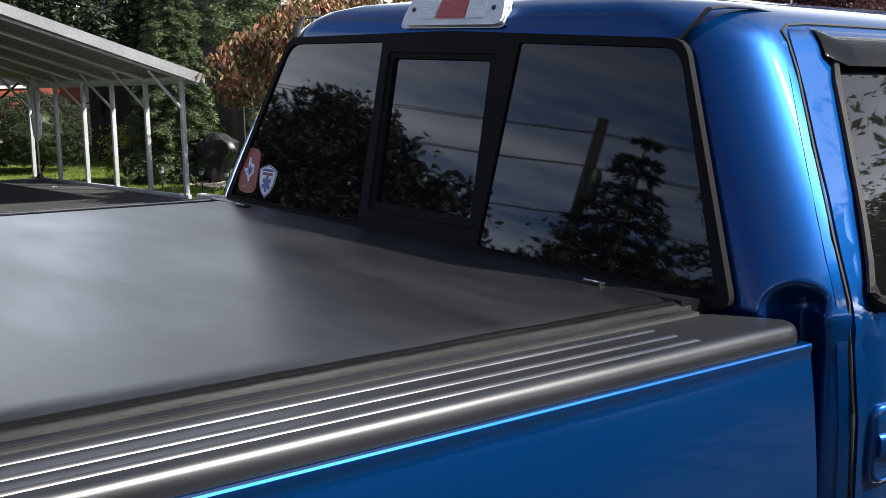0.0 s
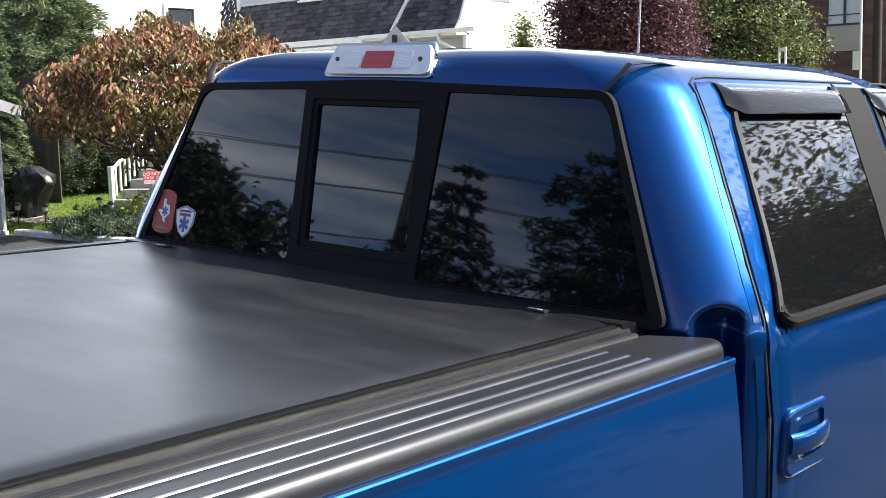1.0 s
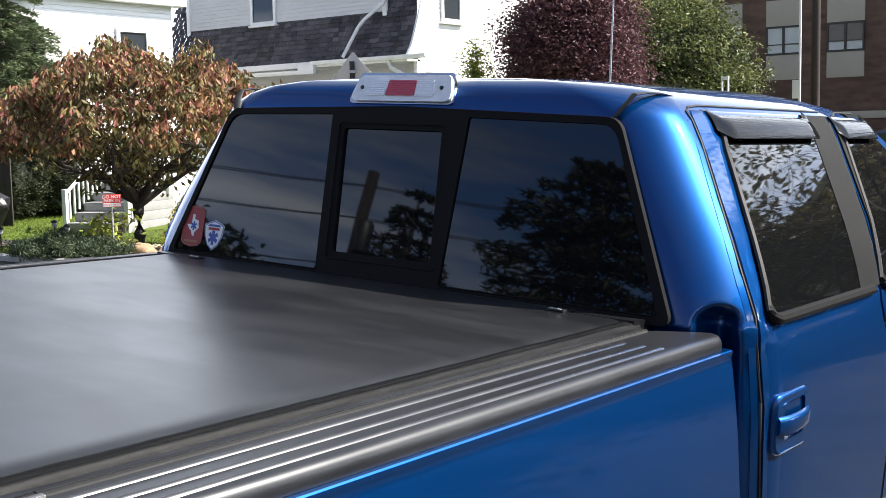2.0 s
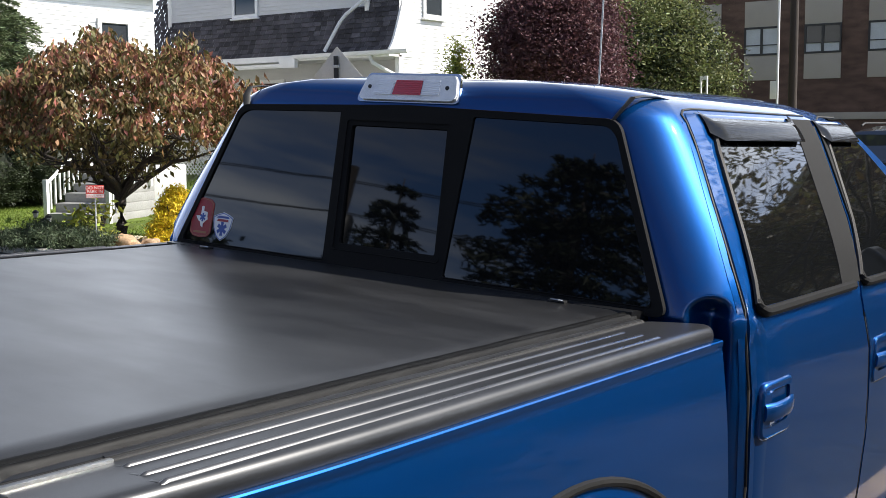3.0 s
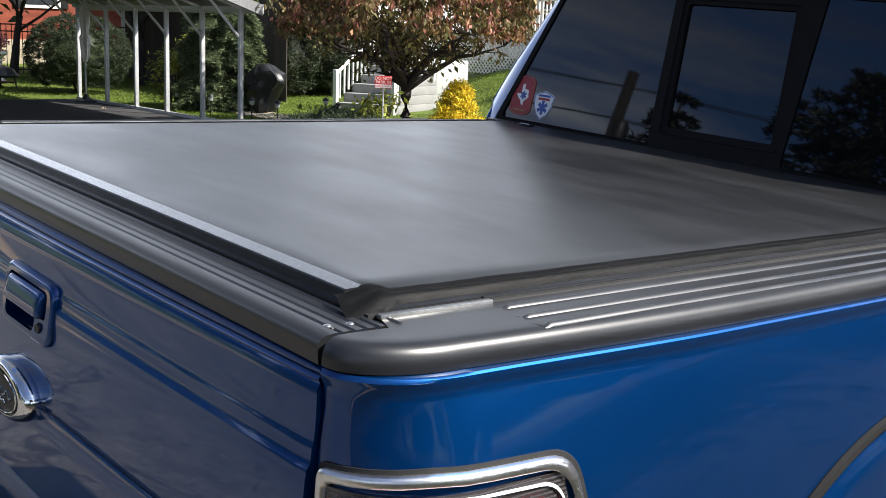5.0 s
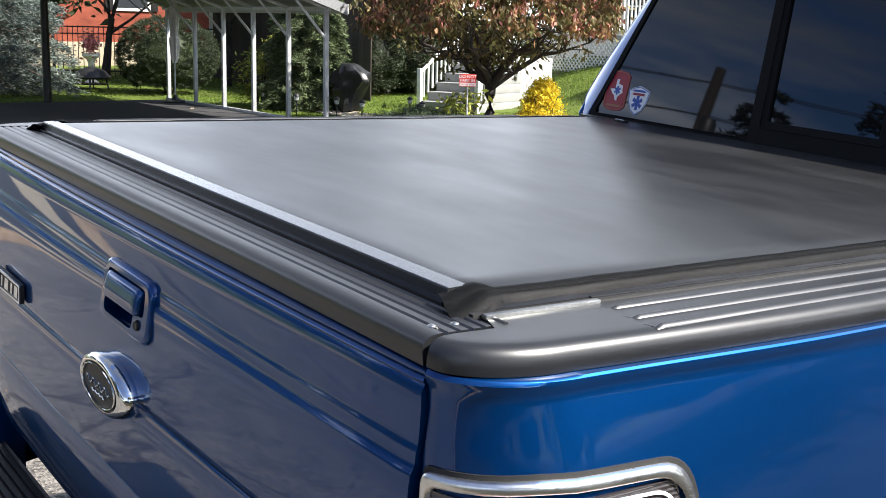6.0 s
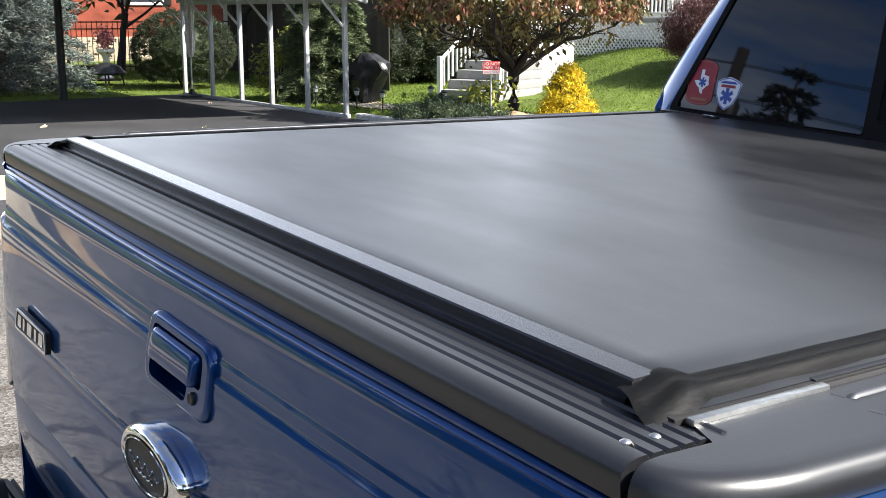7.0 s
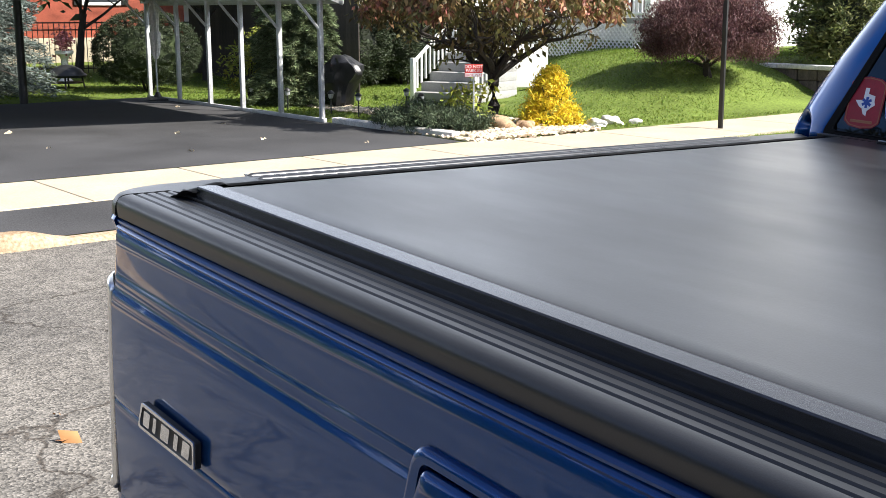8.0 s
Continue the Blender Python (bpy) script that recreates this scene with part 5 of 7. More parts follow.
# front of the truck, wheels and aerial
bm = bmesh.new()
rings = []
for y, w, zt in ((3.90, 0.985, 1.30), (4.1, 0.985, 1.25), (4.6, 0.98, 1.20), (5.2, 0.96, 1.14), (5.5, 0.92, 1.05), (5.58, 0.86, 0.92)):
    rings.append([(-w, y, 0.55), (-w, y, zt - 0.18), (-w + 0.04, y, zt - 0.06), (-w + 0.16, y, zt), (0, y, zt + 0.03), (w - 0.16, y, zt), (w - 0.04, y, zt - 0.06), (w, y, zt - 0.18), (w, y, 0.55)])
part("hood", loft(bm, rings, closed=True, cap0=True, cap1=True), PAINT, truck, smooth=40)
part("front_bumper", boxm(-0.96, 0.96, 5.50, 5.72, 0.48, 0.78, bevel=0.04, seg=3), CHROME, truck)
bm = bmesh.new()
rings = [[(x, y + 0.035, z + 0.012) for x in (-0.80 * k, -0.4 * k, 0, 0.4 * k, 0.80 * k)] for y, z, k in ((3.90, 1.40, 1.05), (3.62, 1.60, 0.98), (3.32, 1.80, 0.88), (3.16, 1.875, 0.80))]
part("windscreen", loft(bm, rings), GLASS, truck, smooth=60)
tyre_prof = [(0.25, -0.12), (0.34, -0.135), (0.385, -0.12), (0.400, -0.09), (0.403, 0), (0.400, 0.09), (0.385, 0.12), (0.34, 0.135), (0.25, 0.12)]
for x in (0.84, -0.84):
    for y in (WHEEL_Y, 4.78):
        m = Matrix.Translation((x, y, 0.403)) @ Matrix.Rotation(radians(90 if x > 0 else -90), 4, "Y")
        wheel = part("wheel", lathe(bmesh.new(), [(0.0, 0.03), (0.05, 0.05), (0.06, 0.07), (0.12, 0.06), (0.13, 0.02), (0.22, 0.03), (0.245, 0.10), (0.26, 0.125), (0.255, -0.12), (0.0, -0.12)], 32, m), ALU, truck, "alloy wheel with black tyre")
        part("tyre", lathe(bmesh.new(), tyre_prof, 40, m), TYRE, wheel, "black rubber tyre")
        for k in range(6):
            sp = boxm(0.05, 0.245, -0.026, 0.026, 0.05, 0.095, bevel=0.008)
            bmesh.ops.transform(sp, matrix=m @ Matrix.Rotation(radians(60 * k), 4, "Z"), verts=sp.verts)
            part("spoke", sp, ALU, wheel)
part("aerial", tube(bmesh.new(), [(-0.82, 4.30, 1.20), (-0.82, 4.28, 1.26), (-0.81, 4.26, 2.75)], [0.012, 0.006, 0.0035], 8), GALV, truck, "thin whip aerial")
for s in (1, -1):
    bm = boxm(-0.05, 0.05, -0.06, 0.06, -0.11, 0.11, bevel=0.03, seg=3)
    bmesh.ops.transform(bm, matrix=Matrix.Translation((s * 1.14, 3.42, 1.52)), verts=bm.verts)
    mir = part("door_mirror", bm, PLASTIC, truck, "black door mirror")
    part("mirror_arm", tube(bmesh.new(), [(s * 0.95, 3.42, 1.46), (s * 1.10, 3.42, 1.46)], 0.025, 8), PLASTIC, mir)

# ---- the roll-up tonneau cover lying on the bed ----
cover = thing("tonneau_cover", "black grained vinyl roll-up bed cover, closed, on the truck bed", "bed cover", m=LEAN)
random.seed(11)
ys = [0.112, 0.118] + [0.118 + (1.655 - 0.118) * i / 60 for i in range(1, 61)]
prof_x = [0.786, 0.778, 0.760, 0.744, 0.733, 0.722]
xs = [-x for x in prof_x] + [-0.70 + 1.40 * i / 40 for i in range(41)] + prof_x[::-1]
rings = []
for y in ys:
    r = []
    for x in xs:
        e = abs(x)
        z = 1.4315 + 0.0025 * (1 - (x / 0.73) ** 2)
        z += 0.0012 * noise.noise(Vector((x * 1.3, y * 6, 0))) * smooth01((0.7 - e) / 0.1)
        if e > 0.722:
            f = (e - 0.722) / 0.064
            z = 1.4315 - 0.0155 * f ** 1.2
            z += 0.0007 * noise.noise(Vector((x * 40, y * 9, 3)))
        if y < 0.118:
            z -= 0.0015
        r.append((x + (0.0015 * noise.noise(Vector((0, y * 7, 9))) if e > 0.76 else 0), y, z))
    rings.append(r)
part("vinyl_sheet", loft(bmesh.new(), rings), VINYL, cover, "taut black grained vinyl sheet", smooth=50)
for s in (1, -1):
    # side rail under the edge, bright where it is bare near the tailgate
    part("side_rail", boxm(*sorted((s * 0.748, s * 0.7925)), 0.082, 1.676, 1.385, 1.4152, bevel=0.002), RUBBER, cover)
    part("rail_lip", boxm(*sorted((s * 0.7935, s * 0.8035)), 0.092, 0.262, 1.4100, 1.4165, bevel=0.002), ALU, cover, "bare bright aluminium rail end")
    part("edge_seal", tube(bmesh.new(), [(s * 0.797, 0.258, 1.4122), (s * 0.797, 1.665, 1.4122)], 0.0030, 8), RUBBER, cover)
    part("edge_band", boxm(*sorted((s * 0.7825, s * 0.7905)), 0.258, 1.668, 1.4140, 1.4172, bevel=0.0012), PLASTIC, cover)
    # stitched hem along the edge; it runs out into a loose flap folded over the rear corner
    bm = bmesh.new()
    rings = []
    hem = [(0.748, 1.4286), (0.750, 1.4300), (0.754, 1.4308), (0.759, 1.4304), (0.762, 1.4285), (0.764, 1.4275), (0.767, 1.4287), (0.770, 1.4285), (0.773, 1.4255), (0.776, 1.4215), (0.779, 1.4160)]
    ends = [0.0, 0.006, 0.014, 0.024, 0.036, 0.050, 0.064, 0.078]
    for y in [1.672 - (1.672 - 0.140) * k / 60 for k in range(61)] + [0.140 - e for e in ends[1:]]:
        f = max(0.0, (0.140 - y) / 0.078)
        ring = []
        for k, (x, z) in enumerate(hem):
            w = k / (len(hem) - 1)
            wob = 0.0011 * noise.noise(Vector((x * 30, y * 11, 2.0 * s))) + 0.0006 * noise.noise(Vector((x * 90, y * 40, 7.0)))
            xx = x + 0.024 * f * w - 0.014 * smooth01(f * 3) * (1 - w)
            ring.append((s * (xx + wob), y + 0.012 * f * (1 - w) ** 2 - 0.006 * f * w, z + wob + 0.0060 * smooth01(f * 4) * (1 - w) + 0.003 * f * math.sin(w * 6.0) - 0.017 * smooth01(f * 1.3 - 0.3) * (0.55 + 0.45 * w)))
        rings.append(ring)
    loft(bm, rings)
    bmesh.ops.solidify(bm, geom=bm.faces[:], thickness=0.0016)
    part("side_hem", bm, HEM, cover, "stitched vinyl side hem ending in a loose corner flap", smooth=45)
prof = [(0.0985, 1.4105), (0.0985, 1.4175), (0.1045, 1.4180), (0.1050, 1.4310), (0.1068, 1.4328), (0.1335, 1.4340), (0.1355, 1.4325), (0.1355, 1.4105)]
part("rear_bar", extrude_profile(prof, lambda a, b: (-0.742, a - 0.022, b), lambda a, b: (0.742, a - 0.022, b)), RAIL_METAL, cover, "satin metal rear bar of the cover", smooth=25)
part("bar_skirt", boxm(-0.765, 0.765, 0.1045 - 0.022 + 0.0005, 0.1345 - 0.022, 1.385, 1.4100, bevel=0.002), PLASTIC_D, cover)
part("header", extrude_profile([(1.650, 1.405), (1.650, 1.4330), (1.662, 1.4345), (1.700, 1.4300), (1.728, 1.4190), (1.728, 1.405)], lambda a, b: (-0.775, a, b), lambda a, b: (0.775, a, b)), VINYL, cover, "black vinyl covered front header", smooth=30)
for x in (-0.592, 0.592):
    bm = boxm(-0.022, 0.022, -0.008, 0.010, 0, 0.006, bevel=0.0025)
    bmesh.ops.transform(bm, matrix=Matrix.Translation((x, 1.640, 1.4320)), verts=bm.verts)
    hk = part("strap_hook", bm, BLACK_METAL, cover)
    part("hook_clip", tube(bmesh.new(), [(x - 0.016, 1.634, 1.4385), (x - 0.010, 1.628, 1.4400), (x + 0.010, 1.628, 1.4400), (x + 0.016, 1.634, 1.4385)], 0.0018, 6), ALU, hk)

# ---- plants ----
def branchy(base, height, spread, rng, levels=3, r0=0.11, lean=(0, 0), fork=0.32, up=0.5):
    """A trunk that forks into tapered limbs; gives the mesh and the limb ends."""
    bm, tips, limbs = bmesh.new(), [], []

    def grow(p, d, ln, r, lv):
        pts, rad = [p], [r]
        q, dd = Vector(p), Vector(d)
        for k in range(4):
            dd = (dd + Vector((rng.normal(), rng.normal(), rng.normal() * 0.5)) * 0.13 + Vector((0, 0, 0.05 * up))).normalized()
            q = q + dd * ln / 4
            pts.append(q.copy())
            rad.append(r * (1 - 0.11 * (k + 1)))
        tube(bm, pts, rad, 8 if lv == levels else 6 if lv > 1 else 4, caps=lv == levels)
        limbs.append((pts, lv))
        if lv == 0:
            tips.append(pts[-1])
            return
        n = 5 if lv == levels else 4
        a0 = rng.random() * 6.28
        for k in range(n):
            a = a0 + 6.283 * k / n + rng.normal() * 0.3
            out = Vector((math.cos(a), math.sin(a), 0))
            nd = (dd * 0.45 + out * spread * (0.8 + 0.5 * rng.random()) + Vector((0, 0, up * (0.2 + rng.random() * 0.7)))).normalized()
            grow(pts[-1 - (k % 2)], nd, ln * (0.62 + 0.25 * rng.random()) if lv < levels else height * (0.24 + 0.10 * rng.random()), rad[-1] * 0.62, lv - 1)

    grow(Vector(base), Vector((lean[0], lean[1], 1)).normalized(), height * fork, r0, levels)
    return bm, np.array(tips), limbs


def crown_points(rng, n, centre, radii, tips=None, clump=0.28, shell=0.55, lumps=26):
    """Points in an uneven crown: lumps of leaves round the limb ends, thicker near the outside."""
    c = np.array(centre)
    if tips is None or not len(tips):
        d = rng.normal(size=(lumps, 3))
        d /= np.linalg.norm(d, axis=1)[:, None]
        tips = c + d * np.array(radii) * (shell + (1 - shell) * rng.random((lumps, 1)))
    k = rng.integers(0, len(tips), n)
    d = rng.normal(size=(n, 3)) * clump * np.array([1.15, 1.15, 0.7])
    return tips[k] + d


def ellipsoid_tips(rng, n, c, r, low=-0.6, shell=0.5):
    d = rng.normal(size=(n * 3, 3))
    d /= np.linalg.norm(d, axis=1)[:, None]
    d = d[d[:, 2] > low][:n]
    return np.array(c) + d * np.array(r) * (shell + (1 - shell) * rng.random((len(d), 1)) ** 0.5)


def tree(name, label, base, height, crown_c, crown_r, leaf, bark, rng, n=9000, size=0.09, lumps=90, clump=0.22, droop=0.3, inner=None, aspect=0.45, r0=0.1, fork=0.32, spread=0.9, levels=3, low=-0.6, group=""):
    t = thing(name, label, "tree", group, m=Matrix.Translation(base))
    bm, tips, _ = branchy((0, 0, -0.1), height, spread, rng, levels, r0, fork=fork)
    part("trunk", bm, bark, t, "dark forked trunk and limbs")
    lt = ellipsoid_tips(rng, lumps, crown_c, crown_r, low)
    pts = crown_points(rng, n, crown_c, crown_r, lt, clump)
    part("crown", leaf_mesh("crown", pts, size, rng, droop, aspect), leaf, t, "uneven leafy crown")
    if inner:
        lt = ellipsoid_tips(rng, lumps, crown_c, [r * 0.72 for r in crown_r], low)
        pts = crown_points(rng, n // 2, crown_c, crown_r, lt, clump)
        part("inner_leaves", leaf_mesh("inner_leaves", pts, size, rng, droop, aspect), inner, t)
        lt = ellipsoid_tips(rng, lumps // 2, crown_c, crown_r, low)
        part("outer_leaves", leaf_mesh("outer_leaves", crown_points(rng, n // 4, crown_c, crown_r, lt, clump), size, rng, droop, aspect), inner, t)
    return t


def shrub(name, label, base, r, leaf, rng, n=5000, size=0.05, lumps=60, clump=0.09, droop=-0.1, aspect=0.35, shell=0.8, cone=False, stems=True, category="shrub", dark=None):
    t = thing(name, label, category, m=Matrix.Translation(base))
    if cone:
        z = rng.random(lumps * 3) ** 1.3
        a = rng.random(lumps * 3) * 6.283
        w = (1 - z) ** 0.75 * (shell + (1 - shell) * rng.random(lumps * 3))
        tips = np.stack([r[0] * w * np.cos(a), r[1] * w * np.sin(a), r[2] * (0.04 + 0.96 * z)], 1)
    else:
        tips = ellipsoid_tips(rng, lumps, (0, 0, r[2] * 0.5), (r[0], r[1], r[2] * 0.5), -0.8, shell)
    pts = crown_points(rng, n, None or (0, 0, 0), r, tips, clump)
    pts[:, 2] = np.abs(pts[:, 2])
    part("foliage", leaf_mesh("foliage", pts, size, rng, droop, aspect), leaf, t)
    bm = bmesh.new()
    for k in range(7 if stems else 1):
        a = rng.random() * 6.283
        tube(bm, [(0.05 * math.cos(a), 0.05 * math.sin(a), -0.05), (r[0] * 0.35 * math.cos(a), r[1] * 0.35 * math.sin(a), r[2] * 0.45), (r[0] * 0.55 * math.cos(a), r[1] * 0.55 * math.sin(a), r[2] * 0.75)], [0.022, 0.014, 0.006], 5)
    part("stems", bm, BARK, t)
    # core blobs, mostly in a darker leaf colour that stands for inner shade
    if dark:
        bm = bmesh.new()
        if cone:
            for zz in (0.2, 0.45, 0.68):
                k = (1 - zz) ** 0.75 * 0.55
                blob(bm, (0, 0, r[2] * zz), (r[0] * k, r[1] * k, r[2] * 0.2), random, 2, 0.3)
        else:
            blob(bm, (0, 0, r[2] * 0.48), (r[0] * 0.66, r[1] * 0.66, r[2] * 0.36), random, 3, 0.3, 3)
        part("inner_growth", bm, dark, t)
    return t


def spruce(name, label, base, height, radius, leaf, rng, whorls=22, per=11, n_leaf=34, size=0.11, droop=0.22, start=0.03, group="", category="tree", aspect=0.34, taper=0.85, wide=0.20):
    """A conifer: whorls of drooping boughs clothed in sprays of needles."""
    t = thing(name, label, category, group, m=Matrix.Translation(base))
    bm = tube(bmesh.new(), [(0, 0, -0.1), (0, 0, height * 0.5), (0, 0, height)], [radius * 0.07 + 0.04, radius * 0.04 + 0.02, 0.01], 8)
    pos, nor = [], []
    for w in range(whorls):
        f = (w + rng.random() * 0.5) / whorls
        z = height * (start + (1 - start) * f)
        ln = radius * (1 - f) ** taper * (0.85 + 0.3 * rng.random()) + 0.08
        for k in range(per):
            a = 6.283 * (k + rng.random() * 0.7) / per + w
            out = np.array([math.cos(a), math.sin(a), 0.0])
            l2 = ln * (0.72 + 0.4 * rng.random())
            end = np.array([0, 0, z]) + out * l2 + np.array([0, 0, -droop * l2 + 0.10 * l2 * rng.random()])
            if w % 2 == 0:
                tube(bm, [(0, 0, z), tuple((np.array([0, 0, z]) + end) / 2 + [0, 0, 0.03 * l2]), tuple(end)], [0.02, 0.012, 0.004], 4, caps=False)
            m = max(6, int(n_leaf * l2 / radius))
            s = rng.random(m) ** 0.6
            line = np.array([0, 0, z])[None] * (1 - s[:, None]) + end[None] * s[:, None]
            side = np.array([-out[1], out[0], 0])
            wdt = wide * l2 * (1 - s * 0.75)
            line = line + side * (rng.normal(size=m) * wdt)[:, None] + np.array([0, 0, 1]) * (rng.normal(size=m) * 0.03 * l2 + 0.10 * l2 * s * (1 - s))[:, None]
            pos.append(line)
            nor.append(np.repeat((out * 1.6 + np.array([0, 0, -0.2]))[None], m, 0))
    part("trunk", bm, BARK_GREY, t)
    part("crown", leaf_mesh("crown", np.concatenate(pos), size, rng, 0.0, aspect, np.concatenate(nor)), leaf, t)
    return t


G = np.random.default_rng(21)
def weeping_tree(base, rng):
    """Low spreading tree: crooked limbs, and tufts of long leaves that hang from every twig."""
    t = thing("ornamental_tree", "small tree with drooping russet and olive autumn leaves beside the drive", "tree", m=Matrix.Translation(base))
    bm = bmesh.new()
    tube(bm, [(0, 0, -0.1), (0.02, 0.01, 0.2), (-0.01, 0.02, 0.50), (0.02, 0.0, 0.80)], [0.125, 0.095, 0.085, 0.085], 10)
    ends = []
    for k in range(11):
        a = 6.283 * k / 11 + rng.normal() * 0.2
        reach = rng.uniform(0.85, 1.45)
        rise = rng.uniform(0.25, 1.35) * (1.25 - 0.35 * reach)
        p = Vector((0.02, 0.0, rng.uniform(0.58, 0.80)))
        q = [p]
        for f in (0.25, 0.5, 0.75, 1.0):
            q.append(p + Vector((math.cos(a) * reach * f, math.sin(a) * reach * f, rise * f ** 0.7)) + Vector(rng.normal(size=3)) * 0.05)
        tube(bm, q, [0.055, 0.044, 0.034, 0.022, 0.010], 7)
        for j in range(1, 5):
            for i in range(4):
                d = Vector((rng.normal(), rng.normal(), abs(rng.normal()) * 0.9)).normalized() * rng.uniform(0.3, 0.62)
                m = q[j] + d * 0.5 + Vector(rng.normal(size=3)) * 0.03
                tube(bm, [q[j], m, q[j] + d], [0.016, 0.010, 0.004], 5)
                ends.append(q[j] + d)
    part("trunk", bm, BARK, t, "dark crooked trunk and limbs")
    # tufts over an uneven umbrella and along the inner twigs
    n = 1700
    d = rng.normal(size=(n * 2, 3))
    d /= np.linalg.norm(d, axis=1)[:, None]
    d = d[d[:, 2] > -0.28][:n]
    bulge = np.array([1 + 0.20 * noise.noise(Vector(v) * 2.1) + 0.16 * noise.noise(Vector(v) * 5.0 + Vector((3, 1, 7))) for v in d])
    keep = np.array([noise.noise(Vector(v) * 3.4 + Vector((9, 2, 4))) > -0.20 for v in d])
    r = np.array([1.88, 1.88, 1.16]) * (0.62 + 0.38 * rng.random((len(d), 1)) ** 0.45)
    tufts = (np.array([0.0, 0.05, 1.74]) + d * r * bulge[:, None])[keep]
    for nm, pts, mt, per, spread in (("crown", tufts[: len(tufts) * 6 // 10], LEAF_AUTUMN, 15, 0.060), ("olive_leaves", tufts[len(tufts) * 6 // 10:], LEAF_OLIVE, 15, 0.060), ("inner_leaves", np.array([tuple(e) for e in ends]), LEAF_OLIVE, 12, 0.10)):
        off = rng.normal(size=(len(pts), per, 3)) * np.array([spread, spread, spread * 0.85])
        pos = (pts[:, None, :] + off).reshape(-1, 3)
        out = off.copy()
        out[:, :, 2] = -0.11
        part(nm, leaf_mesh(nm, pos, 0.100, rng, 0.25, 0.46, out.reshape(-1, 3) * 16), mt, t, "hanging tufts of long leaves")


weeping_tree((-12.05, 10.32, 0.16), G)
shrub("golden_shrub", "bright yellow cone-shaped shrub at the edge of the lawn", (-10.98, 10.47, 0.11), (0.44, 0.44, 0.80), LEAF_YELLOW, G, n=9000, size=0.070, lumps=60, clump=0.05, droop=-0.4, aspect=0.25, cone=True, dark=LEAF_LIME)
for x, y, rx, ry, h in ((-11.75, 8.72, 0.72, 0.50, 0.36), (-11.2, 9.05, 0.42, 0.36, 0.30)):
    shrub("juniper", "low dark green spreading juniper on gravel", (x, y, 0.14), (rx, ry, h), LEAF_JUNIPER, G, n=5200, size=0.06, lumps=70, clump=0.05, droop=-0.5, aspect=0.18, dark=LEAF_DARK)
shrub("leggy_shrub", "sparse pale green shrub on gravel", (-11.35, 9.35, 0.14), (0.30, 0.30, 0.62), LEAF_LIME, G, n=420, size=0.10, lumps=20, clump=0.08, droop=0.2, aspect=0.4)
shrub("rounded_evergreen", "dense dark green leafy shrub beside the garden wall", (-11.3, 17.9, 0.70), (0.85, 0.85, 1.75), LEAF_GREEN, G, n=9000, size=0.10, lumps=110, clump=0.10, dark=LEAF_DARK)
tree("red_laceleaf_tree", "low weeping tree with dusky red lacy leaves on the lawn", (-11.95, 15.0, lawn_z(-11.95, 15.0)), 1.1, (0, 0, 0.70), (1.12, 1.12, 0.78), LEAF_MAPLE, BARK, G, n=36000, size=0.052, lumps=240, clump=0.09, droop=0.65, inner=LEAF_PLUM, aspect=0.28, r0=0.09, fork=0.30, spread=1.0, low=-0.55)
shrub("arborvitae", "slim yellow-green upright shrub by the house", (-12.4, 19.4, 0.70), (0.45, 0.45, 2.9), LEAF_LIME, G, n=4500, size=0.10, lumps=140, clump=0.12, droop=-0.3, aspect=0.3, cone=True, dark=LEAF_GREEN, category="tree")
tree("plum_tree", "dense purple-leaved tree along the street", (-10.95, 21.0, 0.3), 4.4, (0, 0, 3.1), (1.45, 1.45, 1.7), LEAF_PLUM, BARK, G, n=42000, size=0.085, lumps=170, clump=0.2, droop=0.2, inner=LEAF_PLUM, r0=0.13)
# LEAF_DARK leaves put shade into these green crowns as colour
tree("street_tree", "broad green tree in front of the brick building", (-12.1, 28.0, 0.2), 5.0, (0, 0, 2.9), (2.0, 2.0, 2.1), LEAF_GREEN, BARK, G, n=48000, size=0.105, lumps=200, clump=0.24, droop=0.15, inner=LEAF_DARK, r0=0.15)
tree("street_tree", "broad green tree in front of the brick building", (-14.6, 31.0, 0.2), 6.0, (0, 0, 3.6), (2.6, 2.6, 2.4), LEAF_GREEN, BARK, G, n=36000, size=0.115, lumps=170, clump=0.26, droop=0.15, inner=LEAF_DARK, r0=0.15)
spruce("blue_spruce", "large silvery blue spruce beside the driveway", (-22.4, 5.75, 0.12), 5.9, 1.9, LEAF_SPRUCE, G, whorls=21, per=15, n_leaf=600, size=0.085, droop=0.34, aspect=0.20, wide=0.13)
spruce("weeping_conifer", "soft green weeping conifer behind the carport", (-16.6, 9.75, 0.15), 5.2, 0.85, LEAF_PINE, G, whorls=38, per=14, n_leaf=720, size=0.105, droop=0.75, aspect=0.075)
spruce("tall_pine", "tall pale green pine behind the carport", (-20.6, 13.2, 0.1), 7.0, 1.9, LEAF_PINE, G, start=0.33, whorls=24, per=12, n_leaf=600, size=0.125, droop=0.35, aspect=0.08)
spruce("tall_pine", "tall pale green pine behind the carport", (-30.5, 17.5, 0.2), 7.5, 2.2, LEAF_PINE, G, whorls=24, per=12, n_leaf=160, size=0.26, droop=0.35, aspect=0.14)
for x, y, h, r in ((-23.2, 11.3, 4.9, 1.7), (-26.6, 9.6, 5.2, 1.9)):
    tree("garden_tree", "dark leafy tree behind the garden", (x, y, 0.15), h, (0, 0, h * 0.66), (r, r, h * 0.30), LEAF_DARK, BARK, G, n=14000, size=0.13, lumps=150, clump=0.2, droop=0.2, r0=0.12, group="garden trees")
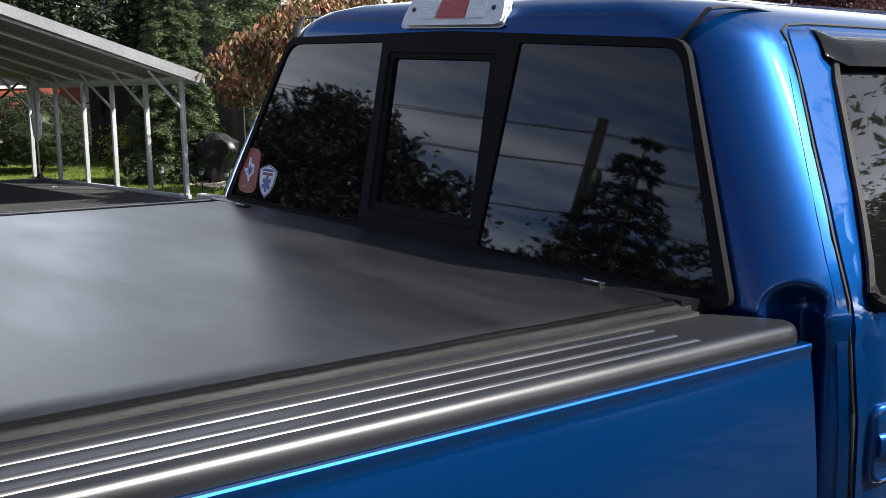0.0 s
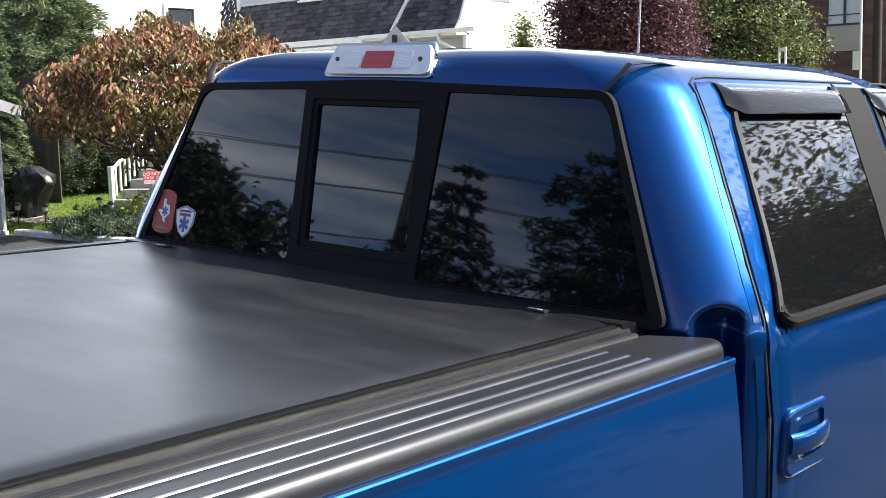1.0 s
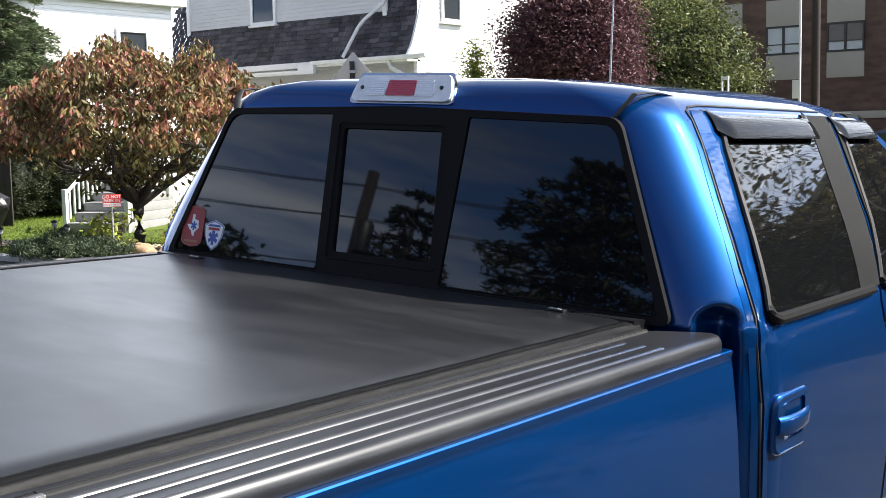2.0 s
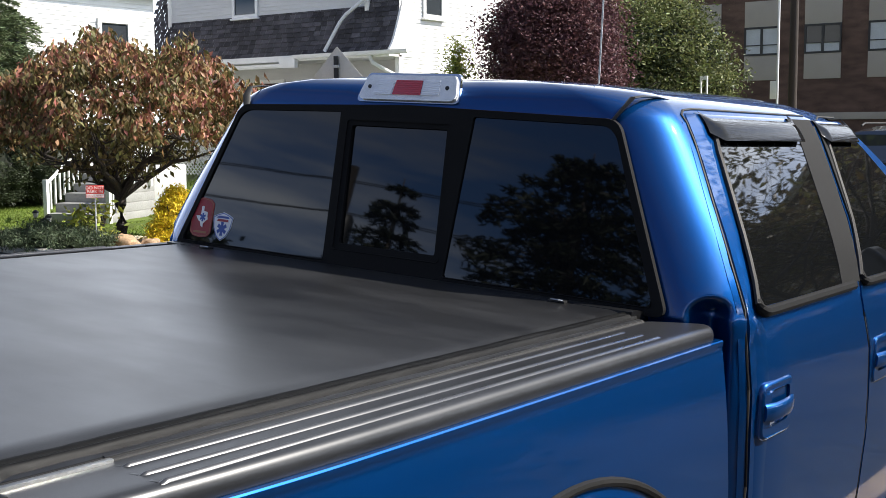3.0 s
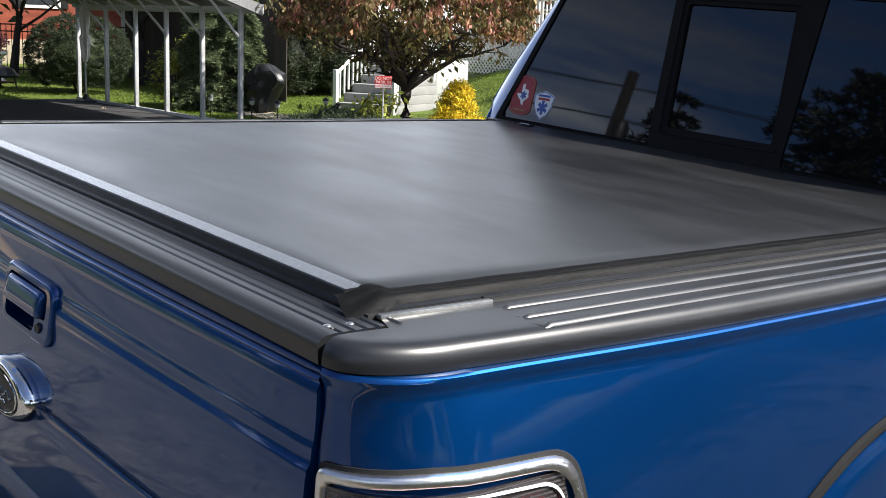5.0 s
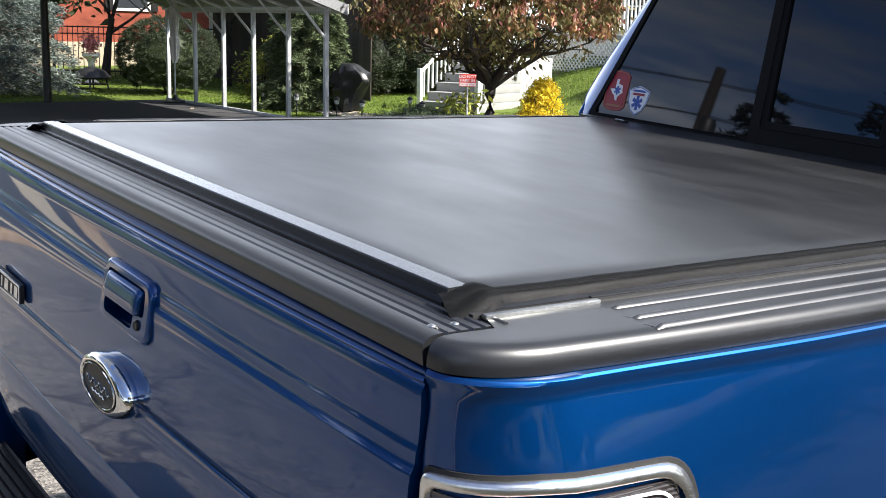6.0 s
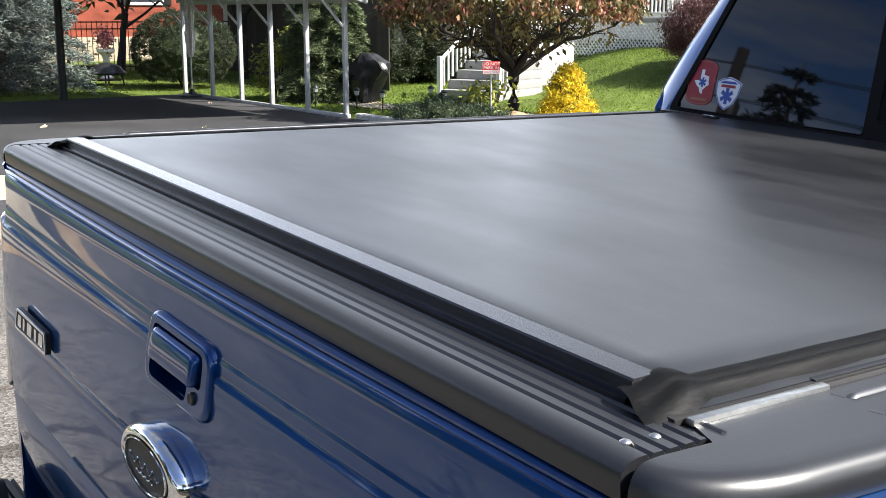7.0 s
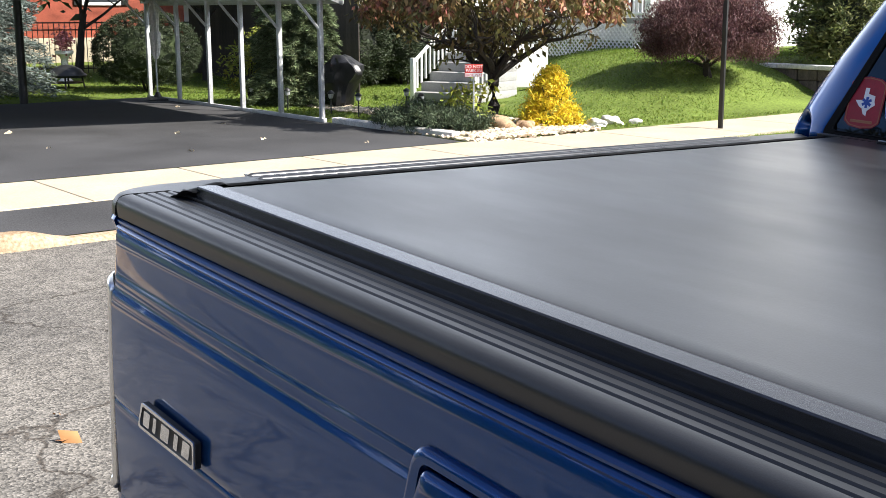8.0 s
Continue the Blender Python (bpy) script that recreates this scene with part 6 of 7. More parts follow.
shrub("clipped_yew", "large rounded dark green clipped yew", (-21.3, 9.05, 0.13), (0.98, 1.05, 1.62), LEAF_DARK, G, n=60000, size=0.034, lumps=900, clump=0.030, droop=-0.2, aspect=0.4, shell=0.93, dark=LEAF_DARK)
for x, y, z, r in ((-20.2, 11.2, 0.75, 0.55), (-19.3, 11.8, 0.9, 0.45)):
    shrub("cloud_shrub", "yellow-green clipped shrub with a bare stem", (x, y, 0.25), (r, r, 1.15), LEAF_LIME, G, n=3800, size=0.06, lumps=50, clump=0.07, droop=-0.1, shell=0.8)
shrub("lime_shrub", "small yellow-green leafy shrub behind the carport", (-17.5, 9.25, 0.15), (0.33, 0.33, 0.95), LEAF_LIME, G, n=900, size=0.09, lumps=24, clump=0.10, droop=0.0)
for x, y, h, r in ((-32, 8, 4.8, 2.8), (-36, 3, 5.2, 3.2), (-30, 3, 4.2, 2.4)):
    tree("background_tree", "dark leafy tree far behind the gardens", (x, y, 0.2), h, (0, 0, h * 0.62), (r, r, h * 0.36), LEAF_DARK if x < -29 else LEAF_GREEN, BARK, G, n=11000, size=0.30, lumps=110, clump=0.4, droop=0.2, r0=0.2, group="background trees")

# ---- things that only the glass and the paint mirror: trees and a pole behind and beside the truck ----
# the trees behind carry their unlit look in a near-black leaf colour
spruce("dark_spruce", "tall dark spruce across the road behind the truck", (-12.4, -13.0, 0.1), 7.35, 2.9, LEAF_SHADE, G, whorls=22, per=11, n_leaf=130, size=0.20, taper=0.7, wide=0.12, aspect=0.24, group="spruces behind")
spruce("dark_spruce", "tall dark spruce across the road behind the truck", (-7.6, -12.0, 0.1), 7.5, 4.2, LEAF_SHADE, G, whorls=17, per=12, n_leaf=240, size=0.22, droop=0.16, taper=0.62, aspect=0.22, wide=0.11, group="spruces behind")
tree("roadside_tree", "leafy dark tree across the road behind the truck", (-17.0, -9.3, 0.1), 6.5, (0, 0, 4.4), (1.75, 1.75, 2.0), LEAF_SHADE, BARK, G, n=15000, size=0.15, lumps=120, clump=0.20, droop=0.2, r0=0.16, group="roadside trees")
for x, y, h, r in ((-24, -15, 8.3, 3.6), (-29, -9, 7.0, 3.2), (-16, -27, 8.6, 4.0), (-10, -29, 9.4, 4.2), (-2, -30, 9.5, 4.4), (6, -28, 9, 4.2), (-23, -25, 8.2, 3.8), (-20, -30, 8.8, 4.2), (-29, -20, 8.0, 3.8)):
    tree("roadside_tree", "dark leafy tree behind the truck", (x, y, 0.1), h, (0, 0, h * 0.58), (r, r, h * 0.40), LEAF_SHADE, BARK, G, n=8000, size=0.34, lumps=100, clump=0.42, droop=0.2, r0=0.2, group="roadside trees")
for x, y, h, r in ((12.6, 3.5, 8.0, 3.0), (13.4, 9.0, 8.5, 3.2), (10.6, 15.5, 8.0, 3.0), (9.6, 21, 8.5, 3.2), (11.5, -4, 8.0, 3.0), (9.2, 27, 8, 3.0), (5.6, 15.5, 8.4, 2.7), (5.8, 23.5, 9.5, 3.2), (5.4, 32, 10, 3.4)):
    leaves = 900 if x < 6 else 15000
    tree("shade_tree", "half bare spreading tree beside the road", (x, y, 0.1), h, (0, 0, h * 0.74), (r, r, h * 0.24), LEAF_OLIVE, BARK, G, n=leaves, size=0.20, lumps=260, clump=0.45, droop=0.3, r0=0.28, fork=0.28, spread=1.0, levels=4, group="shade trees")
# unseen hedge row, added to keep bright low sky off the side paint
for k in range(9):
    y = -16 + 5 * k
    shrub("hedge_shrub", "unseen evergreen hedge added to darken the truck's side", (9.6 + 0.4 * (k % 2), y, 0.08), (1.5, 2.8, 3.0), LEAF_DARK, G, n=7000, size=0.16, lumps=70, clump=0.18, dark=LEAF_DARK)


def utility_pole(x, y, h, r, label, arms=True, ang=0.0):
    t = thing("utility_pole", label, "utility pole", m=Matrix.Translation((x, y, 0)) @ Matrix.Rotation(ang, 4, "Z"))
    part("pole", tube(bmesh.new(), [(0, 0, -0.3), (0, 0, h * 0.5), (0, 0, h)], [r, r * 0.9, r * 0.75], 12), POLE_WOOD, t)
    if arms:
        for z in (h - 0.5,):
            a = part("crossarm", boxm(-1.1, 1.1, -0.06, 0.06, z - 0.07, z + 0.07, bevel=0.01), POLE_WOOD, t)
            for x2 in (-1.0, -0.45, 0.45, 1.0):
                part("insulator", lathe(bmesh.new(), [(0.03, 0), (0.05, 0.03), (0.03, 0.06), (0.05, 0.09), (0.02, 0.13)], 10, Matrix.Translation((x2, 0, z + 0.07))), GALV, a)
    return t


up = utility_pole(-18.0, -17.5, 9.5, 0.20, "dark wooden utility pole with a transformer behind the truck", arms=False, ang=0.5)
part("transformer", lathe(bmesh.new(), [(0.0, 7.2), (0.20, 7.2), (0.22, 7.25), (0.22, 7.95), (0.16, 8.05), (0.0, 8.08)], 14, Matrix.Translation((0.48, 0, 0))), BLACK_METAL, up, "grey can transformer")
part("bracket", tube(bmesh.new(), [(0, 0, 7.6), (0.48, 0, 7.6)], 0.04, 6), BLACK_METAL, up)
utility_pole(-9.55, 31.6, 11.0, 0.13, "brown wooden utility pole by the brick building", arms=False)
for z, sag in ((9.1, 0.5), (8.2, 0.6), (6.9, 0.7)):
    for off in (-0.9, 0.9):
        a, b = Vector((-18.0 + off * 0.2, -17.5, z)), Vector((24 + off, -31, z + 0.5))
        pts = [a.lerp(b, k / 16) - Vector((0, 0, sag * 4 * (k / 16) * (1 - k / 16))) for k in range(17)]
        lone("power_line", tube(bmesh.new(), pts, 0.014, 5), BLACK_METAL, "sagging black overhead power line", "cable", group="power lines")
        a2, b2 = Vector((-18.0 + off * 0.2, -17.5, z)), Vector((-44 + off, -6, z + 0.4))
        pts = [a2.lerp(b2, k / 16) - Vector((0, 0, sag * 4 * (k / 16) * (1 - k / 16))) for k in range(17)]
        lone("power_line", tube(bmesh.new(), pts, 0.014, 5), BLACK_METAL, "sagging black overhead power line", "cable", group="power lines")

# ---- carport ----
carport = thing("carport", "grey galvanised steel carport with slim posts beside the drive", "carport", m=Matrix.Translation((0, 0, 0)))
PX = [-13.50, -14.68, -15.90, -17.05, -18.25, -19.50]
EAVE_Z, RIDGE_Z, RIDGE_Y, EAVE_Y = 1.93, 2.92, 5.45, 8.36
for yy, sgn in ((8.30, 1), (2.60, -1)):
    part("base_rail", boxm(-19.6, -13.42, yy - 0.03, yy + 0.03, 0.13, 0.19, bevel=0.005), GALV, carport)
    part("eave_beam", boxm(-19.7, -13.40, yy - 0.03, yy + 0.03, 1.86, 1.92, bevel=0.005), GALV, carport)
    for x in PX:
        p = part("post", boxm(x - 0.033, x + 0.033, yy - 0.033, yy + 0.033, 0.14, 1.90, bevel=0.006), GALV, carport, "slim square steel post")
        part("brace", tube(bmesh.new(), [(x, yy - 0.01 * sgn, 1.45), (x, yy - 0.52 * sgn, 2.02)], 0.022, 6), GALV, p)
        part("rafter", tube(bmesh.new(), [(x, yy, 1.90), (x, RIDGE_Y, RIDGE_Z - 0.10)], 0.03, 6), GALV, p)
for sgn in (1, -1):
    def roof_y(f):
        return RIDGE_Y + sgn * (EAVE_Y + 0.16 - RIDGE_Y) * f
    def roof_z(f):
        return RIDGE_Z + (EAVE_Z - 0.03 - RIDGE_Z) * f
    bm = bmesh.new()
    xs = steps(-19.85, -13.30, 0.055)
    for h in (0.0, 0.03):
        loft(bm, [[(x, roof_y(f), roof_z(f) + h + (0.012 if (i // 2) % 2 else 0.0)) for i, x in enumerate(xs)] for f in (0, 0.25, 0.5, 0.75, 1.0)])
    sheetob = part("roof_sheet", bm, GALV_SHADE, carport, "corrugated metal roof sheet", smooth=None)
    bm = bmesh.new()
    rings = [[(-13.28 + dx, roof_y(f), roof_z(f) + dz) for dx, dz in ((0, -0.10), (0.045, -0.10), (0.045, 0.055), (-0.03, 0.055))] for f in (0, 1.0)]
    part("rake_trim", loft(bm, rings, closed=True, cap0=True, cap1=True), GALV_SHADE, carport, "grey folded rake trim")
    part("eave_trim", boxm(-19.85, -13.25, min(roof_y(1), roof_y(1) + 0.03 * sgn), max(roof_y(1), roof_y(1) + 0.03 * sgn), EAVE_Z - 0.11, EAVE_Z + 0.03, bevel=0.004), GALV, carport)

# ---- garden things ----
sign = thing("parking_sign", "small red and white notice on a thin grey stake", "sign", m=Matrix.Translation((-11.0, 9.10, 0.10)) @ Matrix.Rotation(radians(50), 4, "Z"))
SW, SH = 0.118, 0.085
part("stake", tube(bmesh.new(), [(0, 0.012, -0.15), (0, 0.012, 0.93)], 0.010, 6), GALV, sign)
panel = part("panel", boxm(-SW, SW, -0.003, 0.003, 0.76, 0.76 + 2 * SH, bevel=0.001), SIGN_RED, sign, "red notice with white lettering")
def lettering(text, size, x, z, parent, mat, y=-0.0042, width=None):
    cu = bpy.data.curves.new("lettering", "FONT")
    cu.body, cu.size, cu.align_x, cu.extrude = text, size, "CENTER", 0.0006
    tmp = new("lettering_source", cu)
    bpy.context.view_layer.update()
    me = bpy.data.meshes.new_from_object(tmp.evaluated_get(bpy.context.evaluated_depsgraph_get()))
    bpy.data.objects.remove(tmp)
    ob = part("lettering", me, mat, parent)
    ob.matrix_local = Matrix.Translation((x, y, z)) @ Matrix.Rotation(radians(90), 4, "X")
    return ob
lettering("DO NOT", 0.060, 0, 0.877, panel, SIGN_WHITE)
lettering("PARK IN", 0.056, 0, 0.826, panel, SIGN_WHITE)
part("white_band", boxm(-SW + 0.004, SW - 0.004, -0.0048, -0.003, 0.766, 0.812), SIGN_WHITE, panel)
lettering("DRIVE WAY", 0.044, 0, 0.774, panel, SIGN_RED, y=-0.0056)

post = thing("street_sign", "back of a diamond road sign on a dark post", "road sign", m=Matrix.Translation((-9.35, 12.15, 0.10)) @ Matrix.Rotation(radians(6), 4, "Z"))
part("post", boxm(-0.032, 0.032, -0.02, 0.02, -0.3, 2.72, bevel=0.006), BLACK_METAL, post, "dark steel sign post")
part("plate", plate([round_poly([(0, 1.94), (0.46, 2.40), (0, 2.86), (-0.46, 2.40)], 0.03, 4)], lambda a, b, h: (a, 0.024 + h, b), 0.004), SIGN_BACK, post, "bare aluminium diamond plate")
part("clamp", boxm(-0.05, 0.05, -0.026, 0.024, 2.55, 2.59, bevel=0.004), GALV, post)

lamp = thing("path_light", "small black solar path light on a stake", "path light", group="path lights", m=Matrix.Translation((-12.75, 9.5, 0.13)))
part("stake", tube(bmesh.new(), [(0, 0, -0.1), (0, 0, 0.24)], 0.010, 6), BLACK_METAL, lamp)
part("lantern", lathe(bmesh.new(), [(0.022, 0.24), (0.036, 0.25), (0.045, 0.31), (0.036, 0.32)], 10), GALV, lamp)
part("cap", lathe(bmesh.new(), [(0.058, 0.315), (0.052, 0.335), (0.018, 0.365), (0.0, 0.37)], 12), BLACK_METAL, lamp)
for x, y in ((-13.3, 9.95), (-13.9, 9.2), (-14.6, 9.15), (-15.6, 8.95), (-13.0, 10.6), (-16.7, 8.9), (-14.3, 10.4)):
    copy_thing(lamp, Matrix.Translation((x, y, lawn_z(x, y))))

bm = bmesh.new()
rings = []
for z, w, d, o in ((0.03, 0.20, 0.22, -0.06), (0.12, 0.24, 0.24, -0.06), (0.30, 0.26, 0.26, -0.04), (0.50, 0.30, 0.28, 0.0), (0.62, 0.36, 0.30, 0.04), (0.72, 0.38, 0.30, 0.06), (0.82, 0.34, 0.29, 0.04), (0.90, 0.27, 0.26, 0.0), (0.98, 0.18, 0.20, -0.05), (1.03, 0.10, 0.10, -0.08)):
    ring = []
    for k in range(20):
        a = 6.283 * k / 20
        r = 1 + 0.13 * math.sin(3 * a + z * 6) + 0.09 * math.sin(7 * a + z * 3) + 0.30 * noise.noise(Vector((math.cos(a) * 2.5, math.sin(a) * 2.5, z * 5))) + 0.16 * noise.noise(Vector((math.cos(a) * 6, math.sin(a) * 6, z * 11)))
        ring.append((o + w * r * math.cos(a), d * r * math.sin(a), z + 0.03 * noise.noise(Vector((a, z * 3, 5)))))
    rings.append(ring)
lone("covered_grill", loft(bm, rings, closed=True, cap0=True, cap1=True), COVER_CLOTH, "barbecue under a wrinkled shiny black cover on the lawn", "barbecue", m=pose(-15.55, 10.0, 0.12, 0, 0, 40) @ Matrix.Scale(0.85, 4))
binth = thing("trash_bin", "tall dark grey wheeled bin behind the carport", "bin", m=pose(-17.7, 9.7, 0.13, 0, 0, 30) @ Matrix.Scale(0.75, 4))
part("body", loft(bmesh.new(), [[(-w, -w, z), (w, -w, z), (w, w, z), (-w, w, z)] for z, w in ((0.03, 0.21), (0.9, 0.27), (0.93, 0.29), (0.95, 0.29))], closed=True, cap0=True, cap1=True), BIN_GREY, binth)
part("lid", boxm(-0.30, 0.30, -0.32, 0.30, 0.95, 1.0, bevel=0.02), BIN_GREY, binth)
for x in (-0.18, 0.18):
    part("wheel", tube(bmesh.new(), [(x - 0.03, 0.24, 0.09), (x + 0.03, 0.24, 0.09)], 0.09, 14), RUBBER, binth)
umb = thing("folded_umbrella", "closed pale grey patio umbrella on a pole", "umbrella", m=Matrix.Translation((-18.85, 8.15, 0.13)))
part("pole", tube(bmesh.new(), [(0, 0, 0), (0, 0, 2.0)], 0.016, 8), GALV, umb)
bm = bmesh.new()
rings = [[((r * (1 + 0.35 * math.cos(5 * a))) * math.cos(a), (r * (1 + 0.35 * math.cos(5 * a))) * math.sin(a), z) for a in (6.283 * k / 30 for k in range(30))] for z, r in ((0.75, 0.03), (0.85, 0.06), (1.2, 0.085), (1.25, 0.055), (1.6, 0.08), (1.95, 0.03))]
part("canopy", loft(bm, rings, closed=True, cap0=True, cap1=True), PALE_ROCK, umb, "folded pale fabric canopy")
part("foot", lathe(bmesh.new(), [(0.22, 0), (0.22, 0.04), (0.08, 0.07), (0.03, 0.16)], 18), BLACK_METAL, umb)
lone("lamp_post", tube(bmesh.new(), [(-19.55, 5.98, 0.0), (-19.55, 5.98, 4.6)], [0.075, 0.06], 12), BLACK_METAL, "plain black metal pole at the end of the driveway", "pole")
fp = thing("garden_bench", "low black metal fire pit table on the lawn", "fire pit", m=pose(-22.85, 7.95, 0.13, 0, 0, 20))
part("bowl", lathe(bmesh.new(), [(0.40, 0.26), (0.42, 0.30), (0.36, 0.34), (0.30, 0.42), (0.14, 0.50), (0.0, 0.52)], 20), BLACK_METAL, fp, "domed mesh lid")
for k in range(4):
    a = radians(45 + 90 * k)
    part("leg", tube(bmesh.new(), [(0.30 * math.cos(a), 0.30 * math.sin(a), 0.28), (0.36 * math.cos(a), 0.36 * math.sin(a), 0.0)], 0.018, 6), BLACK_METAL, fp)
part("shelf", lathe(bmesh.new(), [(0.33, 0.14), (0.33, 0.16), (0.0, 0.16)], 20), BLACK_METAL, fp)
pl_ = thing("flower_stand", "pink flowers in a tall pale stone planter", "planter", m=Matrix.Translation((-24.7, 8.6, 0.15)))
part("pedestal", lathe(bmesh.new(), [(0.16, 0), (0.16, 0.06), (0.09, 0.12), (0.07, 0.5), (0.10, 0.58), (0.20, 0.66), (0.20, 0.72), (0.0, 0.70)], 16), PALE_ROCK, pl_)
tagged(part("blossom", leaf_mesh("blossom", np.array([0, 0, 0.92]) + G.normal(size=(420, 3)) * [0.10, 0.10, 0.13], 0.07, G, 0.0, 0.8), PINK, pl_, "mass of pink blossoms"), kind="stuff")
for c, r, mt in (((-11.05, 9.62, 0.20), (0.24, 0.17, 0.13), BOULDER), ((-10.82, 9.85, 0.17), (0.15, 0.13, 0.10), BOULDER), ((-10.62, 11.0, 0.15), (0.17, 0.12, 0.08), PALE_ROCK), ((-10.72, 11.45, 0.15), (0.20, 0.13, 0.09), PALE_ROCK), ((-10.55, 11.75, 0.14), (0.10, 0.09, 0.06), PALE_ROCK)):
    lone("boulder", blob(bmesh.new(), (0, 0, 0), r, random, 3, 0.5, 1.3), mt, "rough boulder at the edge of the lawn", "rock", group="boulders", m=Matrix.Translation(c))
for k in range(16):
    x, y = G.uniform(-6.5, -2.2), G.uniform(-0.5, 5)
    if k == 0:
        x, y = -3.47, 0.84
    sz = 0.10 if k == 0 else 0.035
    lone("fallen_leaf", leaf_mesh("fallen_leaf", np.array([[0.0, 0, 0.012], [0.03 * sz / 0.1, 0.02, 0.014]]), sz, G, 0.0, 0.6), FALLEN, "dry brown fallen leaf on the asphalt", "leaf", group="fallen leaves", m=Matrix.Translation((x, y, road_z(x, y))))
for x, y in ((-14.73, 4.16), (-12.71, 4.00), (-12.02, 6.49), (-17.2, 7.75), (-11.4, 5.2), (-13.3, 5.9), (-15.6, 3.3), (-10.9, 7.3), (-14.1, 7.0)):
    lone("fallen_leaf", leaf_mesh("fallen_leaf", np.array([[0.0, 0, 0.012], [0.02, 0.03, 0.018]]), 0.06, G, 0.0, 0.7), FALLEN_PALE, "pale dry fallen leaf on the black driveway", "leaf", group="leaves on the driveway", m=Matrix.Translation((x, y, 0.122 + 0.0025 * (-10 - x))))

# ---- fence and brick house at the back of the garden ----
fence = thing("metal_fence", "black metal picket fence at the back of the garden", "fence", m=Matrix.Translation((0, 0, 0)))
FA, FB = Vector((-28.4, 6.4, 0)), Vector((-25.3, 15.5, 0))
for z in (0.35, 1.45, 1.28):
    part("rail", tube(bmesh.new(), [FA + Vector((0, 0, z)), FB + Vector((0, 0, z))], 0.018, 6), BLACK_METAL, fence)
pk = mesh_of("picket", tube(bmesh.new(), [(0, 0, 0.15), (0, 0, 1.48)], 0.011, 5))
pk.materials.append(BLACK_METAL)
for k in range(78):
    part("picket", pk, BLACK_METAL, fence).location = FA.lerp(FB, k / 77)
ps = mesh_of("post", boxm(-0.03, 0.03, -0.03, 0.03, 0, 1.58, bevel=0.006))
ps.materials.append(BLACK_METAL)
for k in range(5):
    part("post", ps, BLACK_METAL, fence).location = FA.lerp(FB, k / 4)
bh = thing("brick_house", "red brick house with white trim beyond the fence", "house", m=Matrix.Translation((-37.5, 11.0, 0.2)))
part("wall", boxm(-4, 4, -6.5, 6.5, 0, 4.2, bevel=0.01), BRICK_RED, bh, "red brick wall")
part("plinth", boxm(-4.04, 4.05, -6.55, 6.55, 0, 0.75, bevel=0.01), CONCRETE, bh)
part("roof", loft(bmesh.new(), [[(-4.4, y, 4.2), (0, y, 6.4), (4.4, y, 4.2)] for y in (-6.9, 6.9)]), SHINGLE, bh)
for y in (-2.4, 2.0):
    w = part("window", boxm(4.0, 4.06, y - 0.6, y + 0.6, 1.7, 3.0, bevel=0.01), TRIM_W, bh)
    part("pane", boxm(4.055, 4.07, y - 0.5, y + 0.5, 1.8, 2.9), WINDOW_GLASS, w)
    for sy in (-0.85, 0.62):
        part("shutter", boxm(4.0, 4.05, y + sy, y + sy + 0.23, 1.7, 3.0, bevel=0.01), BLACK_METAL, w)
wf = thing("wood_fence", "weathered dark wooden board fence behind the carport", "fence", m=Matrix.Translation((0, 0, 0)))
bd = mesh_of("board", boxm(-0.075, 0.075, -0.012, 0.012, 0, 2.5, bevel=0.004, seg=1))
bd.materials.append(WOOD_FENCE)
WA, WB = Vector((-25.9, 12.25, 0.1)), Vector((-18.2, 12.05, 0.1))
for k in range(52):
    part("board", bd, WOOD_FENCE, wf).location = WA.lerp(WB, k / 51)
shelf = thing("plant_ladder", "white wooden ladder shelf with red pots", "plant stand", m=pose(-19.0, 10.7, 0.2, 0, 0, 35))
for x in (-0.22, 0.22):
    part("side_rail", tube(bmesh.new(), [(x, 0.25, 0), (x, 0, 1.75)], 0.02, 6), TRIM_W, shelf)
for k in range(6):
    z = 0.2 + 0.28 * k
    part("shelf", boxm(-0.25, 0.25, -0.02 + 0.25 * (1 - z / 1.75) - 0.08, 0.08 + 0.25 * (1 - z / 1.75), z, z + 0.02, bevel=0.004), TRIM_W, shelf)
for k in (3, 5):
    part("pot", lathe(bmesh.new(), [(0.05, 0), (0.07, 0.10), (0.0, 0.10)], 12, Matrix.Translation((0.08, 0.02, 0.22 + 0.28 * k))), SIGN_RED, shelf, "red pot")

# ---- frame house, its shaded siding coloured grey, with a shingled lower roof ----
def siding(bm, a, b, z0, z1, out, lap=0.105):
    """Lapped boards between plan points a and b; out is the outward normal."""
    a, b, out = Vector((*a, 0)), Vector((*b, 0)), Vector((*out, 0)).normalized()
    n = max(1, round((z1 - z0) / lap))
    h = (z1 - z0) / n
    for k in range(n):
        z = z0 + k * h
        q = [a + out * 0.020 + Vector((0, 0, z)), b + out * 0.020 + Vector((0, 0, z)), b + out * 0.003 + Vector((0, 0, z + h)), a + out * 0.003 + Vector((0, 0, z + h)), a + Vector((0, 0, z)), b + Vector((0, 0, z))]
        v = [bm.verts.new(p) for p in q]
        bm.faces.new((v[0], v[1], v[2], v[3]))
        bm.faces.new((v[4], v[5], v[1], v[0]))
    return bm


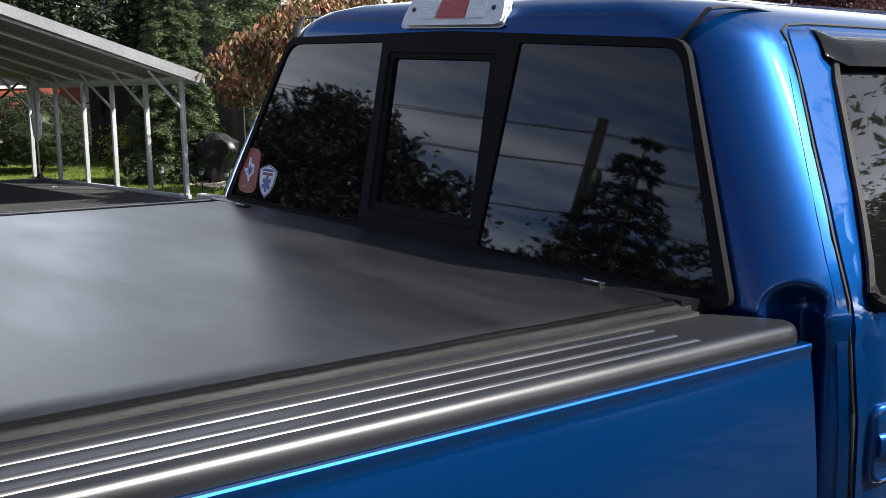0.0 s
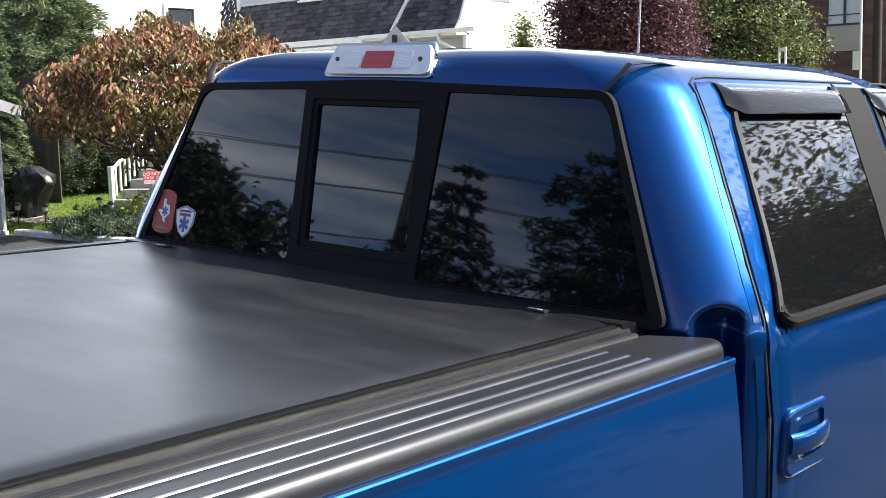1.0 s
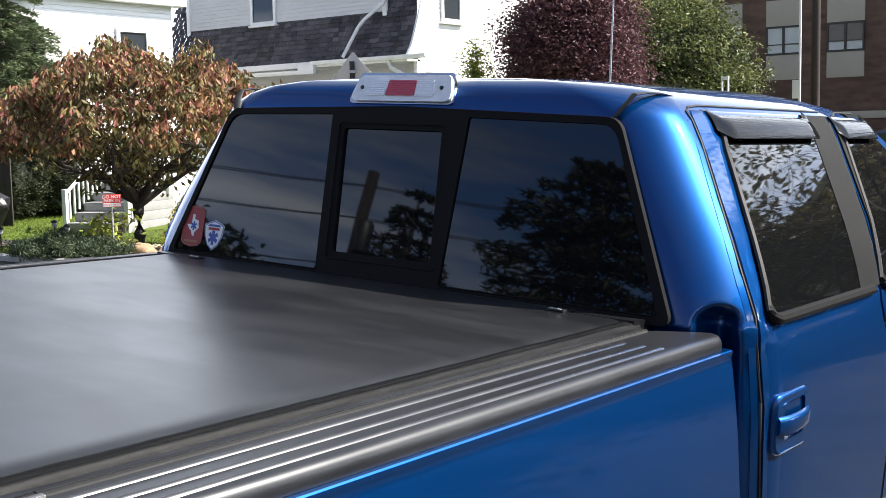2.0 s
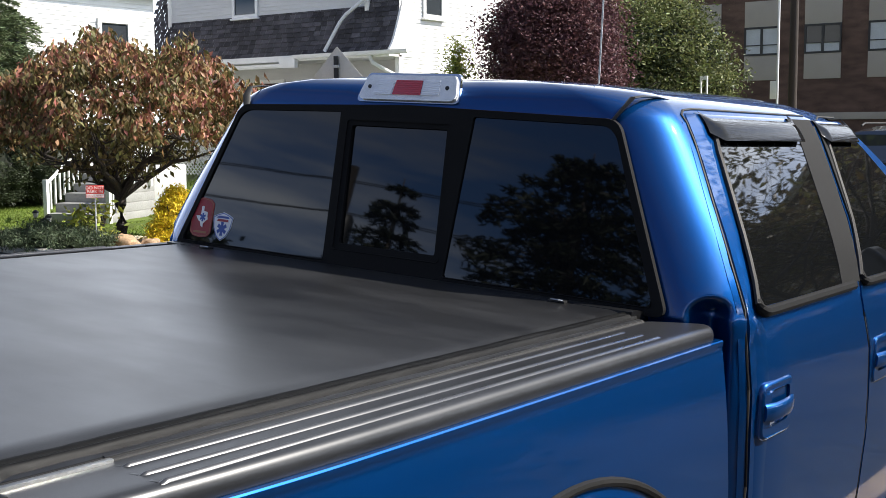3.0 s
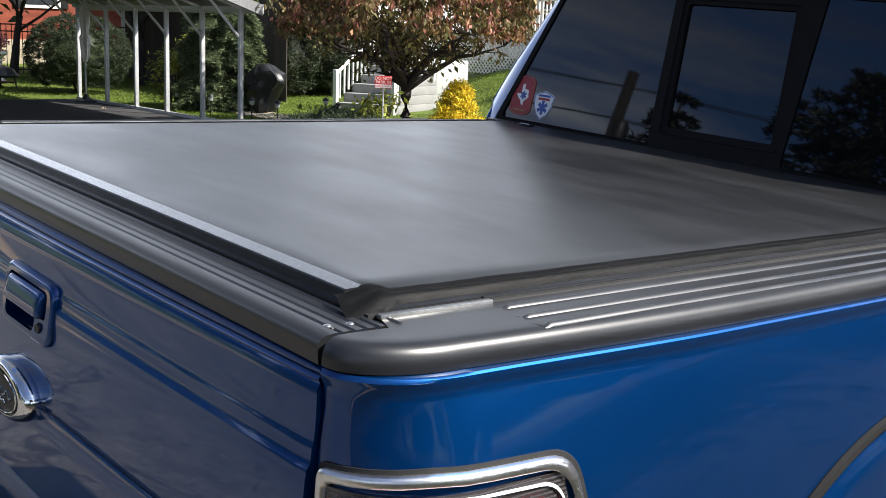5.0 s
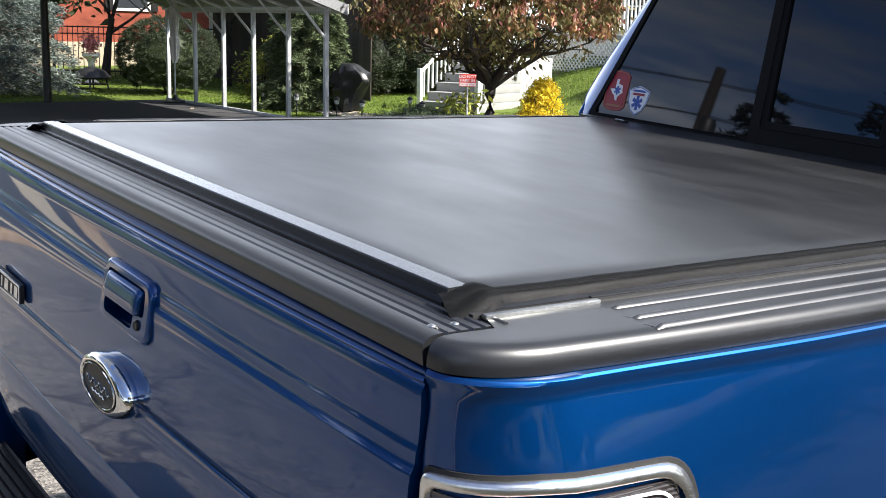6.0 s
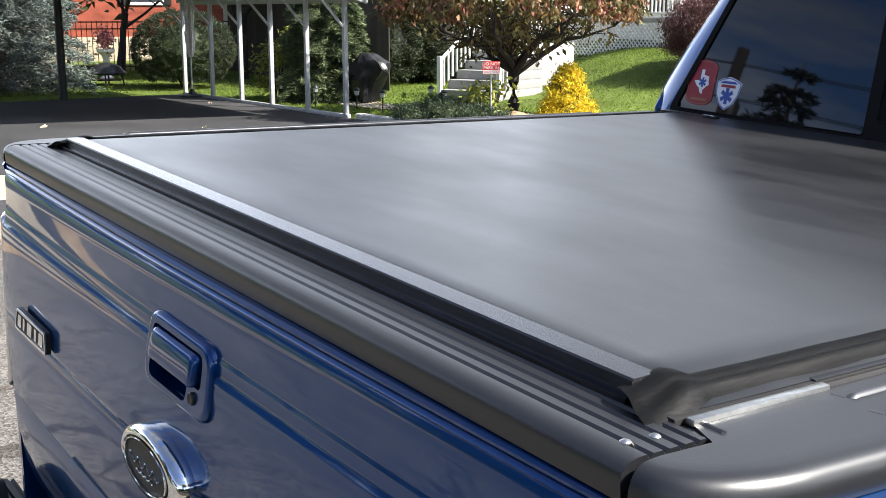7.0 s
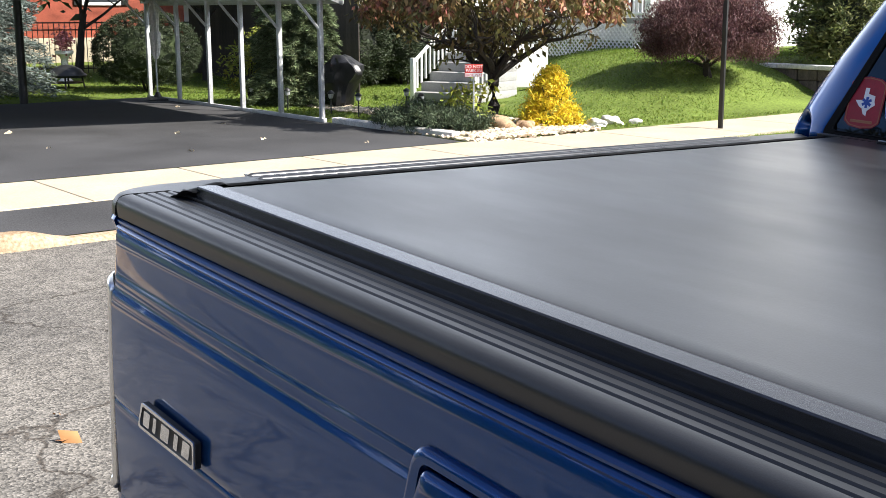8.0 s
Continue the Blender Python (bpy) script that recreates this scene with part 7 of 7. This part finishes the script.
def sash(parent, c, ux, n, w, h, label="white framed sash window"):
    """A window: frame, sill, two panes and a meeting rail. c: centre; ux along the wall; n outward."""
    ux, n = Vector(ux).normalized(), Vector(n).normalized()
    m = Matrix((( ux.x, n.x, 0, c[0]), (ux.y, n.y, 0, c[1]), (0, 0, 1, c[2]), (0, 0, 0, 1)))
    def put(bm):
        bmesh.ops.transform(bm, matrix=m, verts=bm.verts)
        return bm
    fr = part("window", put(plate([[(-w / 2 - 0.09, -h / 2 - 0.09), (w / 2 + 0.09, -h / 2 - 0.09), (w / 2 + 0.09, h / 2 + 0.09), (-w / 2 - 0.09, h / 2 + 0.09)], [(-w / 2, -h / 2), (w / 2, -h / 2), (w / 2, h / 2), (-w / 2, h / 2)]], lambda a, b, d: (a, d, b), 0.06)), TRIM_W, parent, label, smooth=None)
    for z0, z1 in ((-h / 2, 0), (0, h / 2)):
        part("pane", put(boxm(-w / 2, w / 2, 0.005, 0.02, z0 + 0.02, z1 - 0.02)), WINDOW_GLASS, fr)
    part("meeting_rail", put(boxm(-w / 2, w / 2, 0.005, 0.045, -0.025, 0.025)), TRIM_W, fr)
    part("sill", put(boxm(-w / 2 - 0.13, w / 2 + 0.13, 0.0, 0.11, -h / 2 - 0.14, -h / 2 - 0.085, bevel=0.008)), TRIM_W, fr)
    return fr


house = thing("frame_house", "frame house, shaded siding coloured grey, with dark shingled lower roof", "house", m=Matrix.Translation((0, 0, 0)))
HXC, HY0, HY1, HXL = -16.75, 22.9, 30.0, -26.4
EZ = 3.75
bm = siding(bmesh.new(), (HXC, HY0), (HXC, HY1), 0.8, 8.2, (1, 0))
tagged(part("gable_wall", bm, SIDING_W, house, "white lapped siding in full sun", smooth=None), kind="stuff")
part("core", boxm(HXL + 0.1, HXC - 0.012, HY0 + 0.9, HY1, 0.5, 8.1), SIDING_SHADE, house, smooth=None)
tagged(part("lower_wall", siding(bmesh.new(), (HXL, HY0 + 0.85), (HXC - 0.01, HY0 + 0.85), 0.8, EZ, (0, -1)), SIDING_SHADE, house, "lapped siding with its shade put into the grey colour", smooth=None), kind="stuff")
part("corner_board", boxm(HXC - 0.10, HXC + 0.03, HY0 - 0.06, HY0 + 0.06, 0.8, EZ - 0.1, bevel=0.004), TRIM_W, house)
# shingled mansard slope with a flared foot
def slope(f):
    """From the eave, f = 0, up to the wall above."""
    return HY0 - 0.42 + 0.95 * f ** 0.72, EZ + 2.6 * f
bm = bmesh.new()
rows, col = 20, 0.24
for r in range(rows):
    f0, f1 = r / rows, (r + 1.15) / rows
    (y0, z0), (y1, z1) = slope(f0), slope(min(f1, 1.05))
    x = HXL - 0.2 + (0.12 if r % 2 else 0)
    while x < HXC - 0.02:
        w = col * (0.75 + 0.5 * random.random())
        x1 = min(x + w - 0.006, HXC + 0.02)
        lift = 0.018 + 0.012 * random.random()
        v = [bm.verts.new(p) for p in ((x, y0 - lift, z0), (x1, y0 - lift, z0), (x1, y1 - 0.004, z1), (x, y1 - 0.004, z1), (x, y0, z0 - 0.004), (x1, y0, z0 - 0.004))]
        bm.faces.new(v[:4])
        bm.faces.new((v[4], v[5], v[1], v[0]))
        x += w
tagged(part("roof_shingles", bm, SHINGLE, house, "dark grey asphalt shingles in uneven tabs", smooth=None), kind="stuff")
pts = [(*slope(k / 12),) for k in range(13)]
bm = bmesh.new()
loft(bm, [[(HXC + dx, y + dy, z) for dx, dy in ((-0.02, 0.02), (0.05, 0.02), (0.05, -0.06), (-0.02, -0.06))] for (y, z), dy0 in zip(pts, range(13))], closed=True, cap0=True, cap1=True)
part("rake_board", bm, TRIM_W, house, "white curved rake board")
v = bmesh.new()
vs = [v.verts.new((HXC + 0.010, y, z)) for y, z in pts] + [v.verts.new((HXC + 0.010, HY0 + 0.6, EZ + 2.6)), v.verts.new((HXC + 0.010, HY0 + 0.6, EZ))]
v.faces.new(vs)
part("gable_return", v, SIDING_W, house, smooth=None)
# dormer wall standing on the slope
DX0, DX1 = -25.7, -17.9
tagged(part("dormer_wall", siding(bmesh.new(), (DX0, HY0 + 0.12), (DX1, HY0 + 0.12), EZ + 1.22, EZ + 4.3, (0, -1)), SIDING_SHADE, house, "dormer siding with its shade put into the grey colour", smooth=None), kind="stuff")
part("dormer_core", boxm(DX0, DX1, HY0 + 0.13, HY0 + 1.2, EZ + 0.9, EZ + 4.3), SIDING_SHADE, house, smooth=None)
for x in (DX0, DX1):
    part("corner_board", boxm(x - 0.07, x + 0.07, HY0 + 0.07, HY0 + 0.16, EZ + 1.1, EZ + 4.3, bevel=0.004), TRIM_W, house)
sash(house, (-22.45, HY0 + 0.105, EZ + 2.02), (1, 0, 0), (0, -1, 0), 0.85, 1.5)
sash(house, (HXC + 0.02, 24.3, 5.5), (0, 1, 0), (1, 0, 0), 0.7, 1.5)
part("fascia", boxm(HXL - 0.3, HXC + 0.04, HY0 - 0.47, HY0 - 0.43, EZ - 0.16, EZ + 0.0, bevel=0.004), TRIM_W, house)
part("soffit", boxm(HXL - 0.3, HXC + 0.03, HY0 - 0.43, HY0 + 0.9, EZ - 0.15, EZ - 0.10), TRIM_W, house)
for x0, x1, dz in ((HXL - 0.3, -20.4, -0.20), (-20.0, HXC + 0.70, 0.02)):
    prof = [(0, 0), (-0.10, 0.0), (-0.13, 0.05), (-0.13, 0.11), (-0.12, 0.11), (-0.115, 0.05), (0, 0.02)]
    part("gutter", extrude_profile(prof, lambda a, b: (x0, HY0 - 0.475 + a, EZ - 0.13 + dz + b), lambda a, b: (x1, HY0 - 0.475 + a, EZ - 0.13 + dz + b)), TRIM_W, house, "white metal gutter")
part("gutter_step", boxm(-20.5, -19.9, HY0 - 0.60, HY0 - 0.45, EZ - 0.34, EZ - 0.04, bevel=0.02), TRIM_W, house)
part("downspout", tube(bmesh.new(), [(DX1 + 0.12, HY0 + 0.03, EZ + 4.5), (DX1 + 0.12, HY0 + 0.03, EZ + 1.55), (DX1 + 0.05, HY0 - 0.05, EZ + 1.4), (DX1 - 0.5, HY0 - 0.20, EZ + 1.0), (DX1 - 0.62, HY0 - 0.30, EZ + 0.8), (DX1 - 1.0, HY0 - 0.50, EZ + 0.05)], 0.05, 8), TRIM_W, house, "white downspout")
part("downspout", tube(bmesh.new(), [(HXC - 0.55, HY0 - 0.53, EZ - 0.12), (HXC - 0.5, HY0 - 0.50, EZ - 0.3), (HXC - 0.05, HY0 - 0.14, EZ - 0.62), (HXC + 0.0, HY0 - 0.12, EZ - 0.75), (HXC + 0.0, HY0 - 0.12, 0.8)], 0.05, 8), TRIM_W, house)
for x in (-24.6, -22.2, -19.3):
    sash(house, (x, HY0 + 0.83, 2.35), (1, 0, 0), (0, -1, 0), 0.9, 1.5)
part("main_roof", loft(bmesh.new(), [[(x, HY0 + 0.2, 8.1), (x, (HY0 + HY1) / 2, 9.6), (x, HY1 + 0.3, 8.1)] for x in (HXL - 0.3, HXC + 0.4)]), SHINGLE, house)
# deck with railing, lattice and steps towards the garden
deck = thing("porch_deck", "white railed porch deck with lattice skirt beside the house", "deck", m=Matrix.Translation((0, 0, 0)))
KX0, KX1, KY, KZ = -22.0, -17.1, 19.2, 1.55
part("floor", boxm(KX0, KX1, KY, KY + 3.4, KZ - 0.12, KZ, bevel=0.008), STEP_GREY, deck)
def railing(a, b, parent):
    a, b = Vector(a), Vector(b)
    for z in (0.10, 0.92):
        part("rail", tube(bmesh.new(), [a + Vector((0, 0, z)), b + Vector((0, 0, z))], 0.035, 6), TRIM_W, parent)
    n = int((b - a).length / 0.125)
    bal = mesh_of("baluster", boxm(-0.018, 0.018, -0.018, 0.018, 0.1, 0.92))
    bal.materials.append(TRIM_W)
    for k in range(n + 1):
        part("baluster", bal, TRIM_W, parent).location = a.lerp(b, k / n)
    for p in (a, b):
        part("newel", boxm(p.x - 0.055, p.x + 0.055, p.y - 0.055, p.y + 0.055, p.z - 0.1, p.z + 1.05, bevel=0.008), TRIM_W, parent)
railing((KX1, KY, KZ), (KX1, KY + 3.4, KZ), deck)
railing((KX0, KY, KZ), (KX1, KY, KZ), deck)
for a, b in (((KX0, KY + 0.03), (KX1, KY + 0.03)), ((KX1 - 0.03, KY), (KX1 - 0.03, KY + 3.4))):
    a, b = Vector((*a, 0)), Vector((*b, 0))
    d = (b - a).normalized()
    bm = bmesh.new()
    ln, z0, z1 = (b - a).length, 0.62, KZ - 0.14
    k = -1.0
    while k < ln:
        for sgn in (1, -1):
            u0, u1 = (k, k + (z1 - z0)) if sgn > 0 else (k + (z1 - z0), k)
            if min(u0, u1) > -0.05 and max(u0, u1) < ln + 0.05:
                tube(bm, [a + d * u0 + Vector((0, 0, z0)), a + d * u1 + Vector((0, 0, z1))], 0.018, 4)
        k += 0.13
    part("lattice", bm, TRIM_W, deck, "white diagonal lattice")
part("corner_column", boxm(KX1 - 0.09, KX1 + 0.09, KY - 0.09, KY + 0.09, KZ, 2.75, bevel=0.01), TRIM_W, deck)
chair = thing("porch_chair", "grey slatted chair on the deck", "chair", group="porch chairs", m=pose(-17.9, 20.3, KZ, 0, 0, 100))
part("seat", boxm(-0.25, 0.25, -0.25, 0.25, 0.40, 0.44, bevel=0.01), STEP_GREY, chair)
for x in (-0.2, -0.1, 0, 0.1, 0.2):
    part("back_slat", boxm(x - 0.035, x + 0.035, 0.22, 0.25, 0.44, 0.98, bevel=0.008), STEP_GREY, chair)
for x in (-0.22, 0.22):
    for y in (-0.22, 0.22):
        part("leg", boxm(x - 0.025, x + 0.025, y - 0.025, y + 0.025, 0, 0.40), STEP_GREY, chair)
copy_thing(chair, pose(-18.6, 21.3, KZ, 0, 0, 80))
stair = thing("garden_steps", "grey concrete steps with a white handrail", "steps", m=pose(-15.18, 11.81, 0.14, 0, 0, 20))
for k in range(5):
    part("tread", boxm(-0.62, 0.62, 0.28 * k, 1.6, 0.165 * k, 0.165 * (k + 1), bevel=0.012), STEP_GREY, stair)
for x in (-0.62, 0.64):
    part("handrail", tube(bmesh.new(), [(x, 0.0, 0.66), (x, 1.4, 1.48)], 0.03, 6), TRIM_W, stair)
    for y in (0.02, 1.4):
        part("newel", boxm(x - 0.04, x + 0.04, y - 0.04, y + 0.04, 0.0 if y < 1 else 0.6, 0.75 + 0.585 * y, bevel=0.006), TRIM_W, stair)
    for k in range(9):
        y = 0.15 + 0.14 * k
        part("baluster", boxm(x - 0.015, x + 0.015, y - 0.015, y + 0.015, 0.15 + 0.55 * y, 0.66 + 0.585 * y), TRIM_W, stair)
for y in (13.0, 14.3, 15.6, 16.9):
    shrub("foundation_shrub", "dark rounded evergreen shrub against the white house", (-19.75, y, lawn_z(-19.75, y) - 0.03), (0.7, 0.75, 1.75), LEAF_DARK, G, n=13000, size=0.065, lumps=160, clump=0.08, aspect=0.3, dark=LEAF_SHADE)
lone("white_skirting", boxm(-0.6, 0.6, -0.03, 0.03, 0, 0.8, bevel=0.01), TRIM_W, "sunlit white slatted panel beside the steps", "panel", m=pose(-15.6, 13.9, 0.30, 0, 0, 60))
wall = thing("garden_wall", "low dark stone wall with white cap stones", "wall", m=Matrix.Translation((0, 0, 0)))
for k in range(6):
    x = -12.15 + 0.42 * k
    y = 17.05 - 0.02 * k
    part("cap_stone", boxm(x - 0.20, x + 0.20, y - 0.14, y + 0.14, 0.70, 0.78, bevel=0.02), PALE_ROCK, wall)
    for r in range(3):
        part("stone", boxm(x - 0.20 + 0.02 * r, x + 0.19, y - 0.11, y + 0.11, 0.70 - 0.19 * (r + 1), 0.695 - 0.19 * r, bevel=0.025), BARK_GREY, wall)

# ---- white house at the far side ----
wh = thing("white_house", "plain white sided house in full sun", "house", m=Matrix.Translation((0, 0, 0)))
tagged(part("wall", siding(bmesh.new(), (-20.5, 12.6), (-20.5, 18.05), 0.9, 4.95, (1, 0), 0.10), SIDING_W, wh, "white lapped siding", smooth=None), kind="stuff")
part("core", boxm(-27, -20.51, 12.6, 18.05, 0.5, 4.95), SIDING_W, wh, smooth=None)
part("eave", boxm(-20.6, -20.2, 12.3, 18.3, 4.92, 5.10, bevel=0.01), TRIM_W, wh)
part("roof", loft(bmesh.new(), [[(-20.2, y, 5.10), (-23.7, y, 6.6), (-27.4, y, 5.10)] for y in (12.3, 18.3)]), SHINGLE, wh)
sash(wh, (-20.48, 16.85, 3.6), (0, 1, 0), (1, 0, 0), 0.75, 1.3)
sash(wh, (-20.48, 14.1, 3.6), (0, 1, 0), (1, 0, 0), 0.75, 1.3)

# ---- brick school building across the end of the street ----
school = thing("brick_building", "large dark brown brick building with banded windows", "building", m=Matrix.Translation((0, 0, 0)))
SY = 45.5
part("wall", boxm(-34, 26, SY, SY + 14, 0, 13.0), BRICK_BROWN, school, "dark brown brick wall", smooth=None)
part("stone_band", boxm(-34.05, 26.05, SY - 0.07, SY, 2.0, 2.28, bevel=0.01), PANEL_BEIGE, school)
part("parapet", boxm(-34.1, 26.1, SY - 0.1, SY + 14.1, 13.0, 13.3, bevel=0.02), PANEL_BEIGE, school)
for b in range(-9, 16):
    x = -14.10 + 2.50 * b
    if x < -33 or x > 24:
        continue
    for z0 in (3.62, 7.22):
        for p0, p1 in ((0.0, 1.0), (2.16, 3.20)):
            part("spandrel", boxm(x, x + 1.47, SY - 0.035, SY, z0 + p0, z0 + p1, bevel=0.006), PANEL_BEIGE, school)
        w = part("window", plate([[(x, z0 + 1.0), (x + 1.47, z0 + 1.0), (x + 1.47, z0 + 2.16), (x, z0 + 2.16)], [(x + 0.07, z0 + 1.08), (x + 0.685, z0 + 1.08), (x + 0.685, z0 + 2.08), (x + 0.07, z0 + 2.08)], [(x + 0.785, z0 + 1.08), (x + 1.40, z0 + 1.08), (x + 1.40, z0 + 2.08), (x + 0.785, z0 + 2.08)]], lambda a, bb, h: (a, SY - h, bb), 0.06), BLACK_METAL, school, "dark framed double window", smooth=None)
        for xa in (0.07, 0.785):
            part("pane", boxm(x + xa, x + xa + 0.615, SY - 0.02, SY - 0.003, z0 + 1.08, z0 + 1.40), BLIND, w)
            part("pane", boxm(x + xa, x + xa + 0.615, SY - 0.02, SY - 0.003, z0 + 1.44, z0 + 2.08), BLIND if (b + int(z0)) % 3 else WINDOW_GLASS, w)
            part("transom", boxm(x + xa, x + xa + 0.615, SY - 0.05, SY - 0.003, z0 + 1.40, z0 + 1.44), BLACK_METAL, w)
# thin white pole with a small sign, and a pair of short posts
wp = thing("white_pole", "thin white pole with a narrow sign", "pole", m=Matrix.Translation((-9.62, 30.6, 0)))
part("pole", tube(bmesh.new(), [(0, 0, 0), (0, 0, 7.5)], 0.035, 8), TRIM_W, wp)
part("sign_plate", boxm(-0.20, 0.0, -0.03, -0.015, 2.5, 3.0, bevel=0.004), SIGN_WHITE, wp)
bp = thing("bracket_post", "short white bracket on posts by the road", "post", m=Matrix.Translation((-10.15, 26.9, 0.1)))
for x in (-0.07, 0.09):
    part("post", boxm(x - 0.02, x + 0.02, -0.02, 0.02, 0, 2.85), TRIM_W, bp)
part("bar", boxm(-0.09, 0.11, -0.025, 0.025, 2.83, 2.93), TRIM_W, bp)


def parked_car(label, paint, m, h=1.45, suv=False):
    car = thing("parked_car", label, "car", group="parked cars", m=m)
    ln, w = 4.6, 0.9
    roof = 1.75 if suv else h
    prof = [(-2.3, 0.35), (-2.3, 0.85), (-2.15, 1.0), (-1.95, 1.05) if not suv else (-2.2, 1.05), (-1.4, roof - 0.08) if not suv else (-2.05, roof - 0.1), (-1.0, roof), (0.5, roof), (0.9, roof - 0.08), (1.45, 1.05), (2.1, 0.95), (2.3, 0.8), (2.32, 0.35)]
    rings = []
    for x, k in ((-w, 0.80), (-w * 0.96, 0.97), (-w * 0.7, 1.0), (0, 1.01), (w * 0.7, 1.0), (w * 0.96, 0.97), (w, 0.80)):
        rings.append([(x * (1 - 0.22 * max(0, (z - 0.95)) / 0.8), y * (0.98 + 0.02 * k), 0.35 + (z - 0.35) * k) for y, z in prof])
    part("body", loft(bmesh.new(), rings, closed=True, cap0=True, cap1=True), paint, car, smooth=40)
    for s in (1, -1):
        part("side_glass", rows_patch([1.05, 1.2, roof - 0.12], lambda z: -1.55 + 0.5 * (z - 1.05), lambda z: 1.25 - 1.0 * (z - 1.05), lambda y, z, hh: (s * (w * (1 - 0.22 * max(0, z - 0.95) / 0.8) * 0.985 + hh), y, z), 0.012, 4, 0.02), WINDOW_GLASS, car)
        for y in (-1.4, 1.45):
            wl_ = part("wheel", tube(bmesh.new(), [(s * 0.70, y, 0.33), (s * 0.905, y, 0.33)], 0.33, 24), TYRE, car)
            part("rim", tube(bmesh.new(), [(s * 0.90, y, 0.33), (s * 0.915, y, 0.33)], 0.21, 18), ALU, wl_)
        part("tail_lamp", boxm(s * 0.72 - 0.12, s * 0.72 + 0.12, -2.33, -2.26, 0.78, 0.95, bevel=0.01), LENS_RED, car)
        if suv:
            part("roof_rail", tube(bmesh.new(), [(s * 0.62, -1.6, roof + 0.01), (s * 0.62, -1.4, roof + 0.06), (s * 0.62, 0.3, roof + 0.06), (s * 0.62, 0.5, roof + 0.01)], 0.02, 6), BLACK_METAL, car)
    part("rear_glass", boxm(-0.62, 0.62, -2.12 if suv else -1.72, -2.08 if suv else -1.66, 1.1, roof - 0.16), WINDOW_GLASS, car)
    return car


parked_car("dark grey sport utility car with roof rails by the kerb", CAR_GREY, pose(-4.3, 24.2, 0.0, 0, 0, 0), suv=True)
parked_car("white saloon car parked along the street", CAR_WHITE, pose(-6.2, 35.5, 0.05, 0, 0, 0), h=1.55)
parked_car("white saloon car parked along the street", CAR_WHITE, pose(-3.6, 37.5, 0.05, 0, 0, 90), h=1.5)
